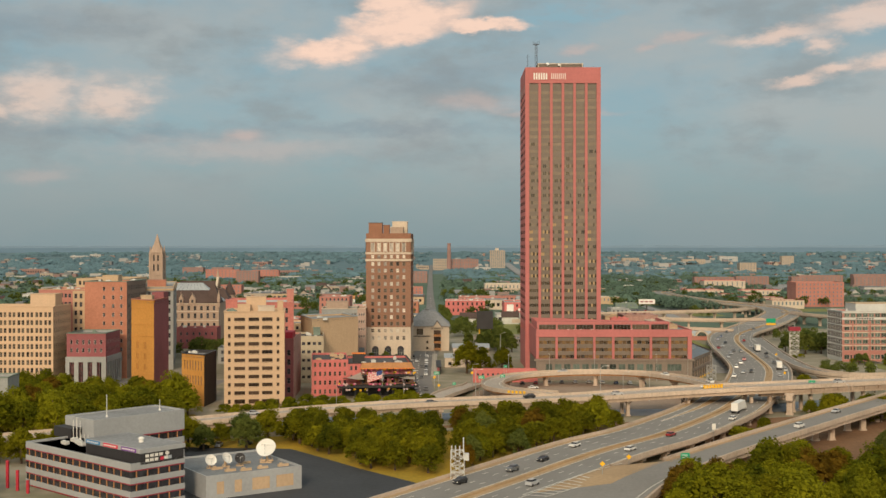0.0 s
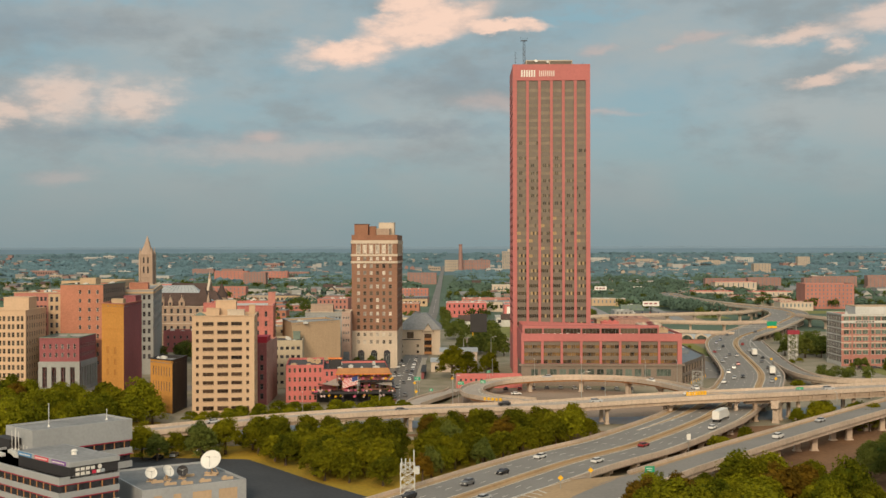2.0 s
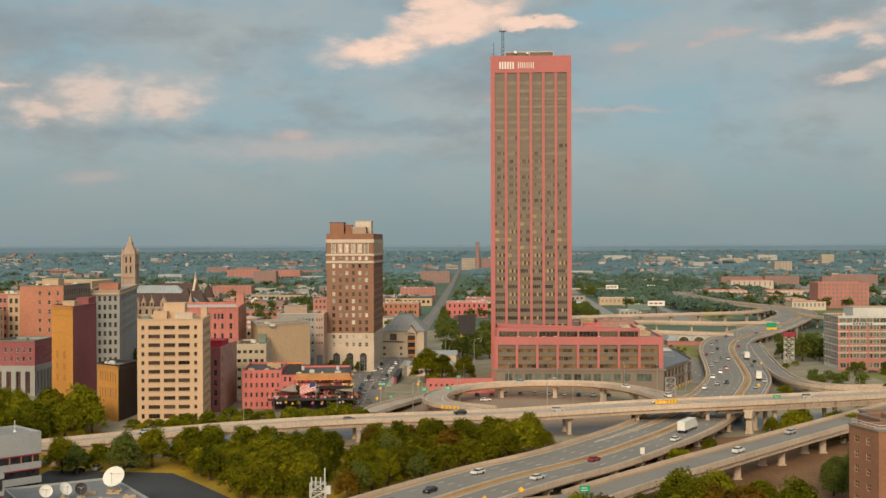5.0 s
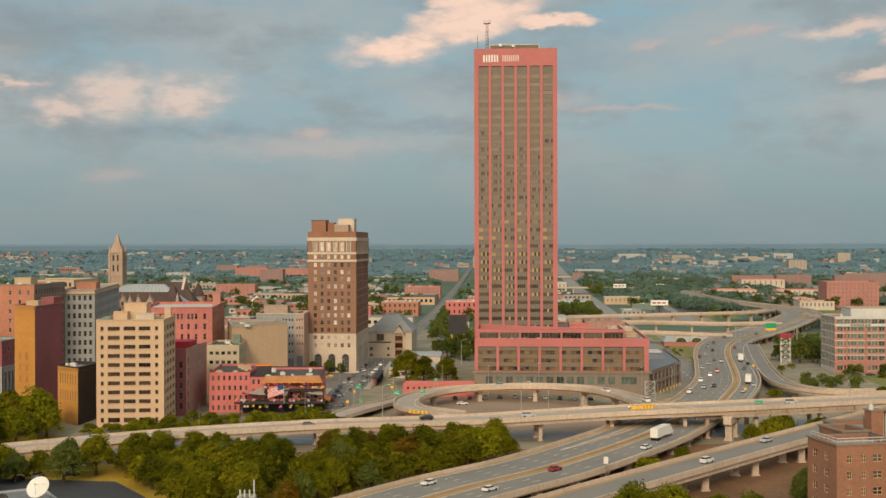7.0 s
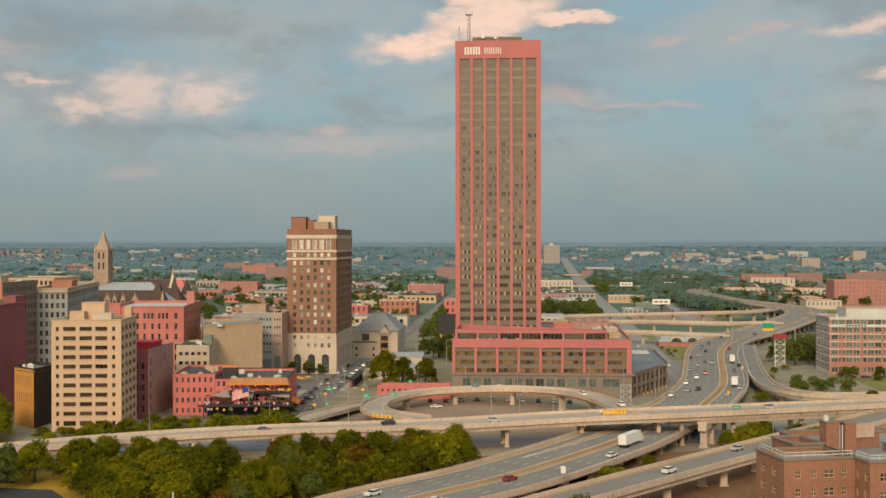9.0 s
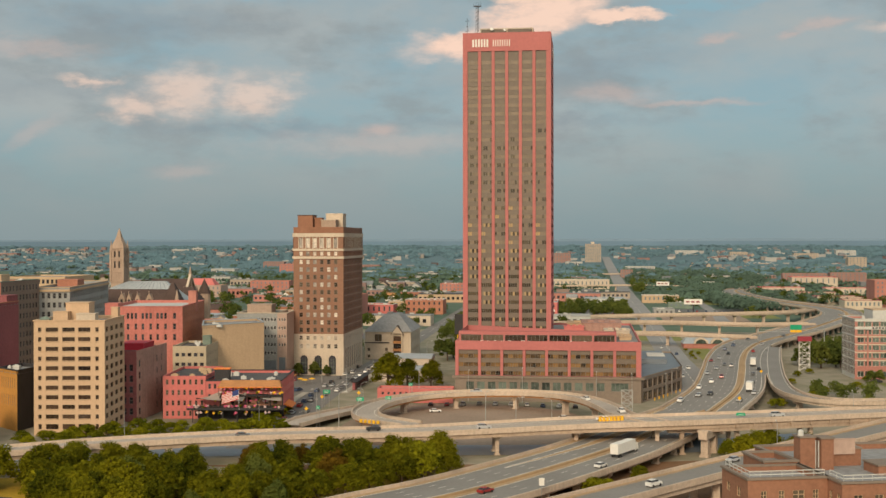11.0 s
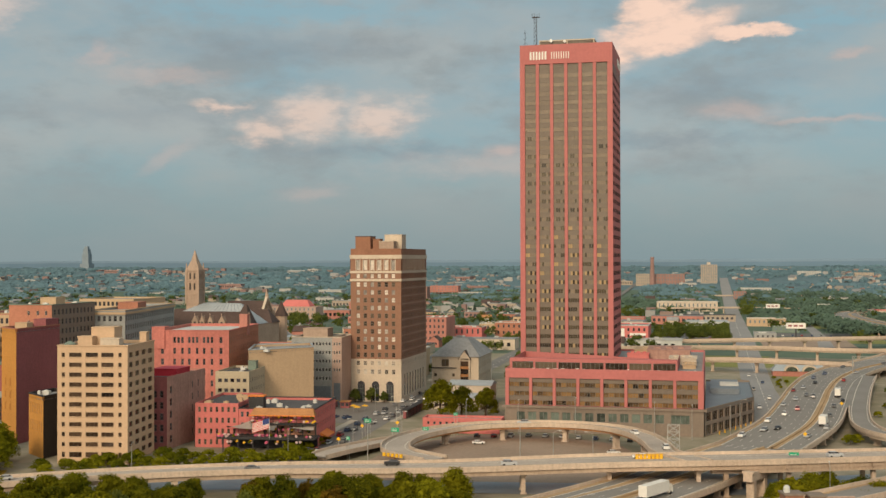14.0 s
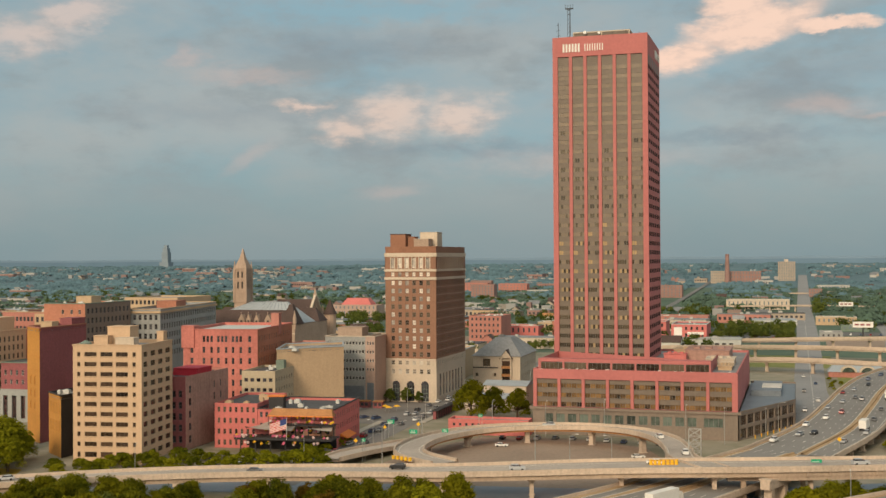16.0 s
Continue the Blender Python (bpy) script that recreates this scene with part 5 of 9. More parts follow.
# orange brick tall and low pair, their fronts askew to the side walls
def skewed(name, pts, H, label, front, side, cols, rws, gl, arch=False, coping=None):
    """A block on a four-cornered plan; pts run front left, front right, back right, back left."""
    top = thing(name, pose(*pts[0], 0), label, "building")
    q = [(x - pts[0][0], y - pts[0][1]) for x, y in pts]
    for i, (p, r) in enumerate(zip(q, q[1:] + q[:1])):
        L = math.dist(p, r)
        m = pose(*p, 0, 0, 0, math.degrees(math.atan2(r[1] - p[1], r[0] - p[0])))
        g = Geo()
        holes = facade(g, L, 0, H, cols if i == 0 else [], rws if i == 0 else [], 0.3, lambda u, w, z: (u, w, z))
        g.face([(L, 0.35, H - 1), (0, 0.35, H - 1), (0, 0.35, H), (L, 0.35, H)])
        part("wall", g, front if i == 0 else side, top, "" if i == 0 or side is front else "dark red brick side wall", m=m)
        for c0, c1, z0, z1 in holes:
            put_window(top, m @ pose(c0, 0.2, z0), c1 - c0, z1 - z0, 1, 2, 0.1, gl, gl if gl is M["orange_panel"] else M["glass_brown"])
            if arch:
                g = Geo()
                rr = (c1 - c0) / 2 + 0.25
                g.frustum([(c0 + c1 - (c0 + c1) / 2 + rr * math.cos(t), -0.12, z1 + rr * 0.7 * math.sin(t)) for t in [math.pi * k / 8 for k in range(9)]],
                          [(c0 + c1 - (c0 + c1) / 2 + rr * math.cos(t), 0.0, z1 + rr * 0.7 * math.sin(t)) for t in [math.pi * k / 8 for k in range(9)]])
                part("arch_hood", g, front, top, m=m)
        g = Geo()
        g.box(0, -0.25, H + 0.004, L, 0.45, H + 0.4)
        part("coping", g, coping or side, top, m=m)
    g = Geo()
    g.frustum([(x, y, H - 1.2) for x, y in q], [(x, y, H - 0.9) for x, y in q])
    part("roof", g, M["roof"], top)
    return top


ob = skewed("orange_tower", [(-180.1, -112.2), (-167.8, -121.8), (-169.0, -90.3), (-181.4, -86)], 42.2, "narrow orange brick tower with dark red side wall", M["orangebrick"], M["darkred"],
            [(3.4, 5.2), (8.6, 10.4)], [(12, 14.5), (16.5, 19), (21, 24)], M["orange_panel"], True, M["redbrick"])
for z in (10.2, 26.5, 31.5, 38.6):
    g = Geo()
    g.box(0, -0.18, z, 15.6, -0.01, z + 0.4)
    part("string_course", g, M["orangebrick"], ob, m=pose(0, 0, 0, 0, 0, -38))
roof_box(ob, 3, 4, 41.3, 5, 4, 2.4, M["tan"])
roof_box(ob, 6, 12, 41.3, 5.2, 9, 3.4, M["darkred"])
ol = skewed("orange_office", [(-152, -138.7), (-140.8, -147.8), (-139.7, -127.8), (-151, -124)], 21, "low orange brick office with tall slit windows", M["orangebrick"], M["dark"],
            spread(7, 1.0, 13.4, 0.55), [(8.6, 12.4), (14.6, 18.4)], M["frame"])
units(ol, 9, 8, 20.1, 4, 3)

# red office with cornice, and the long grey stone block behind it
eb = block("red_office", -222, -43, 0, 21, 37, 48, M["redbrick"], "large red brick office block with stone upper floors", sides={
    "front": dict(cols=[(9, 10.2), (13.5, 14.8), (17.6, 18.8)], rows=rows(9, 45.5, 4.3, 2.0), nx=1, ny=2, depth=0.3, frame=M["frame_white"]),
    "right": dict(cols=spread(11, 1, 36, 1.6), rows=rows(9, 46, 4.3, 2.4), nx=1, ny=2, depth=0.3, wall=M["base_stone"])}, coping=M["copper"])
roof_box(eb, 3, 20, 47.1, 8, 8, 3.4, M["tan"])
units(eb, 21, 37, 47.1, 6, 5)
eb2 = block("yellow_court_office", -246, -40, 0, 23.8, 34, 44, M["rosebrick"], "red and buff brick office block with light court", sides={
    "front": dict(cols=spread(8, 0.8, 16.5, 1.3), rows=rows(9, 42, 4.2, 2.0), nx=1, ny=2, depth=0.3),
    "right": dict(cols=[], rows=[])}, coping=M["tan"])
g = Geo()
hs = facade(g, 6, 0, 43.5, [(0.8, 2.2), (3.4, 4.8)], rows(9, 42, 4.2, 2.4), 0.3, lambda u, w, z: (u, w, z))
part("light_court", g, M["tan"], eb2, "buff brick light court", m=pose(17.2, -0.4, 0))
for a, b, c, d in hs:
    put_window(eb2, pose(17.2 + a, -0.2, c), b - a, d - c, 1, 2, split=False)
units(eb2, 23, 34, 43.1, 5, 6)
db = block("grey_stone_office", -204, -6, 12, 17, 95, 44, M["grey_stone"], "long pale grey stone office block with deep tan cornice", sides={
    "front": dict(cols=spread(6, 0.8, 16.2, 1.4), rows=rows(8, 41.5, 4.4, 2.5), nx=1, ny=2, depth=0.4),
    "right": dict(cols=spread(24, 1, 94, 2.0), rows=rows(5, 41.5, 4.4, 2.5), nx=1, ny=2, depth=0.4)}, coping=M["tan"])
g = Geo()
g.box(-0.6, -0.7, 42.2, 17.7, -0.004, 43.2)
g.box(17.004, -0.7, 42.2, 17.7, 95.5, 43.2)
part("cornice", g, M["tan"], db)
roof_box(db, 2, 40, 43.1, 10, 16, 3.2, M["redbrick"])
# low classical building: red storeys over grey columns
e2 = block("columned_bank", -221, -74, 0, 18.5, 24, 24.5, M["grey_stone"], "low building with red brick storeys over grey stone columns", sides={
    "front": dict(cols=spread(6, 0.8, 17.7, 1.1), rows=[(15.6, 17.6), (19.4, 21.6)], nx=1, ny=2, depth=0.3, frame=M["frame_white"], wall=M["darkred"]),
    "right": dict(cols=spread(8, 0.8, 23.2, 1.1), rows=[(15.6, 17.6), (19.4, 21.6)], nx=1, ny=2, depth=0.3, frame=M["frame_white"], wall=M["darkred"])}, coping=M["copper"])
for side, n in (("front", 4), ("right", 6)):
    width, sm = SIDES[side](18.5, 24)
    g = Geo()
    hs = facade(g, width + 0.7, 0, 13.6, spread(n, 0.8, width - 0.5, 2.2), [(1.5, 11)], 0.9, lambda u, w, z: (u, w, z))
    g.face([(0, 0, 13.6), (width + 0.7, 0, 13.6), (width + 0.7, 0.7, 13.6), (0, 0.7, 13.6)])
    part("colonnade", g, M["grey_stone"], e2, "grey stone colonnade", m=sm @ pose(-0.35, -0.7, 0))
    for a, b, c, d in hs:
        put_window(e2, sm @ pose(a - 0.35, 0.0, c), b - a, d - c, 2, 4, 0.12)
units(e2, 18, 24, 23.6, 5, 8, M["copper"])
# big cream block and neighbours at the edge
ab_ = block("cream_block", -287, -75, 0, 60, 26, 37, M["cream"], "broad cream stone office block with small square windows", sides={
    "front": dict(cols=[u for p in spread(14, 0.5, 59.5, 3.0)[6:] for u in ((p[0] - 0.1, p[0] + 1.2), (p[1] - 1.2, p[1] + 0.1))], rows=rows(9, 34.6, 3.75, 2.3), nx=1, ny=2, depth=0.35, glass=M["glass_brown"]),
    "right": dict(cols=spread(8, 1, 25, 1.35), rows=rows(9, 34.6, 3.75, 2.3), nx=1, ny=2, depth=0.35, glass=M["glass_brown"])}, coping=M["cream"])
roof_box(ab_, 45, 12, 36.1, 12, 10, 6.4, M["cream"])
pb_ = block("purple_low_block", -216, 128, 2, 26, 16, 13.5, M["darkred"], "low dark purple-red block before the post office", mode="joined", sides={
    "front": dict(cols=spread(6, 1, 25, 1.2), rows=[(4, 6), (8.5, 10.5)], nx=1, ny=1, depth=0.3)}, roof=M["roof_dark"])
units(pb_, 26, 16, 12.6, 4, 12)
lb_ = block("low_shop_row", -170, 30, 4, 30, 18, 9, M["grey_stone"], "low grey stone shop row with flat roof", mode="joined", sides={
    "front": dict(cols=spread(6, 1, 29, 3.2), rows=[(1.0, 3.6), (5.4, 7.4)], nx=2, ny=1, depth=0.3)})
units(lb_, 30, 18, 8.1, 5, 13)
castle = block("stone_annex", -219, -200, 4, 17, 14, 17.5, M["grey_stone"], "weathered grey stone building with copper trimmed parapet", sides={
    "front": dict(cols=spread(4, 1, 16, 1.0), rows=[(3, 6), (9, 12)], nx=1, ny=2, depth=0.4)}, coping=M["copper"])

# behind the cream office
# right wall is the same rose brick; its deeper red stands for shade
gb_ = block("pink_brick_block", -150.4, -47.2, 8, 32.7, 52, 37.6, M["pinkbrick"], "rose brick block with grouped windows and pale roof", sides={
    "front": dict(cols=[(3.2, 4.5)] + [c for k in range(3) for c in ((8.6 + 6.4 * k, 9.7 + 6.4 * k), (10.3 + 6.4 * k, 11.4 + 6.4 * k), (12.0 + 6.4 * k, 13.1 + 6.4 * k))] + [(28.6, 29.9)], rows=rows(7, 35.0, 4.6, 2.6), nx=1, ny=2, depth=0.4, skip={(3 * k + 2, j) for k in range(3) for j in range(6)}),
    "right": dict(cols=spread(14, 1, 51, 1.2), rows=rows(7, 35.0, 4.6, 2.5), nx=1, ny=2, depth=0.35, wall=M["redbrick"])}, roof=M["lightmetal"], coping=M["pinkbrick"])
roof_box(gb_, -0.6, -0.6, 30, 5.6, 6, 9.0, M["pinkbrick"], "corner_pier")
roof_box(gb_, 29.4, 30, 34, 3.6, 4, 9.0, M["rosebrick"], "chimney")
hb = block("dark_red_block", -121.6, -122.8, 2, 14, 35, 26.0, M["rosebrick"], "dark red brick block with weathered rose side wall", sides={
    "front": dict(cols=spread(5, 0.8, 13.2, 1.4), rows=rows(5, 21, 4.0, 2.4), nx=1, ny=2, depth=0.4, wall=M["darkred"]),
    "right": dict(cols=[(2.6, 4.6), (22.5, 23.6), (28.0, 29.1)], rows=rows(5, 22.4, 4.4, 2.6), nx=1, ny=2, depth=0.3, wall=M["rosewall"])}, roof=M["roof_dark"])
roof_box(hb, 3, 12, 25.1, 9.5, 12, 2.4, M["logo_red_panel"], "clad_penthouse")
ib = block("buff_office", -115, -63.5, 6, 14, 27, 22.5, M["buff"], "low buff concrete office with square windows", sides={
    "front": dict(cols=spread(5, 0.6, 13.4, 1.6), rows=rows(5, 19.6, 4.0, 1.5), nx=1, ny=1, depth=0.4, glass=M["glass"]),
    "right": dict(cols=spread(8, 0.6, 26.4, 1.1), rows=rows(5, 19.6, 4.0, 1.6), nx=1, ny=1, depth=0.3)}, roof=M["roof_dark"])
roof_box(ib, 9, 16, 21.6, 3.4, 3, 3.6, M["copper"])
units(ib, 14, 27, 21.6, 4, 9)
jb = skewed("blank_tan_block", [(-108.7, -43.8), (-87.6, -21.5), (-98, 4), (-118, -14)], 29.6, "blank tan stucco block with pale roof edge", M["tan"], M["tan"], [], [], M["frame"], coping=M["roof_blue"])
units(jb, 12, 14, 28.7, 3, 10)
kb = block("banded_office", -110, 12, 3, 19.4, 26, 31.5, M["grey_stone"], "grey office with dark window bands", sides={
    "front": dict(cols=spread(12, 0.5, 19, 1.0), rows=rows(5, 29.3, 4.0, 1.5), nx=1, ny=1, depth=0.3, frame=M["frame_white"])}, coping=M["pale_stone"])
kb2 = block("banded_office_wing", -90.6, 13.04, 3, 4.6, 24, 31.5, M["pinkstone"], "pinkish brick office wing with small windows", sides={
    "front": dict(cols=spread(3, 0.4, 4.2, 0.75), rows=rows(4, 29.3, 4.0, 1.5), nx=1, ny=1, depth=0.3, frame=M["frame_white"])}, coping=M["pale_stone"])
g = Geo()
g.box(9.0, -0.12, 0.2, 18.8, -0.01, 9.0)
part("glazed_front", g, M["bluegrey"], kb, "dark blue-grey glazed lower storeys")
g = Geo()
g.box(0.8, -0.12, 0.2, 3.9, -0.01, 10.5)
part("glazed_front", g, M["bluegrey"], kb2, "dark blue-grey glazed entrance")
roof_box(kb, 2, 12, 30.6, 12, 10, 4.2, M["sand_stone"])
for i, (x, y, w, d, h, m) in enumerate([(-150, 40, 34, 26, 22, "tan"), (-128, 80, 30, 30, 18, "pale_stone"), (-175, 110, 40, 30, 20, "rosebrick"), (-105, 130, 26, 40, 16, "tan"), (-150, 170, 36, 30, 14, "grey_stone"), (-112, 50, 22, 24, 25, "sand_stone")]):
    b = block("city_block", x, y, 4, w, d, h, M[m], "mid-rise %s office block with flat roof" % {"tan": "tan", "pale_stone": "pale stone", "rosebrick": "rose brick", "grey_stone": "grey stone", "sand_stone": "sandstone"}[m], group="office blocks behind the square", mode="joined", sides={
        "front": dict(cols=spread(int(w / 4), 1, w - 1, 1.6), rows=rows(int(h / 4) - 1, h - 1.8, 4, 1.8), nx=1, ny=1, depth=0.3)}, coping=M["lightmetal"] if i % 2 else None)
    units(b, w, d, h - 0.9, 6, 20 + i)

# bar with roof terraces
bar = block("bar_building", -100.9, -113.4, 6.5, 16, 34, 15.9, M["barred"], "pink-red painted brick bar building with four window rows", sides={
    "front": dict(cols=spread(7, 0.5, 15.6, 0.95), rows=rows(4, 14.6, 3.9, 1.9), nx=1, ny=2, depth=0.3, glass=M["glass_brown"])}, roof=M["roof_dark"])
units(bar, 16, 30, 15.0, 7, 30, M["tan"])
wing = block("bar_wing", -84.9, -111.5, 6.5, 28, 36, 14.0, M["barred"], "red brick bar wing with orange roof edge and windows", sides={
    "front": dict(cols=[(0.8, 1.8), (2.8, 3.8)], rows=rows(3, 13, 3.9, 1.9), nx=1, ny=2, depth=0.3),
    "right": dict(cols=spread(11, 1, 35, 1.1), rows=rows(3, 12.6, 4.0, 2.1), nx=1, ny=2, depth=0.3)}, roof=M["roof_dark"], coping=M["dark"])
units(wing, 26, 34, 13.1, 9, 31)
g = Geo()
g.box(0, 0, 0, 5.5, 3.5, 4.6)
g.box(-0.3, -0.3, 4.6, 5.8, 3.8, 5.0, 1)
part("stair_tower", g, [M["dark"], M["orange"]], wing, "black clad stair tower", m=pose(2, 6, 13.1))
g = Geo()
g.frustum([(5, -3.5, 12.2), (28.5, -3.5, 12.2), (28.5, 0.3, 12.2), (5, 0.3, 12.2)], [(6, -1.0, 14.4), (27.5, -1.0, 14.4), (27.5, 0.2, 14.4), (6, 0.2, 14.4)])
part("terrace_roof", g, M["rust"], wing, "rust red terrace roof with orange eave")
g = Geo()
g.box(4.7, -3.9, 11.9, 28.8, -3.4, 12.25)
part("eave", g, M["orange"], wing, "orange painted eave")
terr = thing("roof_terrace", pose(-84.9, -111.5, 0, 0, 0, 6.5), "black steel bar terrace with flower baskets and fabric shades", "terrace")
for z, y0, x0, x1 in ((4.6, -10.5, 3, 30), (8.9, -5.0, 6, 29)):
    g = Geo()
    g.box(x0 - 8 if z < 6 else x0, y0, z, x1, -0.1, z + 0.35)
    part("terrace_deck", g, M["dark"], terr, "black steel deck")
    for k in range(14):
        x = (x0 - 8 if z < 6 else x0) + (x1 - x0 + (8 if z < 6 else 0)) * k / 13
        g = Geo()
        g.box(x - 0.06, y0 + 0.05, z + 0.35, x + 0.06, y0 + 0.15, z + 1.4)
        part("rail_post", g, M["dark"], terr)
    g = Geo()
    g.box(x0 - 8 if z < 6 else x0, y0 + 0.05, z + 1.3, x1, y0 + 0.15, z + 1.42)
    g.box(x0 - 8 if z < 6 else x0, y0 + 0.05, z + 0.8, x1, y0 + 0.12, z + 0.88)
    part("railing", g, M["dark"], terr)
    for k in range(6):
        x = (x0 - 6 if z < 6 else x0) + (x1 - x0) * k / 5
        g = Geo()
        g.box(x, y0 + 0.4, 0 if z < 6 else 4.95, x + 0.35, y0 + 0.75, z)
        part("terrace_post", g, M["dark"], terr)
# black sheet added where only shade lies beneath the open deck
g = Geo()
g.box(-3, -0.6, 0, 29, -0.12, 4.5)
part("bar_front", g, M["dark"], terr, "black panel for the shade under the open deck")
g = Geo()
g.box(5, -0.5, 5.0, 28.6, -0.12, 8.8)
part("bar_front", g, M["salmon"], terr, "salmon painted bar front under the terrace roof")
for k in range(7):
    g = Geo()
    g.box(6 + 3.2 * k, -0.56, 5.6, 7.3 + 3.2 * k, -0.504, 8.0)
    part("bar_window", g, M["glass_deep"], terr)
g = Geo()
g.frustum([(28.1, 8, 3.6), (31.0, 8, 3.0), (31.0, 20, 3.0), (28.1, 20, 3.6)], [(28.1, 8, 4.6), (31.0, 8, 3.2), (31.0, 20, 3.2), (28.1, 20, 4.6)])
part("awning", g, M["orange"], terr, "orange canvas awning")
for k in range(9):
    g = Geo()
    g.box(5.4 + 2.8 * k, -4.75, 9.0, 5.55 + 2.8 * k, -4.6, 12.3)
    part("roof_post", g, M["dark"], terr)
g = Geo()
g.box(-5, -10.6, 5.0, 30, -10.45, 5.5)
part("deck_fascia", g, M["dark"], terr, "black deck fascia")
M["petal_pink"], M["petal_pale"] = mat("petal_pink", (0.65, 0.14, 0.24), 0.7, 0.2, 0.5, 3, 0.0), mat("petal_pale", (0.70, 0.52, 0.50), 0.7, 0.2, 0.5, 3, 0.0)
M["canvas"] = mat("canvas", (0.36, 0.31, 0.27), 0.9, 0.08, 0.4, 3, 0.02)
bask = []
for mm in ("petal_pink", "petal_pale", "leaf", "signyellow"):
    g = Geo()
    rnd = random.Random(len(bask))
    for k in range(16):
        a, b = rnd.uniform(0, 6.28), rnd.uniform(-0.4, 1.3)
        p = Vector((0.45 * math.cos(a) * math.cos(b), 0.45 * math.sin(a) * math.cos(b), 0.4 * math.sin(b)))
        s = 0.25
        u = p.orthogonal().normalized() * s
        v = p.cross(u).normalized() * s
        g.face([p - u - v, p + u - v, p + u + v, p - u + v])
    bask.append(g.mesh("flower_basket", [M[mm]]))
rnd = random.Random(4)
for k in range(110):
    z, y, a, b = rnd.choice(((5.9, -10.6, -5, 30), (5.9, -10.6, -5, 30), (10.2, -5.1, 6, 29), (7.2, -4, 4, 28), (11.5, -3.2, 6, 28), (3.6, -10.7, -4, 30)))
    part("flower_basket", rnd.choice((bask[0], bask[0], bask[1], bask[2], bask[3])), [], terr, m=pose(rnd.uniform(a, b), y + rnd.uniform(0, 0.8), z + rnd.uniform(-0.3, 0.3)))
for x, y, r in ((-2, -8, 12), (6, -7, -8), (20, -8, 6)):
    g = Geo()
    n = 6
    for i in range(n):
        for j in range(n):
            def q(i, j):
                u, v = i / n, j / n
                return (u * 9, v * 6, 1.4 * abs(u - 0.5) * 2 * abs(v - 0.5) * 2 * (1 if (u - 0.5) * (v - 0.5) > 0 else -0.5))
            g.face([q(i, j), q(i + 1, j), q(i + 1, j + 1), q(i, j + 1)])
    part("shade_sail", g, M["canvas"], terr, "taupe fabric shade sail", m=pose(x, y, 7.6, 6, -4, r))
g = Geo()
g.bar((0, 0, 0), (0, 0, 7.6), 0.07)
pole = solid("flagpole", g, M["white"], pose(-69.5, -121, 4.9), "white flagpole on the bar terrace", "flagpole")
g = Geo()
M["flag_red"], M["flag_blue"] = mat("flag_red", (0.60, 0.05, 0.06), 0.8, 0.1, 0.5, 3, 0), mat("flag_blue", (0.04, 0.06, 0.20), 0.8, 0.1, 0.5, 3, 0)
for s in range(13):
    for k in range(8):
        def w(i, j):
            u, v = i / 8, j / 13
            return (-u * 6.4, 0.35 * math.sin(u * 7) * u, -v * 3.6 - 2.0 * u)
        mi = 2 if (s < 7 and k < 3) else (0 if s % 2 == 0 else 1)
        g.face([w(k, s), w(k + 1, s), w(k + 1, s + 1), w(k, s + 1)], mi)
part("flag", g, [M["flag_red"], M["white"], M["flag_blue"]], pole, "striped red, white and blue flag", m=pose(-0.1, 0, 7.4))

# long red low wall and sheds beside the tower
rw = block("pink_low_building", -29.0, -61.5, 2, 31, 9, 5.9, M["barred"], "long low pink painted brick building with small square openings", sides={
    "front": dict(cols=spread(12, 1, 30, 1.0), rows=[(3.3, 4.4)], nx=1, ny=1, depth=0.3)})
sh = thing("blue_shed", pose(-43, 10, 0), "low shed with pale blue metal roofs", "shed")
for x, y, w, d, h in ((4.5, 17, 20, 15, 9.2), (0, 0, 23, 14, 5.2)):
    g = Geo()
    g.box(x, y, 0, x + w, y + d, h)
    part("wall", g, M["pale_stone"], sh)
    g = Geo()
    g.frustum([(x - 0.5, y - 0.5, h), (x + w + 0.5, y - 0.5, h), (x + w + 0.5, y + d + 0.5, h), (x - 0.5, y + d + 0.5, h)], [(x - 0.5, y + d / 2, h + 1.8), (x + w + 0.5, y + d / 2, h + 1.8), (x + w + 0.5, y + d / 2 + 0.1, h + 1.8), (x - 0.5, y + d / 2 + 0.1, h + 1.8)])
    part("roof", g, M["roof_blue"], sh, "pale blue metal roof")
    for k in range(3):
        g = Geo()
        g.box(x + 2 + k * 4.5, y - 0.06, 1.2, x + 3.6 + k * 4.5, y - 0.01, 3.0)
        part("window", g, M["glass"], sh)
g = Geo()
g.box(0, 0, 0, 34, 1.2, 3.4)
g.box(-0.5, -1.0, 3.4, 34.5, 1.6, 3.8, 1)
for k in range(12):
    g.box(0.6 + 2.8 * k, -0.7, 0, 0.9 + 2.8 * k, -0.4, 3.4, 1)
solid("station_shelter", g, [M["darkred"], M["dark"]], pose(-45.6, -24, 0.06, 0, 0, 91), "dark red tram shelter along the street", "shelter")

# stadium-side building with gable and balconies
nb = block("gabled_hall", -66.2, 110.5, 1, 25.6, 42, 15.4, M["pale_stone"], "cream stone sports hall front with grey hipped roof and balcony bay", sides={
    "front": dict(cols=[(1.2, 2.8), (5.2, 9.4), (11.2, 12.6)], rows=[(1.0, 2.6), (4.6, 6.4), (10.0, 14.0)], nx=2, ny=1, depth=1.1, skip={(0, 2), (2, 2), (1, 1), (1, 0)}, glass=M["glass_brown"]),
    "right": dict(cols=spread(8, 1, 41, 1.4), rows=[(4, 6), (9, 12)], nx=1, ny=2, depth=0.4)})
g = Geo()
g.box(0, -0.5, 9.1, 13.6, -0.01, 9.6)
part("ledge", g, M["dark"], nb, "dark projecting ledge")
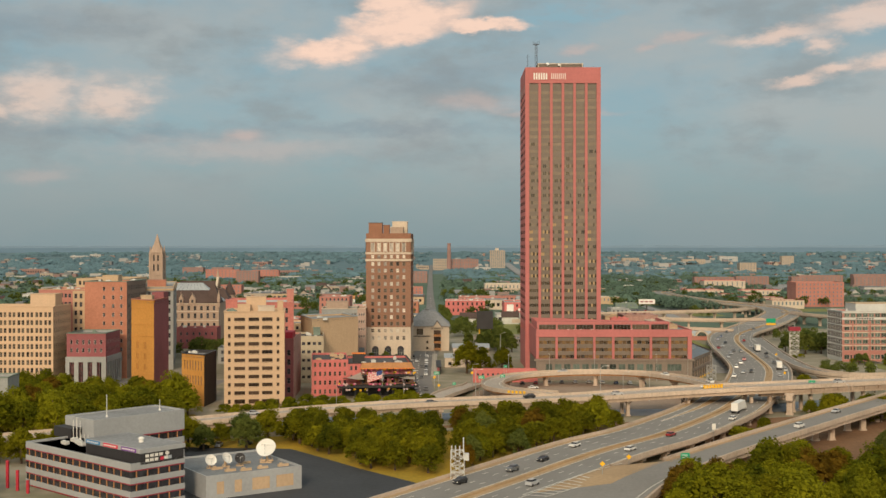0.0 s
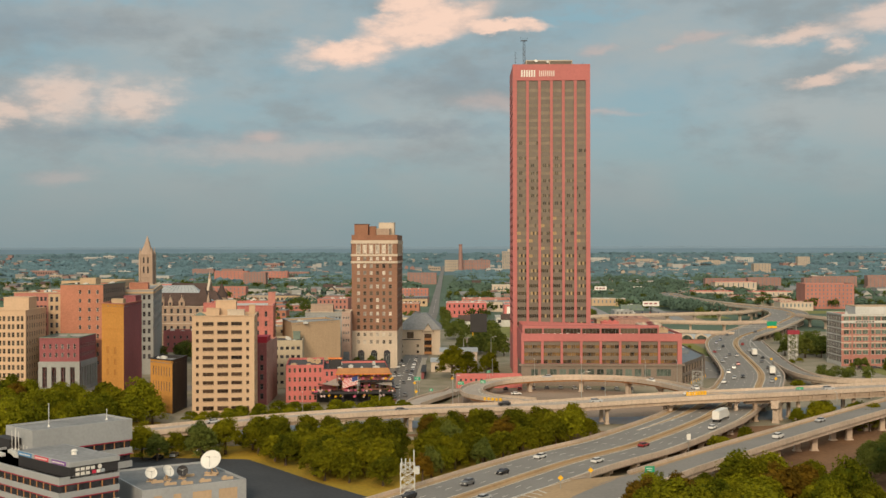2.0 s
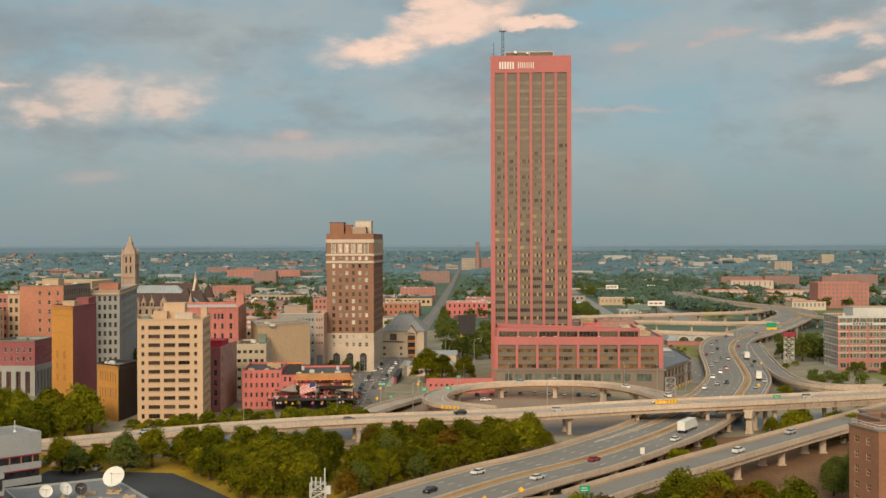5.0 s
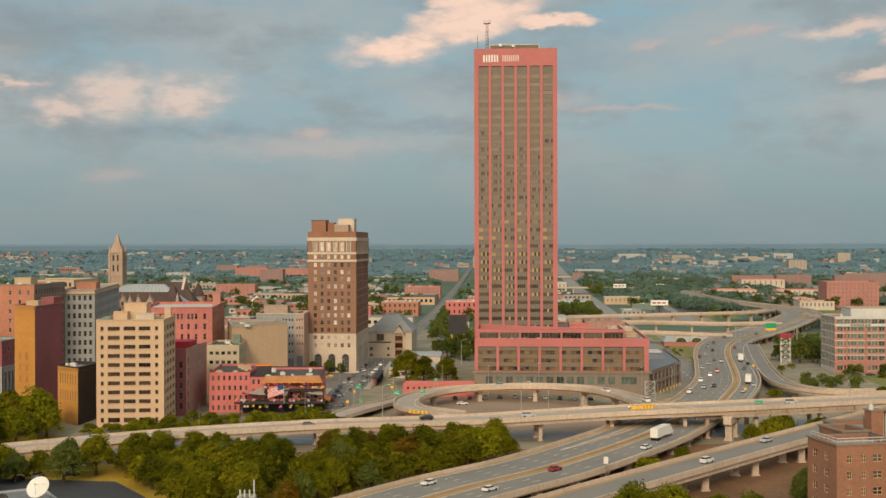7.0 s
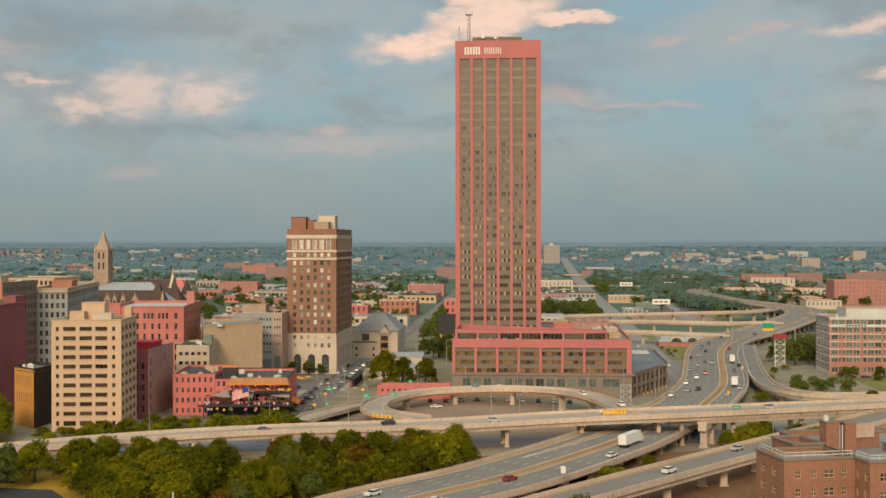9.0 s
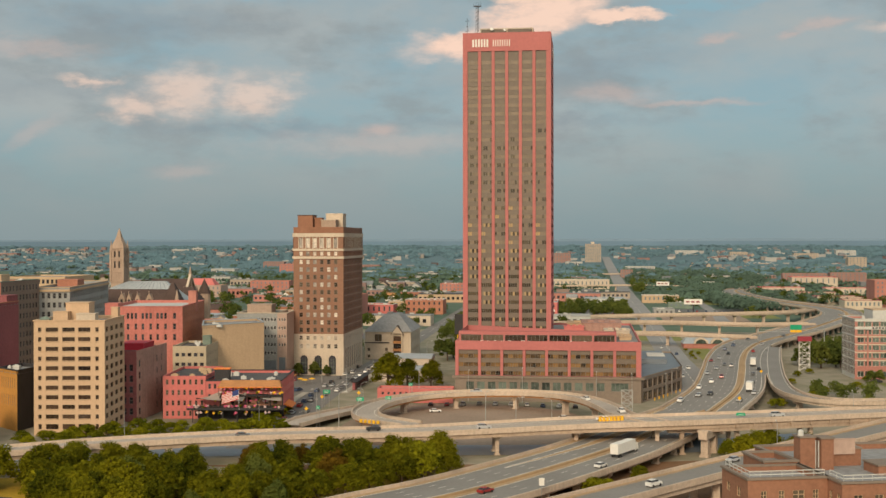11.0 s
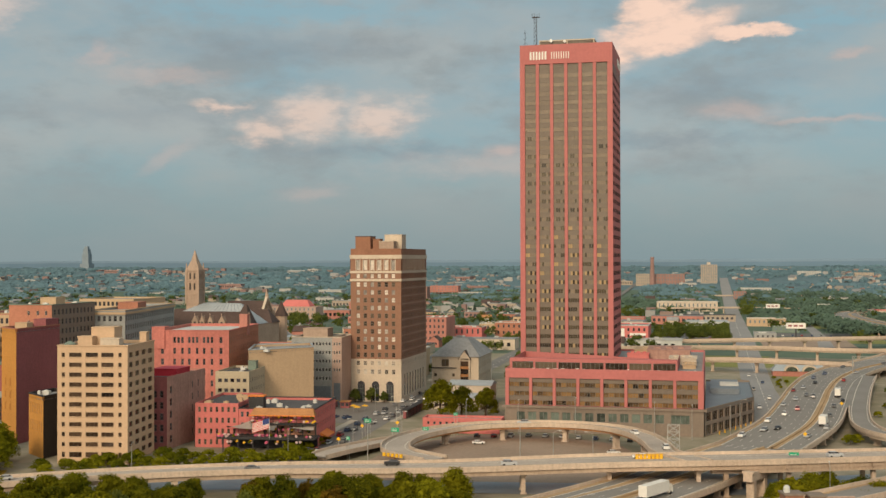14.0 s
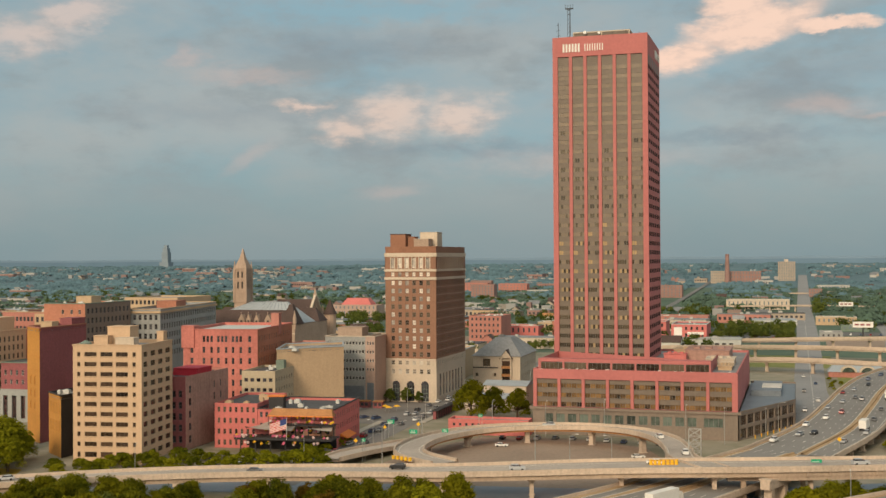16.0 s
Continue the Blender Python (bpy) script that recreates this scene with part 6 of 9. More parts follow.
g = Geo()
g.frustum([(-0.9, -0.9, 15.42), (26.5, -0.9, 15.42), (26.5, 42.9, 15.42), (-0.9, 42.9, 15.42)], [(9, 15, 24.5), (17, 15, 24.5), (17, 28, 24.5), (9, 28, 24.5)])
g.box(10, 17, 24.5, 13, 20, 25.6)
part("hipped_roof", g, M["roof"], nb, "grey sheet metal hipped roof")
g = Geo()
for x in (15.2, 20.4):
    g.box(x, -1.6, 0, x + 0.8, 3, 14.6)
g.face([(15.2, -1.6, 14.6), (21.2, -1.6, 14.6), (18.2, -1.6, 18.7)])
g.face([(14.8, -1.9, 14.3), (18.2, -1.9, 19.0), (18.2, 10, 19.0), (14.8, 6, 14.3)], 1)
g.face([(21.6, -1.9, 14.3), (21.6, 6, 14.3), (18.2, 10, 19.0), (18.2, -1.9, 19.0)], 1)
g.box(14.7, -2.0, 14.0, 15.2, 3, 14.4, 1)
g.box(21.2, -2.0, 14.0, 21.7, 3, 14.4, 1)
part("gable_bay", g, [M["pale_stone"], M["roof_brown"]], nb, "cream stone gable bay with dark rafters")
for z in (1.0, 5.2, 9.4):
    g = Geo()
    g.box(16.0, -0.4, z, 20.4, -0.3, z + 3.6)
    part("bay_window", g, M["glass_deep"], nb)
    g = Geo()
    g.box(15.9, -2.2, z - 0.3, 20.5, -1.2, z)
    g.box(15.9, -2.2, z, 20.5, -2.1, z + 1.1)
    part("balcony", g, M["rust"], nb, "brown timber balcony")
board = thing("scoreboard", pose(-22, 165, 0), "tall dark scoreboard on posts behind the trees", "scoreboard")
g = Geo()
g.box(0, 0, 10, 11, 1.5, 22)
part("panel", g, M["dark"], board)
for x in (1.5, 9.0):
    g = Geo()
    g.box(x, 0.4, 0, x + 0.6, 1.0, 10)
    part("post", g, M["signyellow"], board)
# low dark red kiosks along the square
for x, w in ((-103, 9), (-92.5, 6), (-84, 4)):
    kiosk = thing("kiosk", pose(x, 5, 0.03, 0, 0, 3), "low dark red kiosk with flat roof on the square", "kiosk", "kiosks on the square")
    g = Geo()
    g.box(0, 0, 0, w, 4, 2.8)
    part("wall", g, M["darkred"], kiosk)
    g = Geo()
    g.box(-0.4, -0.6, 2.8, w + 0.4, 4.3, 3.05)
    part("roof", g, M["rust"], kiosk)
    for k in range(int(w / 2)):
        g = Geo()
        g.box(0.4 + 2 * k, -0.05, 0.9, 1.8 + 2 * k, -0.01, 2.3)
        part("window", g, M["glass"], kiosk)
for x, y in ((-72, -8), (-75, -4), (-70, -3)):
    um = thing("parasol", pose(x, y, 0.05), "yellow cafe parasol on the square", "parasol", "yellow parasols")
    g = Geo()
    g.cyl(0, 0, 0, 2.4, 0.05, 0.05, 6)
    part("pole", g, M["steel"], um)
    g = Geo()
    g.cyl(0, 0, 2.2, 2.9, 1.7, 0.1, 8)
    part("canopy", g, M["signyellow"], um)


# ---- studio building with roof signs ----
studio = thing("studio_building", pose(-157, -306, 0, 0, 0, -41.8), "grey panelled studio building with dark ribbon windows and roof signs", "building")


def banded(x0, y0, x1, y1, z0, top, first, n, faces=("front", "right", "left")):
    """Storeys of grey panel bands and recessed dark ribbon windows."""
    g = Geo()
    g.box(x0 + 0.2, y0 + 0.2, z0, x1 - 0.2, y1 - 0.2, top - 0.65)
    part("core", g, M["glass"], studio, "dark ribbon glazing")
    z = top
    for k in range(n):
        h = first if k == 0 else 1.4
        g = Geo()
        g.box(x0, y0, z - h, x1, y1, z - (0.6 if k == 0 else 0))
        part("panel_band", g, M["cladding"], studio, "grey metal panel band")
        if k == 0:
            g = Geo()
            for a in ((x0, y0, x1, y0 + 0.5), (x0, y1 - 0.5, x1, y1), (x0, y0 + 0.5, x0 + 0.5, y1 - 0.5), (x1 - 0.5, y0 + 0.5, x1, y1 - 0.5)):
                g.box(a[0], a[1], z - 0.59, a[2], a[3], z)
            part("parapet", g, M["cladding"], studio)
        z -= h
        g = Geo()
        g.box(x0 + 0.04, y0 + 0.04, z - 0.3, x1 - 0.04, y1 - 0.04, z - 0.004)
        part("window_head", g, M["redtrim"], studio, "dark red window head")
        for i in range(int((x1 - x0) / 3.2)):
            g = Geo()
            g.box(0, 0, 0, 0.3, 0.12, 1.85)
            part("mullion", g, M["rust"], studio, m=pose(x0 + 1.6 + i * 3.2, y0 + 0.08, z - 1.9))
        for i in range(int((y1 - y0) / 3.2)):
            g = Geo()
            g.box(0, 0, 0, 0.12, 0.3, 1.85)
            part("mullion", g, M["rust"], studio, m=pose(x1 - 0.2, y0 + 1.6 + i * 3.2, z - 1.9))
        z -= 1.9


banded(0, 0, 51, 16, 0, 12, 1.7, 4)
g = Geo()
g.box(0.5, 0.5, 11.1, 50.5, 15.5, 11.4)
part("roof", g, M["roof"], studio)
g = Geo()
g.box(26, 2.8, 11.4, 51, 15.6, 14.2, 0)
g.box(25.7, 2.5, 14.2, 51.3, 15.9, 15.3, 1)
part("sign_storey", g, [M["dark"], M["cladding"]], studio, "black band storey with grey fascia")
g = Geo()
g.box(26.2, 3.0, 15.3, 50.8, 15.4, 15.36)
part("sign_storey_roof", g, M["roof"], studio)
M["logo_blue"] = mat("logo_blue", (0.03, 0.20, 0.45), 0.5, 0.05, 0.5, 3, 0)
M["logo_red"] = mat("logo_red", (0.60, 0.04, 0.08), 0.5, 0.05, 0.5, 3, 0)
M["logo_purple"] = mat("logo_purple", (0.18, 0.05, 0.30), 0.5, 0.05, 0.5, 3, 0)
for i, m in enumerate(("logo_blue", "logo_red", "logo_purple")):
    g = Geo()
    g.box(0, -0.05, 0, 6.6, 0, 0.95)
    b = part("logo_panel", g, M[m], studio, "coloured logo panel", m=pose(26.6 + i * 8.2, 2.5, 14.28))
    g = Geo()
    for k in range(6):
        g.box(0.5 + k * 0.95, -0.1, 0.3, 1.15 + k * 0.95, -0.06, 0.65)
    part("logo_bar", g, M["white"], b)
for k, z in enumerate((13.05, 11.95)):
    g = Geo()
    for i in range(4 if k == 0 else 3):
        g.box(51.02, 4.2 + i * 1.35, z, 51.12, 5.2 + i * 1.35, z + 0.75)
    part("sign_bar", g, M["white"], studio, "white sign shapes")
g = Geo()
g.cyl(0, 0, 0, 0.1, 0.55, 0.55, 14)
part("sign_disc", g, M["white"], studio, m=pose(51.02, 10.6, 13.45, 0, 90, 0))
for i, m in enumerate(("logo_red", "white", "roof_blue")):
    g = Geo()
    g.box(51.02, 8.6 + i * 1.15, 11.95, 51.1, 9.6 + i * 1.15, 12.75)
    part("sign_block", g, M[m], studio)
# upper wing behind: blank panels over ribbon windows
g = Geo()
g.box(-6.5, 16.1, 0, 7.5, 46.2, 10.9)
part("wing_core", g, M["glass"], studio, "dark ribbon glazing")
g = Geo()
g.box(-7, 16.05, 10.9, 8, 46.6, 16.3)
for a in ((-7, 16.05, 8, 16.5), (-7, 46.15, 8, 46.6), (-7, 16.5, -6.55, 46.15), (7.55, 16.5, 8, 46.15)):
    g.box(a[0], a[1], 16.304, a[2], a[3], 16.8)
part("upper_wing", g, M["cladding"], studio, "blank grey panelled upper wing")
g = Geo()
g.box(-6.5, 16.6, 16.304, 7.5, 46.1, 16.36)
part("wing_roof", g, M["roof"], studio)
for z0, z1 in ((7.0, 8.7), (3.0, 4.8), (0, 1.0)):
    g = Geo()
    g.box(-7, 16.05, z0, 8, 46.6, z1)
    part("panel_band", g, M["cladding"], studio, "grey metal panel band")
for z in (10.55, 6.65):
    g = Geo()
    g.box(-6.96, 16.07, z, 7.96, 46.56, z + 0.3)
    part("window_head", g, M["redtrim"], studio, "dark red window head")
for k in range(9):
    g = Geo()
    g.box(0, 0, 0, 0.12, 0.3, 1.8)
    part("mullion", g, M["rust"], studio, m=pose(7.6, 18.5 + 3.2 * k, 8.72))
for k in range(8):
    g = Geo()
    g.box(-0.06, -0.06, 0, 0.06, 0.06, 1.2)
    part("rail_post", g, M["white"], studio, m=pose(-6.8 + 1.9 * k, 15.2, 11.4))
g = Geo()
g.box(-7, 12.5, 11.4, 2, 15.9, 14.2)
part("roof_plant", g, M["dark"], studio, "dark louvred roof plant")
for x, y, z, h in ((2.5, 13, 11.4, 5.2), (3.4, 13.6, 11.4, 6.0), (4.3, 13, 11.4, 5.6), (5.4, 13.4, 11.4, 5.2), (2, 24, 16.36, 6.5), (2, 42, 16.36, 3.2)):
    g = Geo()
    g.cyl(0, 0, 0, 0.5, 0.4, 0.25, 8)
    g.bar((0, 0, 0.4), (0, 0, h), 0.09)
    part("aerial", g, M["white"], studio, m=pose(x, y, z))
for x, y in ((8, 6), (10, 9), (13, 8), (6, 10), (15, 12)):
    g = Geo()
    g.box(0, 0, 0, 2.4, 1.2, 0.9)
    g.cyl(0.7, 0.6, 0.9, 1.1, 0.45, None, 8)
    part("air_unit", g, M["lightmetal"], studio, m=pose(x, y, 11.4))
g = Geo()
g.cyl(0, 0, 0, 0.9, 0.7, 0.6, 10)
g.cyl(0, 0, 0.9, 1.3, 0.9, 0.5, 10)
part("roof_ventilator", g, M["white"], studio, m=pose(42, 9, 15.36))
for i in range(3):
    g = Geo()
    g.box(-0.35, -0.35, 0, 0.35, 0.35, 7.5 - 2 * i)
    solid("red_pylon", g, M["logo_red_panel"], pose(-160.5 + 4.0 * i, -310 - 3.5 * i, 0), "red painted steel entrance pylon", "pylon", "entrance pylons")

# ---- low dish building ----
dishb = block("dish_building", -103.5, -325.5, 34, 27.5, 30, 6.2, M["cladding"], "low grey block with satellite dishes on its roof", sides={
    "front": dict(cols=[(3, 5), (8, 10), (13, 18), (20, 25)], rows=[(1.2, 4.4)], nx=1, ny=1, depth=0.08, glass=M["tan"], frame=M["tan"])}, roof=M["far_roof"], parapet=0.5)


def dish(x, y, z, r, az, el, m, label):
    """A satellite dish: bowl, feed, tripod mount."""
    d = thing("satellite_dish", pose(x, y, z, 0, 0, az), label, "satellite dish", "roof dishes")
    g = Geo()
    n, k = 20, 5
    for i in range(k):
        for j in range(n):
            def q(i, j):
                rr = r * i / k
                t = 2 * math.pi * j / n
                return (rr * math.cos(t), rr * math.sin(t), 0.28 * rr * rr / r)
            g.face([q(i, j), q(i + 1, j), q(i + 1, j + 1), q(i, j + 1)])
            a, b = q(i, j), q(i + 1, j)
            c, e = q(i + 1, j + 1), q(i, j + 1)
            g.face([(p[0], p[1], p[2] - 0.08) for p in (e, c, b, a)])
    tilt = pose(0, 0, 0.7 + r * 0.95, 90 - el, 0, 0)
    part("bowl", g, m, d, m=tilt)
    g = Geo()
    for t in (0.5, 2.6, 4.7):
        g.bar((r * 0.8 * math.cos(t), r * 0.8 * math.sin(t), 0.2), (0, 0, r * 0.8), 0.05)
    g.cyl(0, 0, r * 0.72, r * 0.9, 0.16, None, 8)
    part("feed", g, M["steel"], d, m=tilt)
    g = Geo()
    g.box(-r * 0.7, -0.2, 0, r * 0.7, 0.2, 0.3)
    g.box(-0.2, -r * 0.7, 0, 0.2, r * 0.7, 0.3)
    g.cyl(0, 0.4, 0.3, 0.7 + r * 0.9, 0.28, None, 8)
    g.bar((-r * 0.6, 0.5, 0.3), (0, 0.3, r * 0.9), 0.1)
    g.bar((r * 0.6, 0.5, 0.3), (0, 0.3, r * 0.9), 0.1)
    part("mount", g, M["tan"], d, "tan steel mount")
    return d


dish(-91.4, -302.5, 6.1, 2.75, -8, 38, M["white"], "large white satellite dish on a roof mount")
dish(-105.0, -312.0, 5.7, 1.55, 28, 28, M["white"], "white satellite dish on a roof mount")
dish(-101.2, -309.8, 5.7, 1.65, 58, 34, M["white"], "white satellite dish turned sideways on roof")
dish(-97.8, -308.2, 5.7, 1.45, 20, 22, M["dark"], "black satellite dish on a roof mount")
g = Geo()
g.box(-1.6, -1.6, 0, 1.6, 1.6, 0.4)
part("dish_plinth", g, M["tan"], dishb, m=dishb.matrix_basis.inverted() @ pose(-91.4, -302.5, 5.7))
for x, y in ((-96, -316), (-92, -313), (-87, -309.5), (-100, -317), (-98, -306), (-104, -314.5)):
    g = Geo()
    g.box(0, 0, 0, 3.0, 0.8, 0.6)
    g.box(0.3, 0.1, 0.6, 1.2, 0.6, 1.0)
    part("roof_curb", g, M["tan"], dishb, m=dishb.matrix_basis.inverted() @ pose(x, y, 5.7, 0, 0, 34))

# ---- brick apartment house ----
apt = thing("brick_apartments", pose(81, -344.5, 0, 0, 0, 15), "red-brown brick apartment house with flat railed roof", "apartment house")
aw = dict(rows=rows(8, 26.2, 3.15, 1.5), nx=2, ny=2, depth=0.25, frame=M["tan"], glass=M["glass_brown"])
block("brick_apartments", 0, 0, 0, 13.5, 11, 28, M["aptbrick"], "", root=apt, coping=M["base_stone"], sides={
    "front": dict(cols=[(2.2, 3.2), (5.2, 6.2), (7.6, 9.6), (11, 12)], **aw), "left": dict(cols=[(2, 3.6), (6.4, 8.0)], **aw)})
block("brick_apartments", 13.5, -5, 0, 30, 34, 28, M["aptbrick"], "", root=apt, coping=M["base_stone"], sides={
    "front": dict(cols=spread(8, 1, 29, 1.5), **aw), "left": dict(cols=[(29.6, 30.6), (32.2, 33.4)], **aw)})
block("brick_apartments", 7.5, 11, 0, 6, 9, 28.6, M["aptbrick"], "", root=apt, coping=M["base_stone"])
for x, y, w, d, h in ((14.0, 11, 2.7, 2.6, 5.5), (17.6, 10.5, 2.2, 2.6, 5.3), (17.4, 13.6, 9, 6, 2.9), (25, 5, 6, 5, 1.5)):
    g = Geo()
    g.box(0, 0, 0, w, d, h)
    g.box(-0.2, -0.2, h, w + 0.2, d + 0.2, h + 0.25, 1)
    part("penthouse", g, [M["aptbrick"], M["base_stone"]], apt, m=pose(x, y, 27.1))
for k, (p, q) in enumerate((((0.5, 0.5), (13.2, 0.5)), ((0.5, 0.5), (0.5, 10.6)), ((13.9, -4.6), (43, -4.6)), ((13.9, -4.6), (13.9, 0)))):
    g = Geo()
    for z in (28.75, 29.3):
        g.bar((*p, z), (*q, z), 0.085)
    n = max(2, int(math.dist(p, q) / 1.6))
    for i in range(n + 1):
        x, y = p[0] + (q[0] - p[0]) * i / n, p[1] + (q[1] - p[1]) * i / n
        g.bar((x, y, 28), (x, y, 29.3), 0.05)
    part("roof_railing", g, M["lightmetal"], apt, "pale steel roof railing")
g = Geo()
g.cyl(0, 0, 0, 0.8, 0.5, 0.5, 10)
g.cyl(0, 0, 0.8, 1.1, 0.5, 0.2, 10)
part("roof_ventilator", g, M["lightmetal"], apt, m=pose(14.6, 12.2, 32.8))
g = Geo()
g.box(0, 0, 0, 5.2, 0.2, 2.6)
g.box(-0.1, -0.06, 2.6, 5.3, 0.26, 2.75)
part("pink_panel", g, M["pinkstone"], apt, "pale pink rendered panel", m=pose(19.9, 13.2, 29.2))
g = Geo()
for x in (0, 0.7):
    g.cyl(x, 0, 0, 4.6, 0.22, 0.22, 8)
part("flue", g, M["lightmetal"], apt, "pale metal flues", m=pose(16.95, 11.6, 27.4))

# ---- brick and glass office by the expressway ----
M["officebrick"] = mat("officebrick", (0.42, 0.185, 0.15), 0.85, 0.1, 0.06, 1.2, 0.1)
office = block("brick_glass_office", 182.8, 42.2, 2, 62, 24, 28.5, M["officebrick"], "seven-storey red brick and glass office beside the expressway", sides={
    "front": dict(cols=spread(17, 1, 61, 3.0), rows=[(1.2, 3.9), *rows(6, 27.5, 3.75, 2.4)], nx=2, ny=1, depth=0.3, frame=M["frame_white"], glass=M["glass_green"]),
    "left": dict(cols=spread(9, 0.2, 23.8, 2.3), rows=rows(7, 27.9, 3.75, 3.2), nx=2, ny=2, depth=0.2, glass=M["glass"], wall=M["lightmetal"])}, coping=M["lightmetal"])
for z, z1 in ((23.8, 25.06), (27.55, 28.45)):
    g = Geo()
    g.box(-0.05, -0.14, z, 62.05, -0.01, z1)
    part("pale_band", g, M["lightmetal"], office, "pale metal band")
for k in range(1, 6):
    z = 27.5 - 3.75 * k
    g = Geo()
    g.box(-0.05, -0.10, z + 0.08, 62.05, -0.01, z + 0.62)
    part("string_course", g, M["pale_stone"], office)
for x in spread(6, 1, 61, 0.9):
    g = Geo()
    g.box(x[0], -0.12, 0, x[1], -0.01, 23.2)
    part("brick_pier", g, M["officebrick"], office)
for k in range(7):
    g = Geo()
    g.box(8 + k * 1.5, -0.2, 24.1, 9.0 + k * 1.5, -0.15, 24.8)
    part("sign_bar", g, M["dark"], office, "dark sign bar")
roof_box(office, 10, 6, 27.6, 50, 16, 5.0, M["lightmetal"], lid=M["tan"])
units(office, 60, 24, 27.6, 6, 44)


# ---- old post office with its spire ----
post = thing("old_post_office", pose(-274, 176, 0), "Gothic sandstone post office with tall spired tower and brown roofs", "public building")
g = Geo()
hs = facade(g, 76, 0, 27, spread(17, 1, 75, 1.8), [(4, 7.5), (10, 13.5), (16.5, 20), (22, 25)], 0.5, lambda u, w, z: (u, w, z))
part("wall", g, M["sand_stone"], post)
for a, b, c, d in hs:
    put_window(post, pose(a, 0.35, c), b - a, d - c, 1, 2, 0.12, split=False)
for pts in (((76, 0), (76, 52)), ((76, 52), (0, 52)), ((0, 52), (0, 0))):
    g = Geo()
    g.face([(*pts[0], 0), (*pts[1], 0), (*pts[1], 27), (*pts[0], 27)])
    part("wall", g, M["sand_stone"], post)
g = Geo()
g.frustum([(-0.6, -0.6, 27), (76.6, -0.6, 27), (76.6, 14, 27), (-0.6, 14, 27)], [(5, 6, 35.5), (71, 6, 35.5), (71, 7.5, 35.5), (5, 7.5, 35.5)])
g.frustum([(-0.6, 38, 27), (76.6, 38, 27), (76.6, 52.6, 27), (-0.6, 52.6, 27)], [(5, 45, 35.5), (71, 45, 35.5), (71, 46, 35.5), (5, 46, 35.5)])
part("roof", g, M["roof_brown"], post)
g = Geo()
g.frustum([(2, 14.1, 27), (74, 14.1, 27), (74, 37.9, 27), (2, 37.9, 27)], [(34, 25, 40), (60, 25, 40), (60, 26, 40), (34, 26, 40)])
part("court_roof", g, M["roof_blue"], post, "pale glazed court roof")
for x in (6, 11, 16, 38, 43.5, 49, 56):
    g = Geo()
    w_ = 4.2 if x in (38, 56) else 2.8
    g.box(x, -0.7, 26, x + w_, 3, 29.4)
    g.frustum([(x - 0.2, -0.9, 29.4), (x + w_ + 0.2, -0.9, 29.4), (x + w_ + 0.2, 4, 29.4), (x - 0.2, 4, 29.4)], [(x + w_ / 2 - 0.1, -0.9, 33.0), (x + w_ / 2 + 0.1, -0.9, 33.0), (x + w_ / 2 + 0.1, 4, 33.0), (x + w_ / 2 - 0.1, 4, 33.0)])
    g.box(x + w_ / 2 - 0.15, -0.95, 33.0, x + w_ / 2 + 0.15, -0.6, 34.6)
    d = part("dormer", g, M["sand_stone"], post, "gabled sandstone dormer")
    g = Geo()
    g.box(x + w_ / 2 - 0.7, -0.76, 27.2, x + w_ / 2 + 0.7, -0.71, 29.6)
    part("dormer_window", g, M["dark"], d)
g = Geo()
for z in (8.6, 14.9, 21.0, 26.2):
    g.box(-0.3, -0.35, z, 76.3, -0.01, z + 0.55)
part("string_course", g, M["pale_stone"], post, "pale stone string courses", kind="stuff")
# steep corner roofs at both ends of the front wing
for x in (-1.0, 66.0):
    g = Geo()
    g.frustum([(x, -1.0, 27.2), (x + 11, -1.0, 27.2), (x + 11, 12, 27.2), (x, 12, 27.2)], [(x + 4.5, 4.5, 39.5), (x + 6.5, 4.5, 39.5), (x + 6.5, 6.5, 39.5), (x + 4.5, 6.5, 39.5)])
    g.bar((x + 5.5, 5.5, 39.5), (x + 5.5, 5.5, 42), 0.12)
    part("corner_roof", g, M["roof_brown"], post, "steep brown slate corner roof")
# east pavilion: ridge along the street, stone gable end with pinnacles
g = Geo()
g.box(36, 50, 0, 63, 76, 27)
g.face([(63, 50, 27), (63, 76, 27), (63, 63, 42.5)])
g.face([(36, 76, 27), (36, 50, 27), (36, 63, 40)])
part("pavilion_wall", g, M["sand_stone"], post)
g = Geo()
g.face([(35.6, 49.5, 26.6), (62.6, 49.5, 26.6), (62.6, 63, 40.4), (35.6, 63, 40.4)])
g.face([(62.6, 76.5, 26.6), (35.6, 76.5, 26.6), (35.6, 63, 40.4), (62.6, 63, 40.4)])
part("pavilion_roof", g, M["roof_brown"], post, "steep brown slate pavilion roof")
g = Geo()
for y0, y1 in ((49.2, 63), (76.8, 63)):
    g.frustum([(62.4, y0, 26.2), (64.0, y0, 26.2), (64.0, y1, 43.0), (62.4, y1, 43.0)], [(62.4, y0, 27.6), (64.0, y0, 27.6), (64.0, y1, 44.4), (62.4, y1, 44.4)])
part("gable_coping", g, M["pale_stone"], post, "pale raking gable coping")
for k in range(4):
    for z in (6, 13, 20):
        put_window(post, pose(63.12, 53 + 6 * k, z, 0, 0, 90), 1.8, 4.2, 1, 2, 0.12, split=False)
        put_window(post, pose(39 + 6 * k, 49.88, z), 1.8, 4.2, 1, 2, 0.12, split=False)
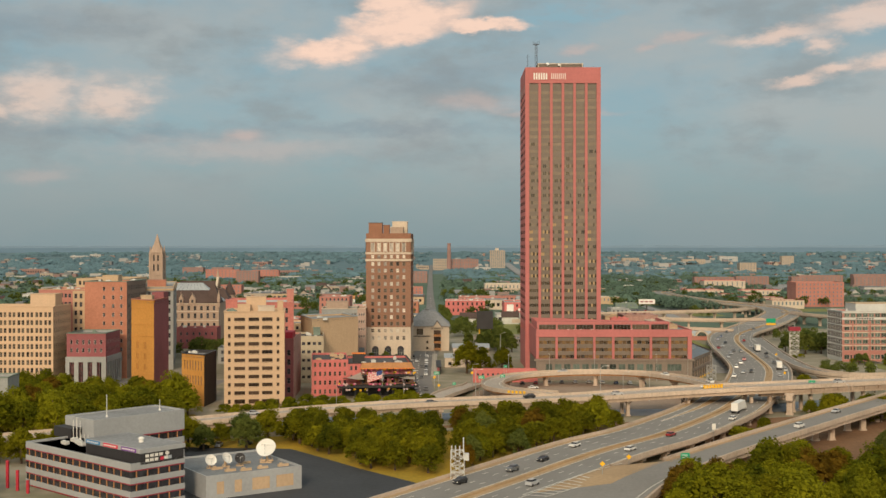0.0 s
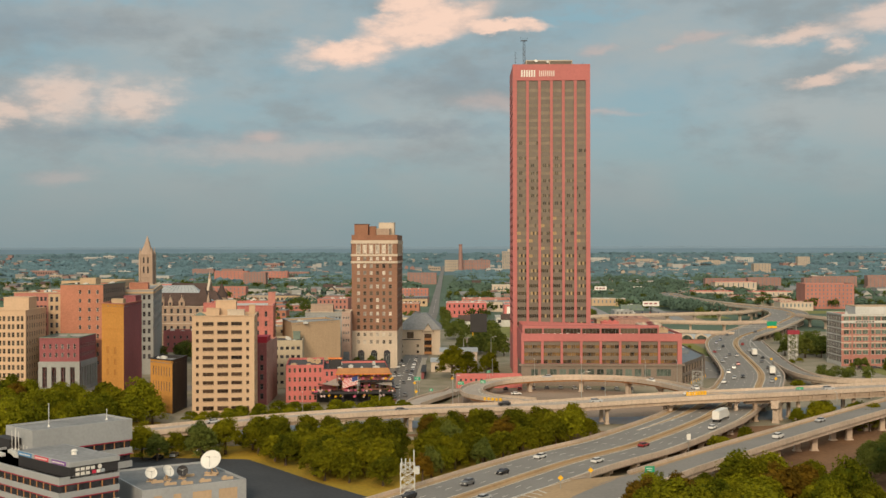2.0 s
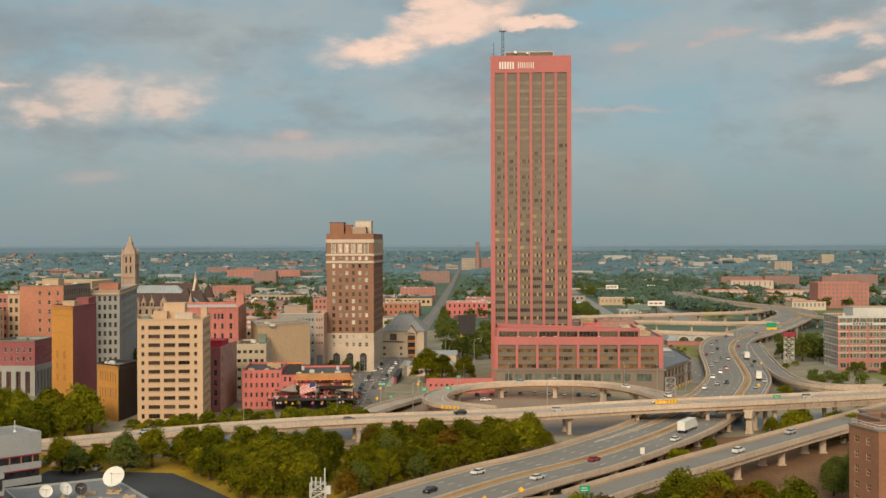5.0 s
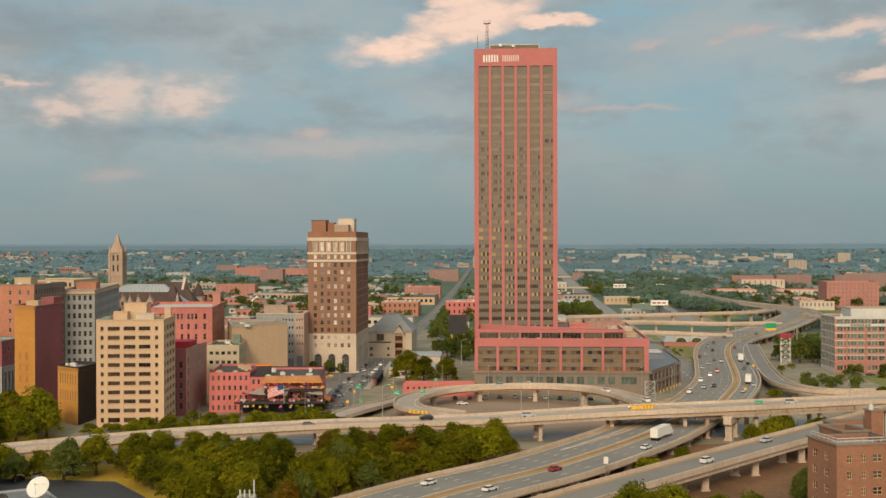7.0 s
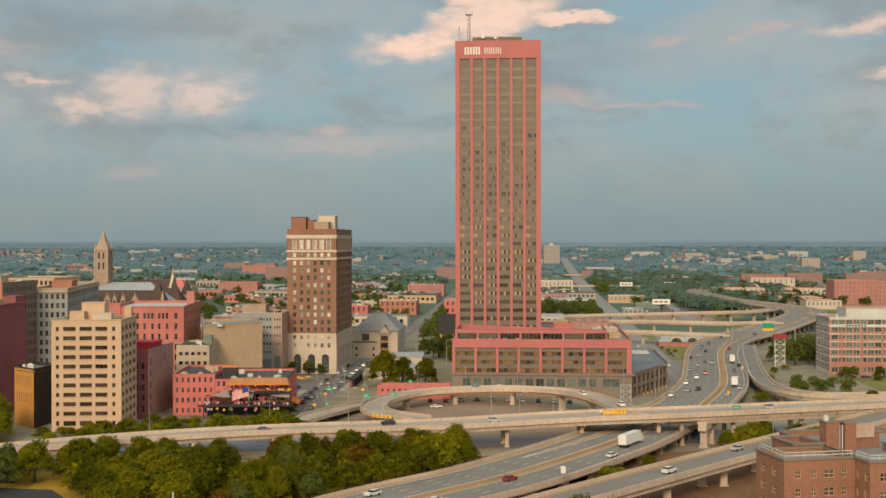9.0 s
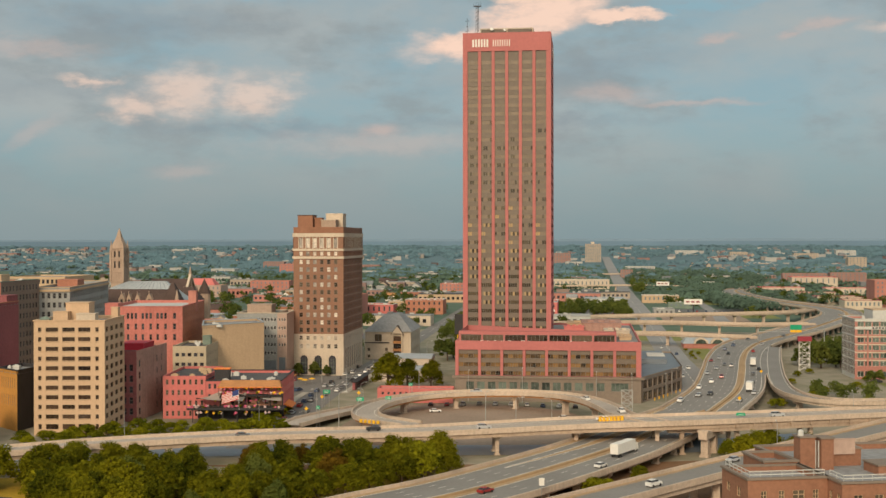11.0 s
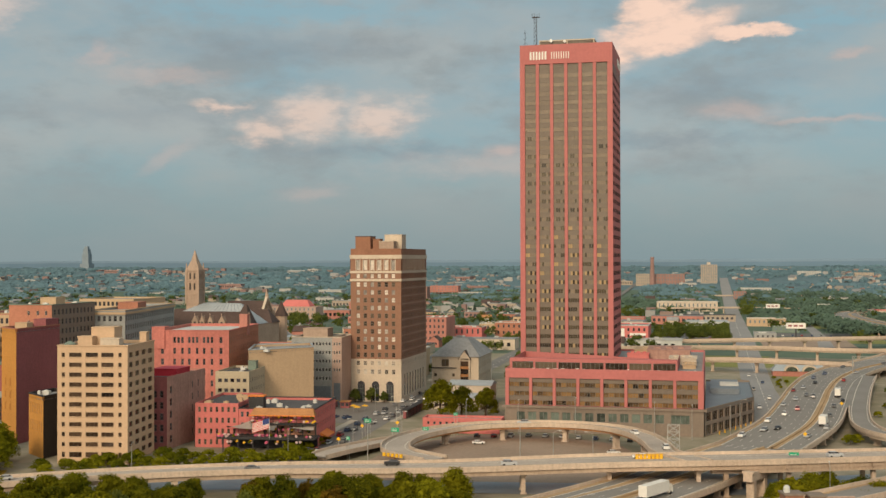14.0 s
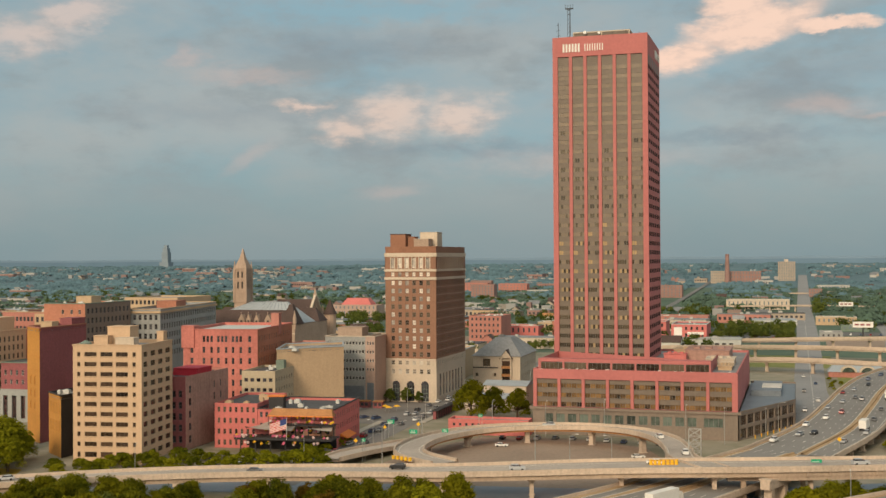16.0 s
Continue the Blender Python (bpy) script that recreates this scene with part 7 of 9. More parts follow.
for x, y, h in ((63, 49.5, 36), (63, 76.5, 36), (63, 63, 49), (76, 0, 36)):
    g = Geo()
    g.box(x - 0.9, y - 0.9, 24, x + 0.9, y + 0.9, h - 6)
    g.frustum([(x - 1.0, y - 1.0, h - 6), (x + 1.0, y - 1.0, h - 6), (x + 1.0, y + 1.0, h - 6), (x - 1.0, y + 1.0, h - 6)], [(x - 0.05, y - 0.05, h), (x + 0.05, y - 0.05, h), (x + 0.05, y + 0.05, h), (x - 0.05, y + 0.05, h)])
    part("pinnacle", g, M["sand_stone"], post)
g = Geo()
g.cyl(70, 72, 0, 30, 4.2, 4.2, 10)
g.cyl(70, 72, 30, 40, 4.8, 0.2, 10, 1)
part("round_turret", g, [M["sand_stone"], M["roof_brown"]], post, "round sandstone turret with conical roof")
g = Geo()
for k in range(15):
    a = (k + 0.5) / 15
    g.bar((2 + 72 * a, 14.0, 27.15), (34 + 26 * a, 24.9, 40.15), 0.14)
part("roof_bar", g, M["bluegrey"], post, "dark glazing bars", kind="stuff")
g = Geo()
cx, cy = 27.2, 27.8
g.box(cx - 4.2, cy - 4.2, -3.5, cx + 4.2, cy + 4.2, 42)
g.box(cx - 4.7, cy - 4.7, 42, cx + 4.7, cy + 4.7, 43)
hs = []
for k in range(4):
    r = pose(cx, cy, 0, 0, 0, 90 * k)
    h2 = []
    gg = Geo()
    h2 = facade(gg, 8.4, 43, 58, [(2.1, 3.3), (5.1, 6.3)], [(45, 49.5), (52, 56)], 0.8, lambda u, w, z: (u - 4.2, w - 4.2, z))
    part("belfry_wall", gg, M["sand_stone"], post, m=pose(0, 0, 3.5) @ r)
    for a, b, c, d in h2:
        q = Geo()
        q.box(a - 4.2, -3.4, c, b - 4.2, -3.3, d)
        part("belfry_opening", q, M["dark"], post, m=pose(0, 0, 3.5) @ r)
g.frustum([(cx - 4.4, cy - 4.4, 58), (cx + 4.4, cy - 4.4, 58), (cx + 4.4, cy + 4.4, 58), (cx - 4.4, cy + 4.4, 58)], [(cx - 1.9, cy - 1.9, 64), (cx + 1.9, cy - 1.9, 64), (cx + 1.9, cy + 1.9, 64), (cx - 1.9, cy + 1.9, 64)])
g.frustum([(cx - 1.9, cy - 1.9, 64), (cx + 1.9, cy - 1.9, 64), (cx + 1.9, cy + 1.9, 64), (cx - 1.9, cy + 1.9, 64)], [(cx - 0.1, cy - 0.1, 71), (cx + 0.1, cy - 0.1, 71), (cx + 0.1, cy + 0.1, 71), (cx - 0.1, cy + 0.1, 71)])
for dx in (-4, 4):
    for dy in (-4, 4):
        g.frustum([(cx + dx - 0.8, cy + dy - 0.8, 56), (cx + dx + 0.8, cy + dy - 0.8, 56), (cx + dx + 0.8, cy + dy + 0.8, 56), (cx + dx - 0.8, cy + dy + 0.8, 56)],
                  [(cx + dx - 0.05, cy + dy - 0.05, 63), (cx + dx + 0.05, cy + dy - 0.05, 63), (cx + dx + 0.05, cy + dy + 0.05, 63), (cx + dx - 0.05, cy + dy + 0.05, 63)])
for z in (30, 36, 50.5, 57.2):
    g.box(cx - 4.6, cy - 4.6, z, cx + 4.6, cy + 4.6, z + 0.7)
for dx in (-4.2, 4.2):
    for dy in (-4.2, 4.2):
        g.box(cx + dx - 0.6, cy + dy - 0.6, 36, cx + dx + 0.6, cy + dy + 0.6, 57)
part("spire_tower", g, M["sand_stone"], post, "tall square sandstone tower with spire", m=pose(0, 0, 3.5))

# ---- distant landmarks ----
def far_block(name, x, y, W, D, H, wall, label, cols=8, rws=6, rot=0, group="", w=1.6, depth=0.3, gl="glass", coping=None):
    # windows past y 600 get a haze-blue colour in place of glass
    return block(name, x, y, rot, W, D, H, M[wall], label, mode="joined", z=gz(x, y) - 0.2, coping=M[coping] if coping else None, group=group, sides={
        "front": dict(cols=spread(cols, 1, W - 1, w), rows=rows(rws, H - 1.6, (H - 2) / rws, (H - 2) / rws * 0.5), nx=1, ny=1, depth=depth, glass=M["far_haze_slate"] if y > 600 else M[gl], frame=M["far_haze_slate"] if y > 600 else None)})


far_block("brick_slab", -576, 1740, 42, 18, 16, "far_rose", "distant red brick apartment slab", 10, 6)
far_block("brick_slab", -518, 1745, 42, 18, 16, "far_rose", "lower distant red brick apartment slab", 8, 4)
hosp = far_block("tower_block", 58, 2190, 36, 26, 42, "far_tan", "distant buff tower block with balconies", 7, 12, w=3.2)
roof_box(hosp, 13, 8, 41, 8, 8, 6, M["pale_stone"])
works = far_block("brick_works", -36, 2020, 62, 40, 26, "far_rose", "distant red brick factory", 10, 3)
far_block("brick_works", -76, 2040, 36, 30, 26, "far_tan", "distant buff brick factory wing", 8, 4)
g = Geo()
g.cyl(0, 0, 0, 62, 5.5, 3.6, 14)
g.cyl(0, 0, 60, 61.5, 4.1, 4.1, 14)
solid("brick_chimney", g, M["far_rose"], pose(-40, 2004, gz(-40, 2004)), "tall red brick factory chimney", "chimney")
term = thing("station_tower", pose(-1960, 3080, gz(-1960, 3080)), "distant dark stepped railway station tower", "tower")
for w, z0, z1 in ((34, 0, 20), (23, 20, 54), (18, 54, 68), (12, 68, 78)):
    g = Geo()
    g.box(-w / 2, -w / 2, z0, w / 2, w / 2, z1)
    part("tower_stage", g, M["far_haze_blue"], term)
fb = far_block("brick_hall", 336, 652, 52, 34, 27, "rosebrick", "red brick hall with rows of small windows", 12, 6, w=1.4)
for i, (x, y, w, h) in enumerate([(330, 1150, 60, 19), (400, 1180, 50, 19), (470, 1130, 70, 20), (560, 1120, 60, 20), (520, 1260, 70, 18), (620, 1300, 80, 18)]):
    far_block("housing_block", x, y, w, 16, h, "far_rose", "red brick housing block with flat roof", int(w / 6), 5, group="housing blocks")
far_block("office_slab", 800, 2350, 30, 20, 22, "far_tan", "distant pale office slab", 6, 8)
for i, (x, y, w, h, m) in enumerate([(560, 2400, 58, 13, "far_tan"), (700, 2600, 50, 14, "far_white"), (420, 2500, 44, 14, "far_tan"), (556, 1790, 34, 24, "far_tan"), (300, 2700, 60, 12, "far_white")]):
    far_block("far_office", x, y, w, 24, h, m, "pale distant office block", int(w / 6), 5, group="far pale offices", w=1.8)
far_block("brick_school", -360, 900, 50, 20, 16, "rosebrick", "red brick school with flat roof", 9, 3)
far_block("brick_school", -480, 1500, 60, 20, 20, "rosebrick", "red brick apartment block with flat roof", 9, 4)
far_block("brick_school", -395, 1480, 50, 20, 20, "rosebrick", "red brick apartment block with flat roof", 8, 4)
# blocks on either side of the straight street and the avenue
for x, y, w, d, h, m, lab, c, r in (
        (-157, 430, 27, 34, 21, "rosebrick", "tall rose brick warehouse with small windows", 7, 4),
        (-141, 484, 30, 22, 10, "barred", "low pink painted hall with pale roof edge", 6, 1),
        (-128, 560, 40, 24, 9, "tan", "low tan brick shop with flat roof", 8, 1),
        (-104, 508, 34, 26, 13, "redbrick", "red brick corner shop with pale roof", 7, 2),
        (-118, 880, 44, 26, 14, "rosebrick", "rose brick apartment house beside the street", 9, 3),
        (-128, 1420, 50, 22, 20, "far_rose", "dull brick apartment house by the far street", 8, 4),
        (-44, 500, 38, 30, 14, "barred", "pink-red painted brick block with white window bands", 8, 2),
        (8, 404, 26, 44, 17, "barred", "pink-red brick block with white panels", 6, 3),
        (-30, 640, 48, 26, 12, "rosebrick", "low rose brick store with white roof edge", 9, 2),
        (116, 720, 38, 20, 8, "tan", "low tan brick shop on the avenue", 8, 1),
        (136, 622, 24, 16, 6, "copper", "low shop with green metal roof", 5, 1),
        (116, 512, 18, 26, 6, "grey_stone", "low grey shed beside the avenue", 4, 1),
        (116, 1460, 20, 20, 13, "far_rose", "orange-red brick block by the overpass", 4, 2),
        (132, 1680, 54, 26, 11, "far_white", "long whitish shed behind trees", 10, 1),
        (128, 1215, 14, 20, 11, "far_haze_slate", "blue-grey office block by the avenue", 4, 2),
        (-385, 700, 50, 26, 18, "pinkstone", "pinkish stone school with red mansard roof", 10, 3),
        (-380, 1248, 36, 20, 26, "far_rose", "dull brick apartment tower", 7, 6),
        (-396, 1480, 92, 30, 9, "far_white", "long whitish market shed among trees", 14, 1)):
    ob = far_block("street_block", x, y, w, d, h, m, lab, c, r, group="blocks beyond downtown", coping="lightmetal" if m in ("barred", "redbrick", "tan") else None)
    if y < 900:
        units(ob, w, d, h - 0.9, 5, int(x) % 97)
    if m == "pinkstone":
        g = Geo()
        g.frustum([(8, 4, h), (w - 8, 4, h), (w - 8, d - 4, h), (8, d - 4, h)], [(13, 9, h + 7), (w - 13, 9, h + 7), (w - 13, d - 9, h + 7), (13, d - 9, h + 7)])
        part("mansard_roof", g, M["barred"], ob, "red mansard roof")
    if (x, y) == (8, 404):
        for a, z0, z1, b in ((2, 8, 15, 8), (12, 9.5, 11.5, 24), (12, 4.5, 6.0, 24)):
            g = Geo()
            g.box(a, -0.3, z0, b, -0.05, z1)
            part("white_panel", g, M["white"], ob, "white wall panel")
tanb = far_block("tan_hotel", -273, 105, 34, 40, 46, "tan", "broad tan stone office block", 12, 9)
far_block("long_shed", 11, 1062, 78, 40, 12, "pale_stone", "long pale flat-roofed market shed", 14, 1, coping="lightmetal")
# white and red roofs beside the road
for i, (x, y, w, d, h) in enumerate([(262, 885, 50, 30, 10), (292, 705, 46, 28, 8), (335, 1105, 60, 30, 15), (300, 615, 34, 26, 9), (340, 905, 50, 24, 9), (290, 800, 44, 22, 8)]):
    hall = far_block("market_hall", x, y, w, d, h, "pale_stone", "pale hall with red roof edge", 8, 1, group="market halls", coping="redtrim" if i % 2 else "logo_red")
arch = thing("arched_market", pose(121.5, 196, 0), "low red brick market with two pale arched gables", "building")
g = Geo()
g.box(-6, 0, 0, 24, 16, 3.0)
part("wall", g, M["rosebrick"], arch)
g = Geo()
g.frustum([(-6.5, -0.5, 3.0), (24.5, -0.5, 3.0), (24.5, 16.5, 3.0), (-6.5, 16.5, 3.0)], [(-4, 6, 6.0), (22, 6, 6.0), (22, 10, 6.0), (-4, 10, 6.0)])
part("roof", g, M["roof_blue"], arch, "blue-grey metal roof")
for x in (4.5, 14.5):
    g = Geo()
    n = 10
    for k in range(n):
        a0, a1 = math.pi * k / n, math.pi * (k + 1) / n
        P = [(x + r * math.cos(a), 3.0 + r * 0.8 * math.sin(a)) for a in (a0, a1) for r in (3.3, 4.4)]
        g.frustum([(P[0][0], -0.9, P[0][1]), (P[1][0], -0.9, P[1][1]), (P[1][0], 5, P[1][1]), (P[0][0], 5, P[0][1])], [(P[2][0], -0.9, P[2][1]), (P[3][0], -0.9, P[3][1]), (P[3][0], 5, P[3][1]), (P[2][0], 5, P[2][1])])
    part("arched_gable", g, M["pale_stone"], arch)
    g = Geo()
    for k in range(n):
        a0, a1 = math.pi * k / n, math.pi * (k + 1) / n
        g.face([(x, -0.6, 3.0), (x + 3.4 * math.cos(a0), -0.6, 3.0 + 2.7 * math.sin(a0)), (x + 3.4 * math.cos(a1), -0.6, 3.0 + 2.7 * math.sin(a1))])
    part("arch_glass", g, M["glass_green"], arch)

# ---- houses ----
HOUSE, FAR_HOUSE = [], []
for wall, roof in (("far_white", "far_roof"), ("far_rose", "far_roof"), ("far_tan", "far_roof"), ("far_tan", "roof_brown"), ("white", "roof_dark"), ("rosebrick", "roof_brown"), ("tan", "roof"), ("white", "rust"), ("lightmetal", "roof_brown"), ("redbrick", "roof_dark"), ("pale_stone", "roof")):
    for w, d, h in ((8, 11, 5.6), (11, 14, 6.2)):
        g = Geo()
        g.box(0, 0, 0, w, d, h)
        g.face([(0, 0, h), (w, 0, h), (w / 2, 0, h + w * 0.38)])
        g.face([(w, d, h), (0, d, h), (w / 2, d, h + w * 0.38)])
        r = Geo()
        for x0, x1 in ((-0.5, w / 2), (w + 0.5, w / 2)):
            z0, z1 = h - 0.35, h + w * 0.38 + 0.1
            r.frustum([(x0, -0.5, z0), (x1, -0.5, z1), (x1, d + 0.5, z1), (x0, d + 0.5, z0)], [(x0, -0.5, z0 + 0.25), (x1, -0.5, z1 + 0.25), (x1, d + 0.5, z1 + 0.25), (x0, d + 0.5, z0 + 0.25)])
        n = Geo()
        n.box(0, -0.06, 0, 1.2, 0.02, 1.5)
        (FAR_HOUSE if wall[:4] == "far_" else HOUSE).append((g.mesh("house_wall", [M[wall]]), r.mesh("house_roof", [M[roof]]), n.mesh("house_window", [M["glass"]]), w, h, {"white": "white clapboard", "rosebrick": "rose brick", "tan": "tan", "lightmetal": "pale grey", "redbrick": "red brick", "pale_stone": "cream", "far_white": "whitish", "far_rose": "dull brick", "far_tan": "dull tan"}[wall]))
rnd = random.Random(11)


def clear(x, y):
    """Is this spot free of the roads, towers and landmark blocks?"""
    if -108 < x < -28 or 76 < x < 128:
        return False
    if x > 20 and y < 560 or -330 < x < 30 and y < 300:
        return False
    if y < 1000 and x > 60 + max(0, (700 - y) * 0.1) and x < 420:
        return False
    for bx, by in ((-555, 1750), (-497, 1752), (76, 2200), (-10, 2040), (-60, 2055), (-143, 445), (-126, 495), (-108, 570), (-87, 520), (-96, 890), (-103, 1430), (-25, 515), (20, 425), (-6, 652), (-360, 712), (-362, 1258), (-350, 1495), (362, 668), (-335, 910), (-450, 1500), (-370, 1490), (390, 765), (50, 1080), (280, 890), (365, 1120), (400, 1160), (540, 1150)):
        if abs(x - bx) < 50 and abs(y - by) < 40:
            return False
    return True


n = 0
while n < 175:
    y = 330 + 2300 * rnd.random() ** 1.3
    x = -41 + (y + 629) * rnd.uniform(-0.72, 0.38)
    if not clear(x, y):
        continue
    # houses past y 800 take wall colours with haze mixed in
    wm, rm, nm, w, h, word = rnd.choice(FAR_HOUSE if y > 800 else HOUSE)
    ob = thing("house", pose(x, y, gz(x, y) - 0.1, 0, 0, rnd.choice((0, 90)) + rnd.uniform(-4, 4)), "small %s house with pitched roof" % word, "house", "neighbourhood houses")
    part("wall", wm, [], ob)
    part("roof", rm, [], ob)
    if y < 420:
        for k in range(2):
            part("window", nm, [], ob, m=pose(1.5 + k * (w - 4.2), 0, 2.2))
    n += 1
n = 0
while n < 175:
    y = (300 + 2600 * rnd.random() ** 1.2) if n < 100 else rnd.uniform(280, 950)
    x = -41 + (y + 629) * rnd.uniform(-0.72, 0.40)
    if not clear(x, y):
        continue
    w, d, h = rnd.uniform(18, 60), rnd.uniform(14, 36), rnd.uniform(4.5, 11)
    wall = rnd.choice(("redbrick", "rosebrick", "tan", "pale_stone", "lightmetal", "redbrick")) if y < 800 else rnd.choice(("far_rose", "far_rose", "far_tan", "far_white"))
    g = Geo()
    g.box(0, 0, 0, w, d, h, 0)
    g.box(-0.3, -0.3, h, w + 0.3, d + 0.3, h + 0.4, 1)
    for k in range(rnd.randint(1, 4)):
        a, b = rnd.uniform(1, w - 5), rnd.uniform(1, d - 5)
        g.box(a, b, h + 0.4, a + rnd.uniform(1.5, 4), b + 3, h + rnd.uniform(1.2, 2.5), 2)
    for k in range(int(w / 5)):
        g.box(1.5 + k * 5, -0.12, h * 0.35, 4.2 + k * 5, -0.02, h * 0.7, 3)
    word = {"redbrick": "red brick", "rosebrick": "rose brick", "tan": "tan", "pale_stone": "cream", "lightmetal": "pale metal", "far_rose": "dull brick", "far_tan": "dull tan", "far_white": "whitish"}[wall]
    solid("warehouse", g, [M[wall], M[rnd.choice(("roof", "far_white", "roof_dark", "roof_blue", "far_roof"))], M["far_white"], M["glass"]], pose(x, y, gz(x, y) - 0.1, 0, 0, rnd.uniform(-5, 5)), "flat-roofed %s commercial building" % word, "warehouse", "commercial buildings")
    n += 1

# roofs and walls of the far quarters, past counting
M["far_town"] = mat("far_town", (0.40, 0.33, 0.29), 0.85, 0.2, 0.02, 0.2, 0.0)
nt = M["far_town"].node_tree
isl, ramp_ = nt.nodes.new("ShaderNodeNewGeometry"), nt.nodes.new("ShaderNodeValToRGB")
stops = ((0.0, (0.32, 0.32, 0.31)), (0.25, (0.25, 0.16, 0.145)), (0.45, (0.27, 0.245, 0.215)), (0.62, (0.17, 0.18, 0.19)), (0.78, (0.38, 0.37, 0.35)), (0.9, (0.28, 0.20, 0.17)))
ramp_.color_ramp.interpolation = "CONSTANT"
for i, (p, c) in enumerate(stops):
    e = ramp_.color_ramp.elements[i] if i < 2 else ramp_.color_ramp.elements.new(p)
    e.position, e.color = p, (*c, 1)
nt.links.new(isl.outputs["Random Per Island"], ramp_.inputs[0])
nt.links.new(ramp_.outputs[0], nt.nodes["Principled BSDF"].inputs["Base Color"])
rng = np.random.default_rng(41)
vs, fs = [], []
while len(vs) < 900 * 8:
    d = 1000 + 2900 * rng.random()
    az = rng.uniform(-0.68, 0.40)
    x, y = 30 + d * math.sin(az), -560 + d * math.cos(az)
    if noise.noise((x * 0.003, y * 0.0025, 7.0)) < 0.08 or not clear(x, y) or (80 < x < 420 and y < 1350):
        continue
    w, dd, h = rng.uniform(6, 15) * (2.2 if rng.random() < 0.1 else 1), rng.uniform(7, 16), rng.uniform(5, 10)
    k, z = len(vs), gz(x, y) - 0.2
    vs += [(x, y, z), (x + w, y, z), (x + w, y + dd, z), (x, y + dd, z), (x, y, z + h), (x + w, y, z + h), (x + w, y + dd, z + h), (x, y + dd, z + h)]
    fs += [tuple(k + i for i in q) for q in ((4, 5, 6, 7), (0, 1, 5, 4), (1, 2, 6, 5), (2, 3, 7, 6), (3, 0, 4, 7))]
me = bpy.data.meshes.new("far_town")
me.from_pydata(vs, [], fs)
me.materials.append(M["far_town"])
solid("far_town", me, [], pose(0, 0, 0), "low houses and sheds of far suburbs among trees", "houses", kind="stuff")


# ---- trees ----
def leaf_cloud(rnd, centre, radii, count, size, lift=0.0, stir=0.8):
    """Leaf clumps, as small bent cards scattered through an uneven ellipsoid shell."""
    n = count
    u = rnd.normal(size=(n, 3))
    u /= np.linalg.norm(u, axis=1)[:, None]
    u[:, 2] = np.where(u[:, 2] < -0.35, -u[:, 2], u[:, 2])
    r = rnd.uniform(0.25, 1.12, n) ** 0.7
    p = np.array(centre) + u * r[:, None] * np.array(radii)
    nrm = u * (1 - 0.6 * lift) + rnd.normal(size=(n, 3)) * stir * (1 - 0.5 * lift) + np.array((0, -0.5, 0.8)) * lift
    nrm /= np.linalg.norm(nrm, axis=1)[:, None]
    a = np.cross(nrm, rnd.normal(size=(n, 3)))
    a /= np.linalg.norm(a, axis=1)[:, None]
    b = np.cross(nrm, a)
    s = (size * rnd.uniform(0.6, 1.3, n))[:, None]
    q = np.stack([p - a * s - b * s * 0.6, p + a * s * 0.9 - b * s * 0.7, p + a * s + b * s * 0.6 + nrm * s * 0.2, p - a * s * 0.8 + b * s * 0.8], 1)
    return q.reshape(-1, 3)


def cards(name, chunks, material):
    v = np.concatenate(chunks)
    me = bpy.data.meshes.new(name)
    k = np.arange(len(v)).reshape(-1, 4)
    me.from_pydata(v.tolist(), [], k.tolist())
    me.materials.append(material)
    return me


def tree_meshes(seed, h, r, kind="leaf", shape=1.0, lobes_n=46, leaves=120, leaf=0.0165):
    rnd = np.random.default_rng(seed)
    g = Geo()
    th = h * 0.42
    g.cyl(0, 0, 0, th, 0.035 * h, 0.022 * h, 7)
    lobes = []
    for i in range(lobes_n):
        a = i * 2.4 + rnd.uniform(-0.4, 0.4)
        f = math.sqrt((i + 0.5) / lobes_n)
        z = h * (0.22 + 0.58 * (1 - f * f * 0.95) * shape + rnd.uniform(-0.12, 0.12))
        x, y = r * 0.72 * f * math.cos(a), r * 0.72 * f * math.sin(a)
        lobes.append((x, y, min(z, h * 0.86)))
        if i % 4 == 0:
            g.bar((0, 0, th * 0.8), (x * 0.8, y * 0.8, z), 0.010 * h, 5)
    ch = []
    for x, y, z in lobes:
        k = rnd.uniform(0.7, 1.35)
        ch.append(leaf_cloud(rnd, (x, y, z), (r * 0.28 * k, r * 0.28 * k, h * 0.125 * k), leaves, leaf * h, 0.35, 0.6))
    ch.append(leaf_cloud(rnd, (0, 0, h * 0.55), (r * 0.62, r * 0.62, h * 0.28), 240, 0.05 * h))
    return g.mesh("trunk", [M["bark"]]), cards("crown", ch, M[kind])


TREES = [tree_meshes(s, 12, 5.2, "leaf", sh) for s, sh in ((1, 1.0), (2, 0.85), (3, 1.1), (4, 0.95), (5, 1.05))]
COOL = [tree_meshes(s, 11, 4.6, "leaf_cool", sh) for s, sh in ((11, 1.0), (12, 0.9), (13, 1.1))]
WARM_TREE = [tree_meshes(31, 12, 5.0, "leaf_warm", 1.0)]
LIME = [tree_meshes(s, 12, 5.4, "leaf_lime", sh) for s, sh in ((51, 0.95), (52, 1.05), (53, 0.9))]
MIXED = TREES * 4 + LIME[:1] + COOL[:1] + WARM_TREE
BUSH = [tree_meshes(s, 5, 3.4, "leaf_lime", 0.7, 16, 70, 0.04) for s in (21, 22)]
SMALL = [tree_meshes(s, 11, 4.6, "leaf_cool", 1.0, 18, 46, 0.04) for s in (41, 42)]


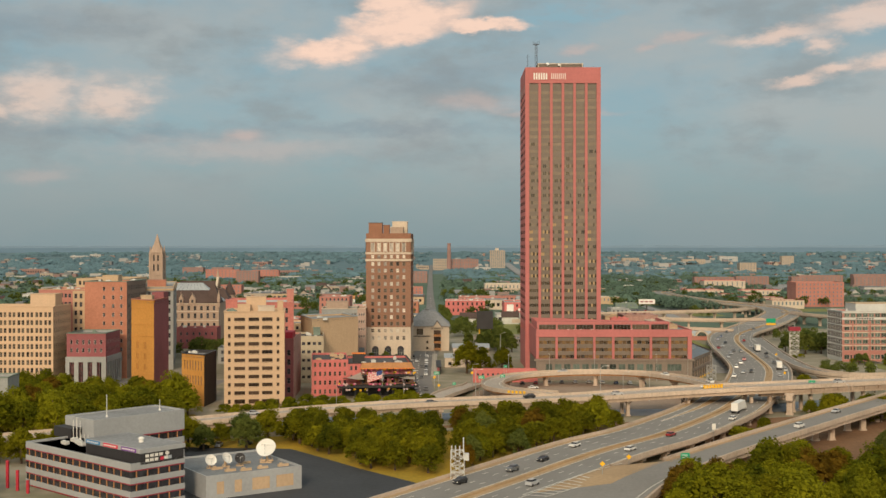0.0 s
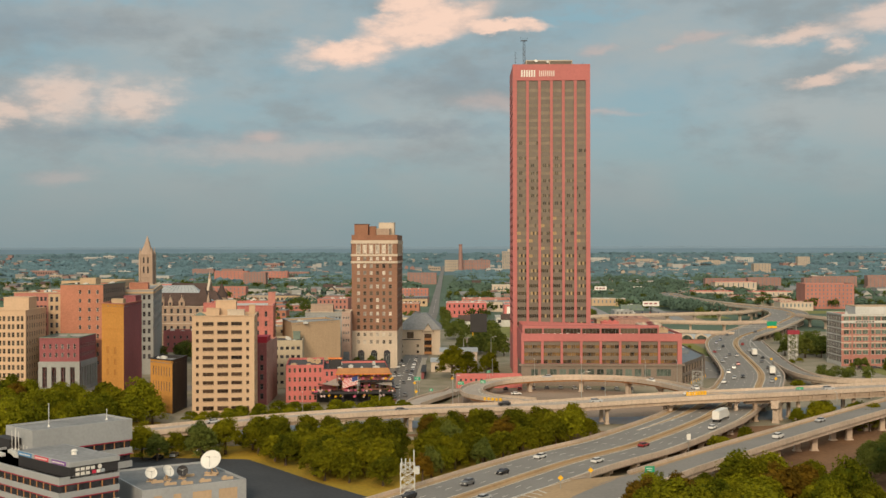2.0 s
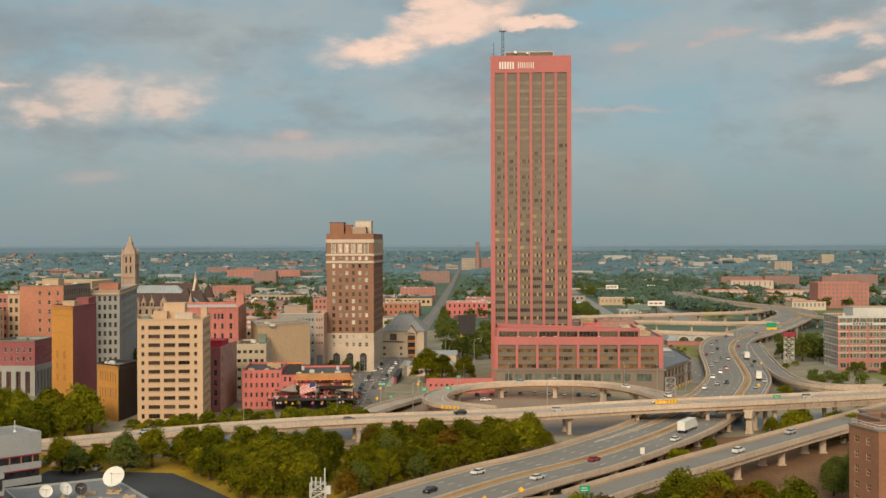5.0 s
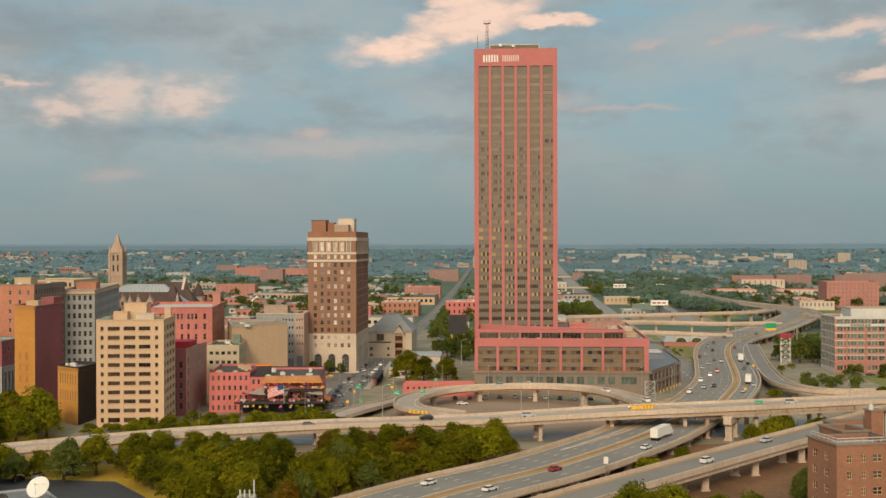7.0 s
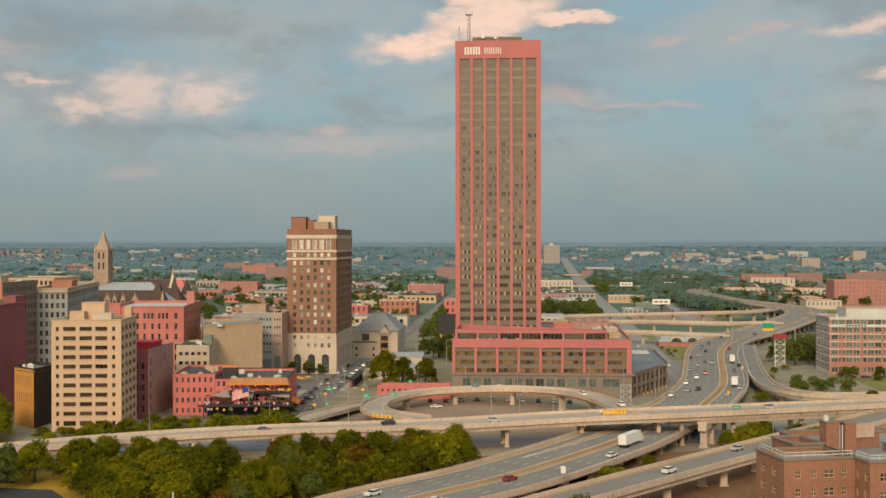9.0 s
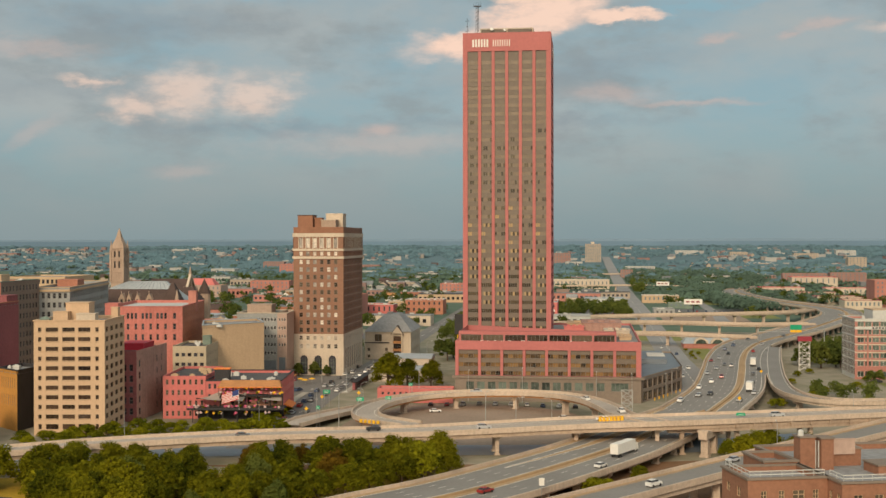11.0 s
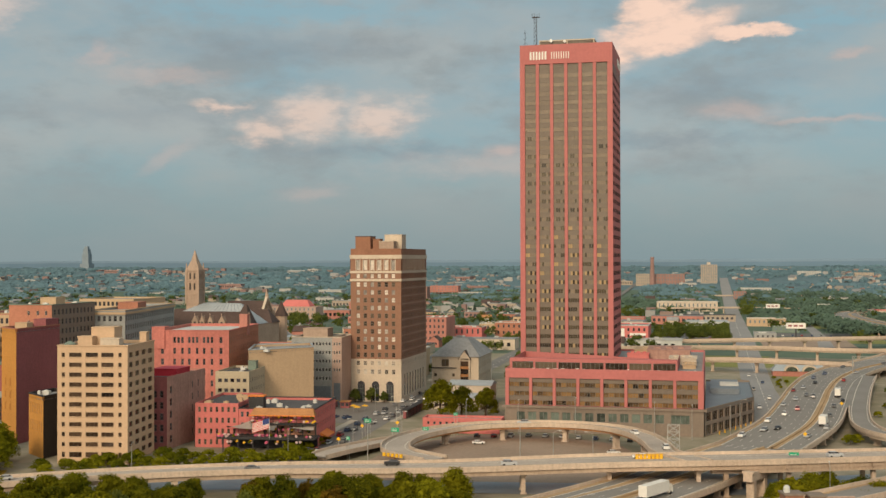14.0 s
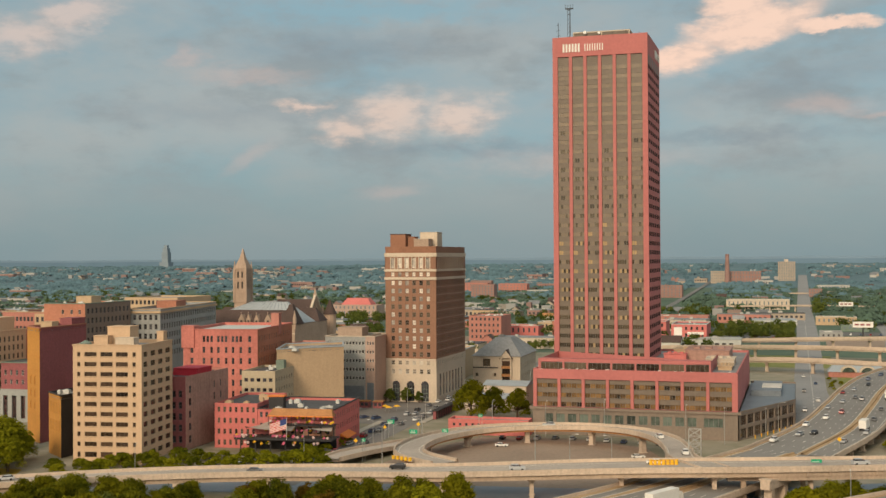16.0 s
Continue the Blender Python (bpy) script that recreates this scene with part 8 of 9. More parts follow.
def tree(x, y, size, src, label, group, z=0.0, seed=0):
    t, c = src
    r = random.Random(seed * 7919 + int(x * 10) + int(y * 13))
    k = size * r.uniform(0.88, 1.12)
    kind = "shrub" if "shrub" in label else "tree"
    ob = thing(kind, pose(x, y, z, 0, 0, r.uniform(0, 360)), label, kind, group)
    ob.scale = (k * r.uniform(1.05, 1.28), k * r.uniform(1.05, 1.28), k)
    part("trunk", t, [], ob)
    part("crown", c, [], ob)
    return ob


def inside(x, y, poly):
    r = False
    for (x0, y0), (x1, y1) in zip(poly, poly[1:] + poly[:1]):
        if (y0 > y) != (y1 > y) and x < (x1 - x0) * (y - y0) / (y1 - y0) + x0:
            r = not r
    return r


def grove(poly, gap, size, srcs, label, group, seed, cap=80):
    """Trees set apart by a gap inside an outline."""
    rnd = random.Random(seed)
    xs, ys = [p[0] for p in poly], [p[1] for p in poly]
    done = []
    for _ in range(4000):
        x, y = rnd.uniform(min(xs), max(xs)), rnd.uniform(min(ys), max(ys))
        if len(done) >= cap:
            break
        if inside(x, y, poly) and all(math.dist((x, y), q) > gap for q in done):
            done.append((x, y))
            tree(x, y, size * rnd.uniform(0.8, 1.15), rnd.choice(srcs), label, group, gz(x, y))


grove([(-100, -222), (-74, -268), (-62, -284), (-45, -292), (-46, -240), (-56, -212), (-88, -218)], 6.6, 0.84, MIXED, "leafy deciduous tree on the dry grass bank", "trees on the grass bank", 1)
grove([(-37, -208), (-36, -240), (-37, -284), (-20, -262), (2, -232), (18, -210), (14, -196), (-20, -199)], 6.6, 0.84, MIXED, "leafy deciduous tree beside the expressway", "trees beside the expressway", 2)
grove([(-250, -150), (-190, -132), (-152, -142), (-138, -170), (-140, -196), (-158, -226), (-250, -238)], 8.2, 1.18, LIME * 2 + TREES[:2] + WARM_TREE, "broad leafy tree on the park lawn", "park trees", 3, 70)
grove([(-240, -304), (-186, -272), (-150, -258), (-156, -268), (-200, -290), (-235, -318)], 7.0, 0.9, TREES, "leafy tree beside the viaduct end", "trees beside the viaduct end", 31, 14)
grove([(-128, -178), (-48, -140), (-50, -130), (-105, -138), (-132, -168)], 5.2, 0.92, BUSH, "yellow-green shrub by the bar", "shrubs by the bar", 4, 40)
grove([(12, -352), (20, -322), (36, -312), (50, -305), (66, -306), (74, -330), (70, -352)], 6.6, 1.0, LIME * 3 + TREES[:3] + WARM_TREE, "dense leafy tree below the ramp", "trees below the ramp", 5, 40)
grove([(-63, -132), (-57, -130), (-58, -92), (-61, -92)], 3.2, 0.75, BUSH, "clipped green shrub beside the bar", "hedge by the bar", 64, 14)
grove([(86, -300), (96, -270), (112, -252), (150, -246), (170, -270), (130, -300), (104, -312)], 6.5, 0.95, COOL + WARM_TREE + TREES[:2], "dark leafy tree near the apartments", "trees near the apartments", 6, 26)
grove([(90, -287), (108, -287), (118, -262), (104, -250), (90, -262)], 5.5, 0.8, COOL, "dark leafy tree on the bare soil", "trees on the soil", 33, 9)
grove([(96, -202), (118, -192), (140, -176), (128, -170), (100, -188)], 6, 0.9, TREES, "leafy tree under the viaduct", "trees under the viaduct", 7, 9)
grove([(-205, -278), (-164, -298), (-161, -316), (-166, -350), (-205, -350)], 5.6, 0.85, MIXED, "leafy tree beside the studio", "trees beside the studio", 8, 24)
grove([(-138, -262), (-110, -258), (-96, -238), (-112, -232), (-140, -248)], 6.0, 0.95, COOL + TREES, "dark tree behind the studio", "trees behind the studio", 9, 8)
for x, y, k in ((-31.5, -20, 1.35), (-24, -12, 1.05), (-13, -14, 1.2)):
    tree(x, y, k, TREES[0], "round street tree by the tower", "trees by the tower", 0, 10)
grove([(-30, 100), (0, 95), (-2, 150), (-30, 160)], 7, 1.0, SMALL, "tree behind the sheds", "trees behind the sheds", 12, 12)
grove([(164, 95), (196, 80), (200, 120), (172, 128)], 6, 1.0, SMALL, "tree beside the side ramp", "trees beside the side ramp", 13, 10)
grove([(184, 20), (250, 26), (250, 34), (184, 32)], 7, 0.55, SMALL, "small street tree at the office", "trees at the office", 14, 8)
grove([(30, 480), (90, 470), (92, 600), (30, 610)], 9, 0.8, SMALL, "small tree in the parking lot", "parking lot trees", 15, 26)
grove([(118, 230), (122, 170), (116, 100), (114, 160)], 4, 0.4, BUSH, "roadside shrub on the avenue", "avenue shrubs", 16, 8)
MIDFIELD = []


def thicket(poly, gap, size, seed, cap):
    """Crowns set apart by a gap inside an outline, far off, gathered for one joined object."""
    rnd, rn = random.Random(seed), np.random.default_rng(seed)
    xs, ys = [p[0] for p in poly], [p[1] for p in poly]
    done = []
    for _ in range(3000):
        x, y = rnd.uniform(min(xs), max(xs)), rnd.uniform(min(ys), max(ys))
        if len(done) < cap and inside(x, y, poly) and all(math.dist((x, y), q) > gap for q in done):
            done.append((x, y))
            h = 11 * size * rnd.uniform(0.8, 1.15)
            for k in range(4):
                MIDFIELD.append(leaf_cloud(rn, (x + rnd.uniform(-0.12, 0.12) * h, y + rnd.uniform(-0.12, 0.12) * h, gz(x, y) + h * (0.3 + 0.15 * k)), (h * 0.34, h * 0.34, h * 0.22), 70, h * 0.05, 0.4, 0.6))


thicket([(88, 490), (95, 490), (95, 640), (88, 640)], 5, 0.75, 51, 22)
thicket([(30, 500), (88, 512), (88, 522), (30, 510)], 6, 0.62, 52, 14)
thicket([(40, 560), (86, 560), (86, 640), (40, 640)], 8, 0.8, 53, 22)
thicket([(2, 150), (30, 150), (34, 230), (4, 230)], 7, 0.9, 54, 12)
thicket([(-40, 190), (-6, 190), (0, 300), (-38, 300)], 7.5, 0.95, 55, 22)
thicket([(-46, 830), (0, 830), (0, 860), (-46, 860)], 8, 1.2, 56, 8)
thicket([(118, 880), (128, 880), (128, 940), (118, 940)], 6, 1.3, 57, 4)
thicket([(-360, 610), (-310, 600), (-300, 660), (-350, 680)], 8, 1.3, 58, 14)
thicket([(182, 96), (206, 96), (210, 200), (186, 200)], 6.5, 0.85, 71, 24)
thicket([(-80, 150), (-66, 150), (-70, 560), (-84, 560)], 9, 0.75, 73, 30)
thicket([(-45, 300), (-38, 300), (-42, 560), (-50, 560)], 9, 0.7, 74, 18)
thicket([(150, -44), (178, -40), (182, -10), (150, -6)], 6, 0.6, 72, 12)
thicket([(-205, 60), (-176, 52), (-170, 110), (-200, 120)], 7, 0.9, 63, 14)
thicket([(118, 1010), (150, 1010), (150, 1200), (118, 1200)], 9, 1.1, 61, 20)
thicket([(196, 470), (206, 470), (206, 560), (196, 560)], 5, 0.6, 62, 10)
solid("midfield_trees", cards("midfield_trees", MIDFIELD, M["leaf_cool"]), [], pose(0, 0, 0), "leafy trees round lots and streets beyond the tower", "trees", kind="stuff")
for x, y, s in ((-84, 28, 0.6), (-76, 28, 0.6), (-70, 29, 0.55), (70, -214, 0.55), (150, -100, 0.5), (172, -72, 0.6), (186, -95, 0.5), (-118, -222, 0.55), (60, -236, 0.5)):
    tree(x, y, s, SMALL[0] if y > 0 else TREES[1], "small young street tree", "young trees", 0, 3)

def road_x(y):
    """Where the far expressway runs."""
    return float(np.interp(y, [420, 480, 550, 620, 720, 820, 930, 1080, 1300], [256, 262, 250, 232, 222, 222, 238, 290, 345]))


for x, y in ((150, -30), (158, -12), (176, 6), (200, 20), (214, -4), (168, -46), (186, 34), (232, 12), (150, 20), (158, 52), (166, 64)):
    tree(x, y, 0.7, BUSH[0], "roadside shrub near the office", "shrubs near the office", 0, 5)
rng = np.random.default_rng(77)
chunks = []
n = 0
while n < 700:
    y = 250 + 1050 * rng.random()
    x = -41 + (y + 629) * rng.uniform(-0.70, 0.36)
    if -90 < x < -34 or 88 < x < 126 or (x > 40 and y < 480) or (-330 < x < -60 and y < 260) or abs(x - road_x(y)) < 24 or 160 < x < 186 and y < 1010 or (0 < x < 96 and 1000 < y < 1110) or noise.noise((x * 0.006, y * 0.005, 1.0)) < -0.12:
        continue
    h = rng.uniform(8, 13)
    chunks += [leaf_cloud(rng, (x + rng.uniform(-2, 2), y + rng.uniform(-2, 2), gz(x, y) + h * (0.42 + 0.16 * k)), (h * 0.36, h * 0.36, h * 0.24), 46, h * 0.062) for k in range(3)]
    n += 1
solid("neighbourhood_trees", cards("neighbourhood_trees", chunks, M["leaf_cool"]), [], pose(0, 0, 0), "leafy trees among the houses beyond downtown", "trees", kind="stuff")

for x, y, s in ((108, -166, 0.75), (98, -176, 0.55), (113, -160, 0.6)):
    tree(x, y, s, LIME[0], "olive tree beneath the viaduct", "trees beneath the viaduct", 0, 6)
for x, y, s in ((57.5, -227, 1.0), (61, -222, 0.8), (130, -60, 0.9), (133, -54, 0.8), (168, -84, 1.0), (176, -90, 1.1)):
    tree(x, y, s, BUSH[1], "yellow-green shrub beside the expressway", "shrubs beside the expressway", 0, 8)
# far woods and street trees, past counting
rng = np.random.default_rng(5)
WOODS = {"far_wood": [], "far_haze_wood": []}
count = 0
while count < 11500:
    d = (1250 + 3000 * rng.random() ** 0.8) if count < 6500 else rng.uniform(1280, 2700)
    az = rng.uniform(-0.68, 0.40)
    x, y = 30 + d * math.sin(az), -560 + d * math.cos(az)
    dens = noise.noise((x * 0.0022, y * 0.0016, 3.0)) + 0.35 * noise.noise((x * 0.008, y * 0.006, 9.0))
    if -104 < x < -44 or 86 < x < 128:
        continue
    if dens < -0.14 or (y < 1400 and abs(x - road_x(y)) < 22) or (0 < x < 96 and y < 1110):
        if rng.random() < 0.85:
            continue
    h = rng.uniform(7, 13)
    # past roughly 2150 m crowns switch to the colour with haze in it
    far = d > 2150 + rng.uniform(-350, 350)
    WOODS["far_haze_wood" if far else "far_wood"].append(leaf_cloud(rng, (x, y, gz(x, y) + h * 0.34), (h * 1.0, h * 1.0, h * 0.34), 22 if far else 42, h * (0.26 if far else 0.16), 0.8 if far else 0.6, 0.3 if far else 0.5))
    count += 1
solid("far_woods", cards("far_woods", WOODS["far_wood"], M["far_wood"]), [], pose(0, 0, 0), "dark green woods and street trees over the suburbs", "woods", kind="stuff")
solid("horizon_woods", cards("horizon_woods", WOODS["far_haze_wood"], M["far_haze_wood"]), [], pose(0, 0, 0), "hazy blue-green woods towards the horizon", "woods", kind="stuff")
chunks = []
for k in range(760):
    y = rng.uniform(560, 1600)
    x = rng.uniform(max(186 if y < 1010 else 122, 122), max(road_x(y) - 16, 190)) if k % 4 else rng.uniform(road_x(y) + 25, 420)
    if y < 1130 and x > road_x(y):
        continue
    h = rng.uniform(7, 13)
    chunks.append(leaf_cloud(rng, (x, y, gz(x, y) + h * 0.5), (h * 0.6, h * 0.6, h * 0.5), 90, h * 0.075, 0.6, 0.5))
solid("wood", cards("wood", chunks, M["far_wood"]), [], pose(0, 0, 0), "dense green wood beside the far road", "woods", kind="stuff")


# ---- vehicles ----
M["tyre"] = mat("tyre", (0.02, 0.02, 0.02), 0.9, 0.1, 0.5, 3, 0)
PAINTS = [mat("paint_" + n, c, 0.3, 0.04, 0.5, 3, 0, spec=0.6) for n, c in (("white", (0.72, 0.71, 0.68)), ("silver", (0.42, 0.43, 0.44)), ("black", (0.02, 0.02, 0.022)), ("grey", (0.14, 0.145, 0.15)), ("blue", (0.04, 0.07, 0.14)), ("red", (0.30, 0.03, 0.03)))]
WORDS = ["white", "silver", "black", "dark grey", "dark blue", "dark red"]
WHEEL = Geo()
WHEEL.cyl(0, 0, -0.12, 0.12, 0.34, None, 10)
WHEEL = WHEEL.mesh("tyre", [M["tyre"]])


def hull(g, prof, w0, w1, mi=0):
    """A body from a side profile (x, z), narrower above."""
    n = len(prof)
    zs = [p[1] for p in prof]
    lo, hi = min(zs), max(zs)
    wd = [w0 + (w1 - w0) * (z - lo) / (hi - lo) for z in zs]
    L = [(x, -w, z) for (x, z), w in zip(prof, wd)]
    R = [(x, w, z) for (x, z), w in zip(prof, wd)]
    g.face(L, mi)
    g.face(R[::-1], mi)
    for i in range(n):
        j = (i + 1) % n
        g.face([L[i], R[i], R[j], L[j]], mi)


CARS = []
for suv in (0, 1):
    zt, b = (1.75, 0.25) if suv else (1.45, 0.0)
    body, cab, roof_, lamp = Geo(), Geo(), Geo(), Geo()
    hull(body, [(-2.3, 0.35), (2.25, 0.35), (2.35, 0.6), (2.2, 0.85 + b), (1.0, 0.98 + b), (-1.7, 1.0 + b), (-2.3, 0.95 + b)], 0.92, 0.86)
    hull(cab, [(-1.9, 0.98 + b), (1.05, 0.98 + b), (0.35, zt - 0.06), (-1.35 - 0.3 * suv, zt - 0.06)], 0.84, 0.66)
    hull(roof_, [(-1.45 - 0.3 * suv, zt - 0.07), (0.42, zt - 0.07), (0.25, zt), (-1.25 - 0.3 * suv, zt)], 0.70, 0.62)
    lamp.box(2.25, -0.8, 0.62, 2.36, -0.45, 0.8)
    for i, p in enumerate(PAINTS):
        CARS.append((body.mesh("car_body", [p]), cab.mesh("car_cabin", [M["glass"]]), roof_.mesh("car_roof", [p]), lamp.mesh("car_lamps", [M["white"]]), "%s %s" % (WORDS[i], "SUV" if suv else "sedan")))
NCAR = 0


def car(x, y, z, rot, where, kind=None, pitch=0.0):
    global NCAR
    r = random.Random(NCAR * 31 + 5)
    b, c, t, l, word = CARS[kind] if kind is not None else r.choice(CARS[0:3] + CARS[0:4] + CARS[6:10] + CARS)
    NCAR += 1
    ob = thing("car", pose(x, y, z, 0, 0, rot), "%s %s" % (word, where), "car", "cars")
    part("body", b, [], ob)
    part("cabin_glazing", c, [], ob, "dark car glass")
    part("roof", t, [], ob)
    if y < -20:
        part("headlight", l, [], ob)
        part("headlight", l, [], ob, m=pose(0, 1.25, 0))
    for wx in (-1.45, 1.45) if y < -60 else ():
        for wy in (-0.84, 0.84):
            part("wheel", WHEEL, [], ob, m=pose(wx, wy, 0.34, 90, 0, 0))
    return ob


def along(c, s, off, where, back=False, kind=None):
    L = np.concatenate([[0], np.cumsum(np.linalg.norm(np.diff(c[:, :2], axis=0), axis=1))])
    n = across(c)
    x, y, z = (np.interp(s, L, c[:, i]) for i in range(3))
    nx, ny = np.interp(s, L, n[:, 0]), np.interp(s, L, n[:, 1])
    rot = math.degrees(math.atan2(-nx, ny))
    return x + nx * off, y + ny * off, z + 0.05, rot + (180 if back else 0)


rnd = random.Random(8)
for s, off in ((58, 8.4), (80, 5.2), (98, 5.2), (124, 8.4), (66, -8.4), (128, -8.4), (160, -5.4), (205, -11.4)):
    car(*along(C_SOUTH, s, off, "", off > 0), "driving on the grey expressway")
for s, off in ((20, 11.2), (38, 7.8), (44, 4.3), (62, 11.2), (85, 7.8), (104, 4.3), (118, 11.2), (140, 7.8), (152, 1.0), (158, 4.3), (176, 11.2), (190, 7.8), (215, 4.3), (240, 7.8),
               (30, -9.2), (52, -11.8), (88, -9.2), (120, -9.2), (142, -11.8), (172, -9.2), (190, -9.2), (232, -8), (265, 6), (280, -8), (310, 6), (345, -6)):
    car(*along(C_NORTH, s, off, "", off > -4), "driving on the grey expressway")
for s, off in ((120, 2.0), (188, -2.4), (228, 2.4), (262, -2.6), (300, 2.4), (355, -2.4)):
    car(*along(C_CROSS, s, off, "", off > 0), "driving on the viaduct")
for s, off in ((70, 1.6), (30, -1.4), (128, 1.5)):
    car(*along(C_LOOP, s, off, "", False), "driving on the loop ramp")
car(*along(C_RAMP, 150, -1.5, "", False), "driving on the exit ramp", 6)
car(*along(C_RAMP, 190, 2, "", True), "driving on the exit ramp", 1)
for i in range(10):
    car(-6 + i * 6.4, -64 + rnd.uniform(-1, 1) + abs(i - 4.5) * -0.9, 0.05, 90 + rnd.uniform(-4, 4), "parked inside the loop ramp")
car(-2, -86, 0.05, 10, "parked inside the loop ramp", 0)
car(48, -98, 0.05, 12, "parked inside the loop ramp", 0)
def kerb(y, left):
    """The street's kerb lines."""
    return float(np.interp(y, [-128, -36, 60, 90], [-55.0, -62.6, -63.5, -63.5])) + 1.7 if left else float(np.interp(y, [-120, -32, 61, 90], [-47, -51.2, -52.5, -52.5])) - 1.3


for i in range(13):
    y = -128 + i * 16 + rnd.uniform(-2, 2)
    car(kerb(y, True), y, 0.07, 92, "parked at the street kerb")
for i in range(10):
    y = -30 + i * 12 + rnd.uniform(-2, 2)
    car(kerb(y, False), y, 0.07, 272, "parked at the street kerb")
for i in range(7):
    y = -118 + i * 26 + rnd.uniform(-4, 4)
    car((kerb(y, True) + kerb(y, False)) / 2 + (1.6 if i % 2 else -1.6), y, 0.07, 92 if i % 2 else 272, "driving on the street")
for i in range(4):
    car(-88 + i * 6.0, -30 + rnd.uniform(-3, 3), 0.05, 70, "parked on the square")
for x, y, r in ((-82, -150, 20), (-74, -146, 20), (-64, -142, 24), (-60, -135, 60), (-58, -126, 64), (-57, -116, 66)):
    car(x, y, 0.05, r, "parked beside the bar")
for i in range(6):
    car(102 + (i % 2) * 6, 40 + i * 38, 0.07, 90 if i % 2 else 270, "driving on the avenue")
for i in range(8):
    car(190 + i * 7, 30 + rnd.uniform(-1, 1), 0.05, 0, "parked at the office")
for x, y in ((-120, -248), (-116, -244), (-108, -240), (104, -310), (110, -305)):
    car(x, y, 0.05, rnd.uniform(0, 360), "parked among the trees")


def truck(x, y, z, rot, label, length=9.0, box="white"):
    ob = thing("box_truck", pose(x, y, z, 0, 0, rot), label, "truck", "trucks")
    g = Geo()
    g.box(-length / 2, -1.25, 1.0, length / 2 - 2.2, 1.25, 3.9)
    part("cargo_box", g, M[box], ob, "plain white cargo box")
    g = Geo()
    hull(g, [(length / 2 - 2.1, 0.5), (length / 2, 0.5), (length / 2, 1.6), (length / 2 - 0.5, 2.7), (length / 2 - 2.1, 2.7)], 1.2, 1.1)
    part("cab", g, M["paint"], ob)
    g = Geo()
    g.box(length / 2 - 0.45, -1.0, 1.65, length / 2 - 0.1, 1.0, 2.5)
    part("windscreen", g, M["glass"], ob)
    g = Geo()
    g.box(-length / 2, -0.5, 0.6, length / 2 - 2, 0.5, 1.0)
    part("chassis", g, M["dark"], ob)
    for wx in (-length / 2 + 1.2, -length / 2 + 2.4, length / 2 - 1.2):
        for wy in (-1.05, 1.05):
            part("wheel", WHEEL, [], ob, m=pose(wx, wy, 0.45, 90, 0, 0) @ Matrix.Scale(1.35, 4))
    return ob


truck(*along(C_SOUTH, 226, -8.0, "", False), "white box trailer truck on the expressway", 14)
truck(*along(C_NORTH, 62, -9.2, "", False), "white box truck on the expressway", 9)
truck(*along(C_NORTH, 160, -9.2, "", False), "white box truck on the expressway", 9)
# parked cars in the lots beyond
rnd = random.Random(21)
for x0, y0, nx, ny, dx, dy in ((24, 480, 9, 2, 7, 30), (-152, 256, 9, 2, 7.5, 18), (126, 565, 8, 1, 8, 10), (-20, 180, 5, 2, 7, 25)):
    for i in range(nx):
        for j in range(ny):
            if rnd.random() < 0.8:
                car(x0 + dx * i, y0 + dy * j, 0.05, 90 + rnd.uniform(-3, 3), "parked in the lot beyond")


# ---- lamps, signs, poles ----
LAMP = Geo()
LAMP.cyl(0, 0, 0, 9.0, 0.13, 0.08, 6)
LAMP = LAMP.mesh("lamp_pole", [M["steel"]])
ARM = Geo()
for k in range(5):
    a0, a1 = math.pi / 2 * k / 5, math.pi / 2 * (k + 1) / 5
    ARM.bar((1.5 - 1.5 * math.cos(a0), 0, 9 + 1.0 * math.sin(a0)), (1.5 - 1.5 * math.cos(a1), 0, 9 + 1.0 * math.sin(a1)), 0.06)
ARM = ARM.mesh("lamp_arm", [M["steel"]])
HEAD = Geo()
HEAD.box(1.4, -0.15, 9.9, 2.2, 0.15, 10.05)
HEAD = HEAD.mesh("lamp_head", [M["lightmetal"]])


def street_lamp(x, y, z, rot, k=1.0):
    ob = thing("street_lamp", pose(x, y, z, 0, 0, rot), "tall grey steel street lamp with curved arm", "street lamp", "street lamps")
    ob.scale = (k, k, k)
    part("pole", LAMP, [], ob)
    part("arm", ARM, [], ob)
    part("head", HEAD, [], ob)


LAMPS_SOUTH = ((-82, -197.5, 7.3, 100, 0.75), (-30, -92, 0.05, 0, 1.2), (-12, -60, 0.05, 90, 1.3), (8, -57, 0.05, 90, 1.3), (30, -56, 0.05, 90, 1.4), (60, -57, 0.05, 90, 1.3), (74, -62, 0.05, 90, 1.3), (22, -140, 0.05, 0, 1.6), (32, -136, 0.05, 0, 1.3), (44, -130, 0.05, 180, 1.2), (88, -52, 0.05, 90, 1.2), (92, -30, 0.05, 0, 1.2), (-63.5, -70, 0.05, 0, 1.0))
LAMPS_NORTH = ((-48.2, -30, 0.05, 180, 1.0), (-66, 0, 0.05, 0, 1.0), (-49, 40, 0.05, 180, 1.0), (-45.5, -100, 0.05, 180, 1.0), (-28.6, -95, 0.05, 180, 1.0), (-29.6, -135, 0.05, 0, 1.4), (112, -178, 0.05, 90, 1.25), (151, -100, 0.05, 90, 1.2), (-60, -128, 0.05, 20, 1.0), (-26, 70, 0.05, 0, 1.4), (-10, 75, 0.05, 0, 1.4), (196, -20, 0.05, 0, 1.0), (225, 10, 0.05, 0, 1.0))
for x, y, z, r, k in LAMPS_SOUTH + LAMPS_NORTH:
    street_lamp(x, y, z, r, k)


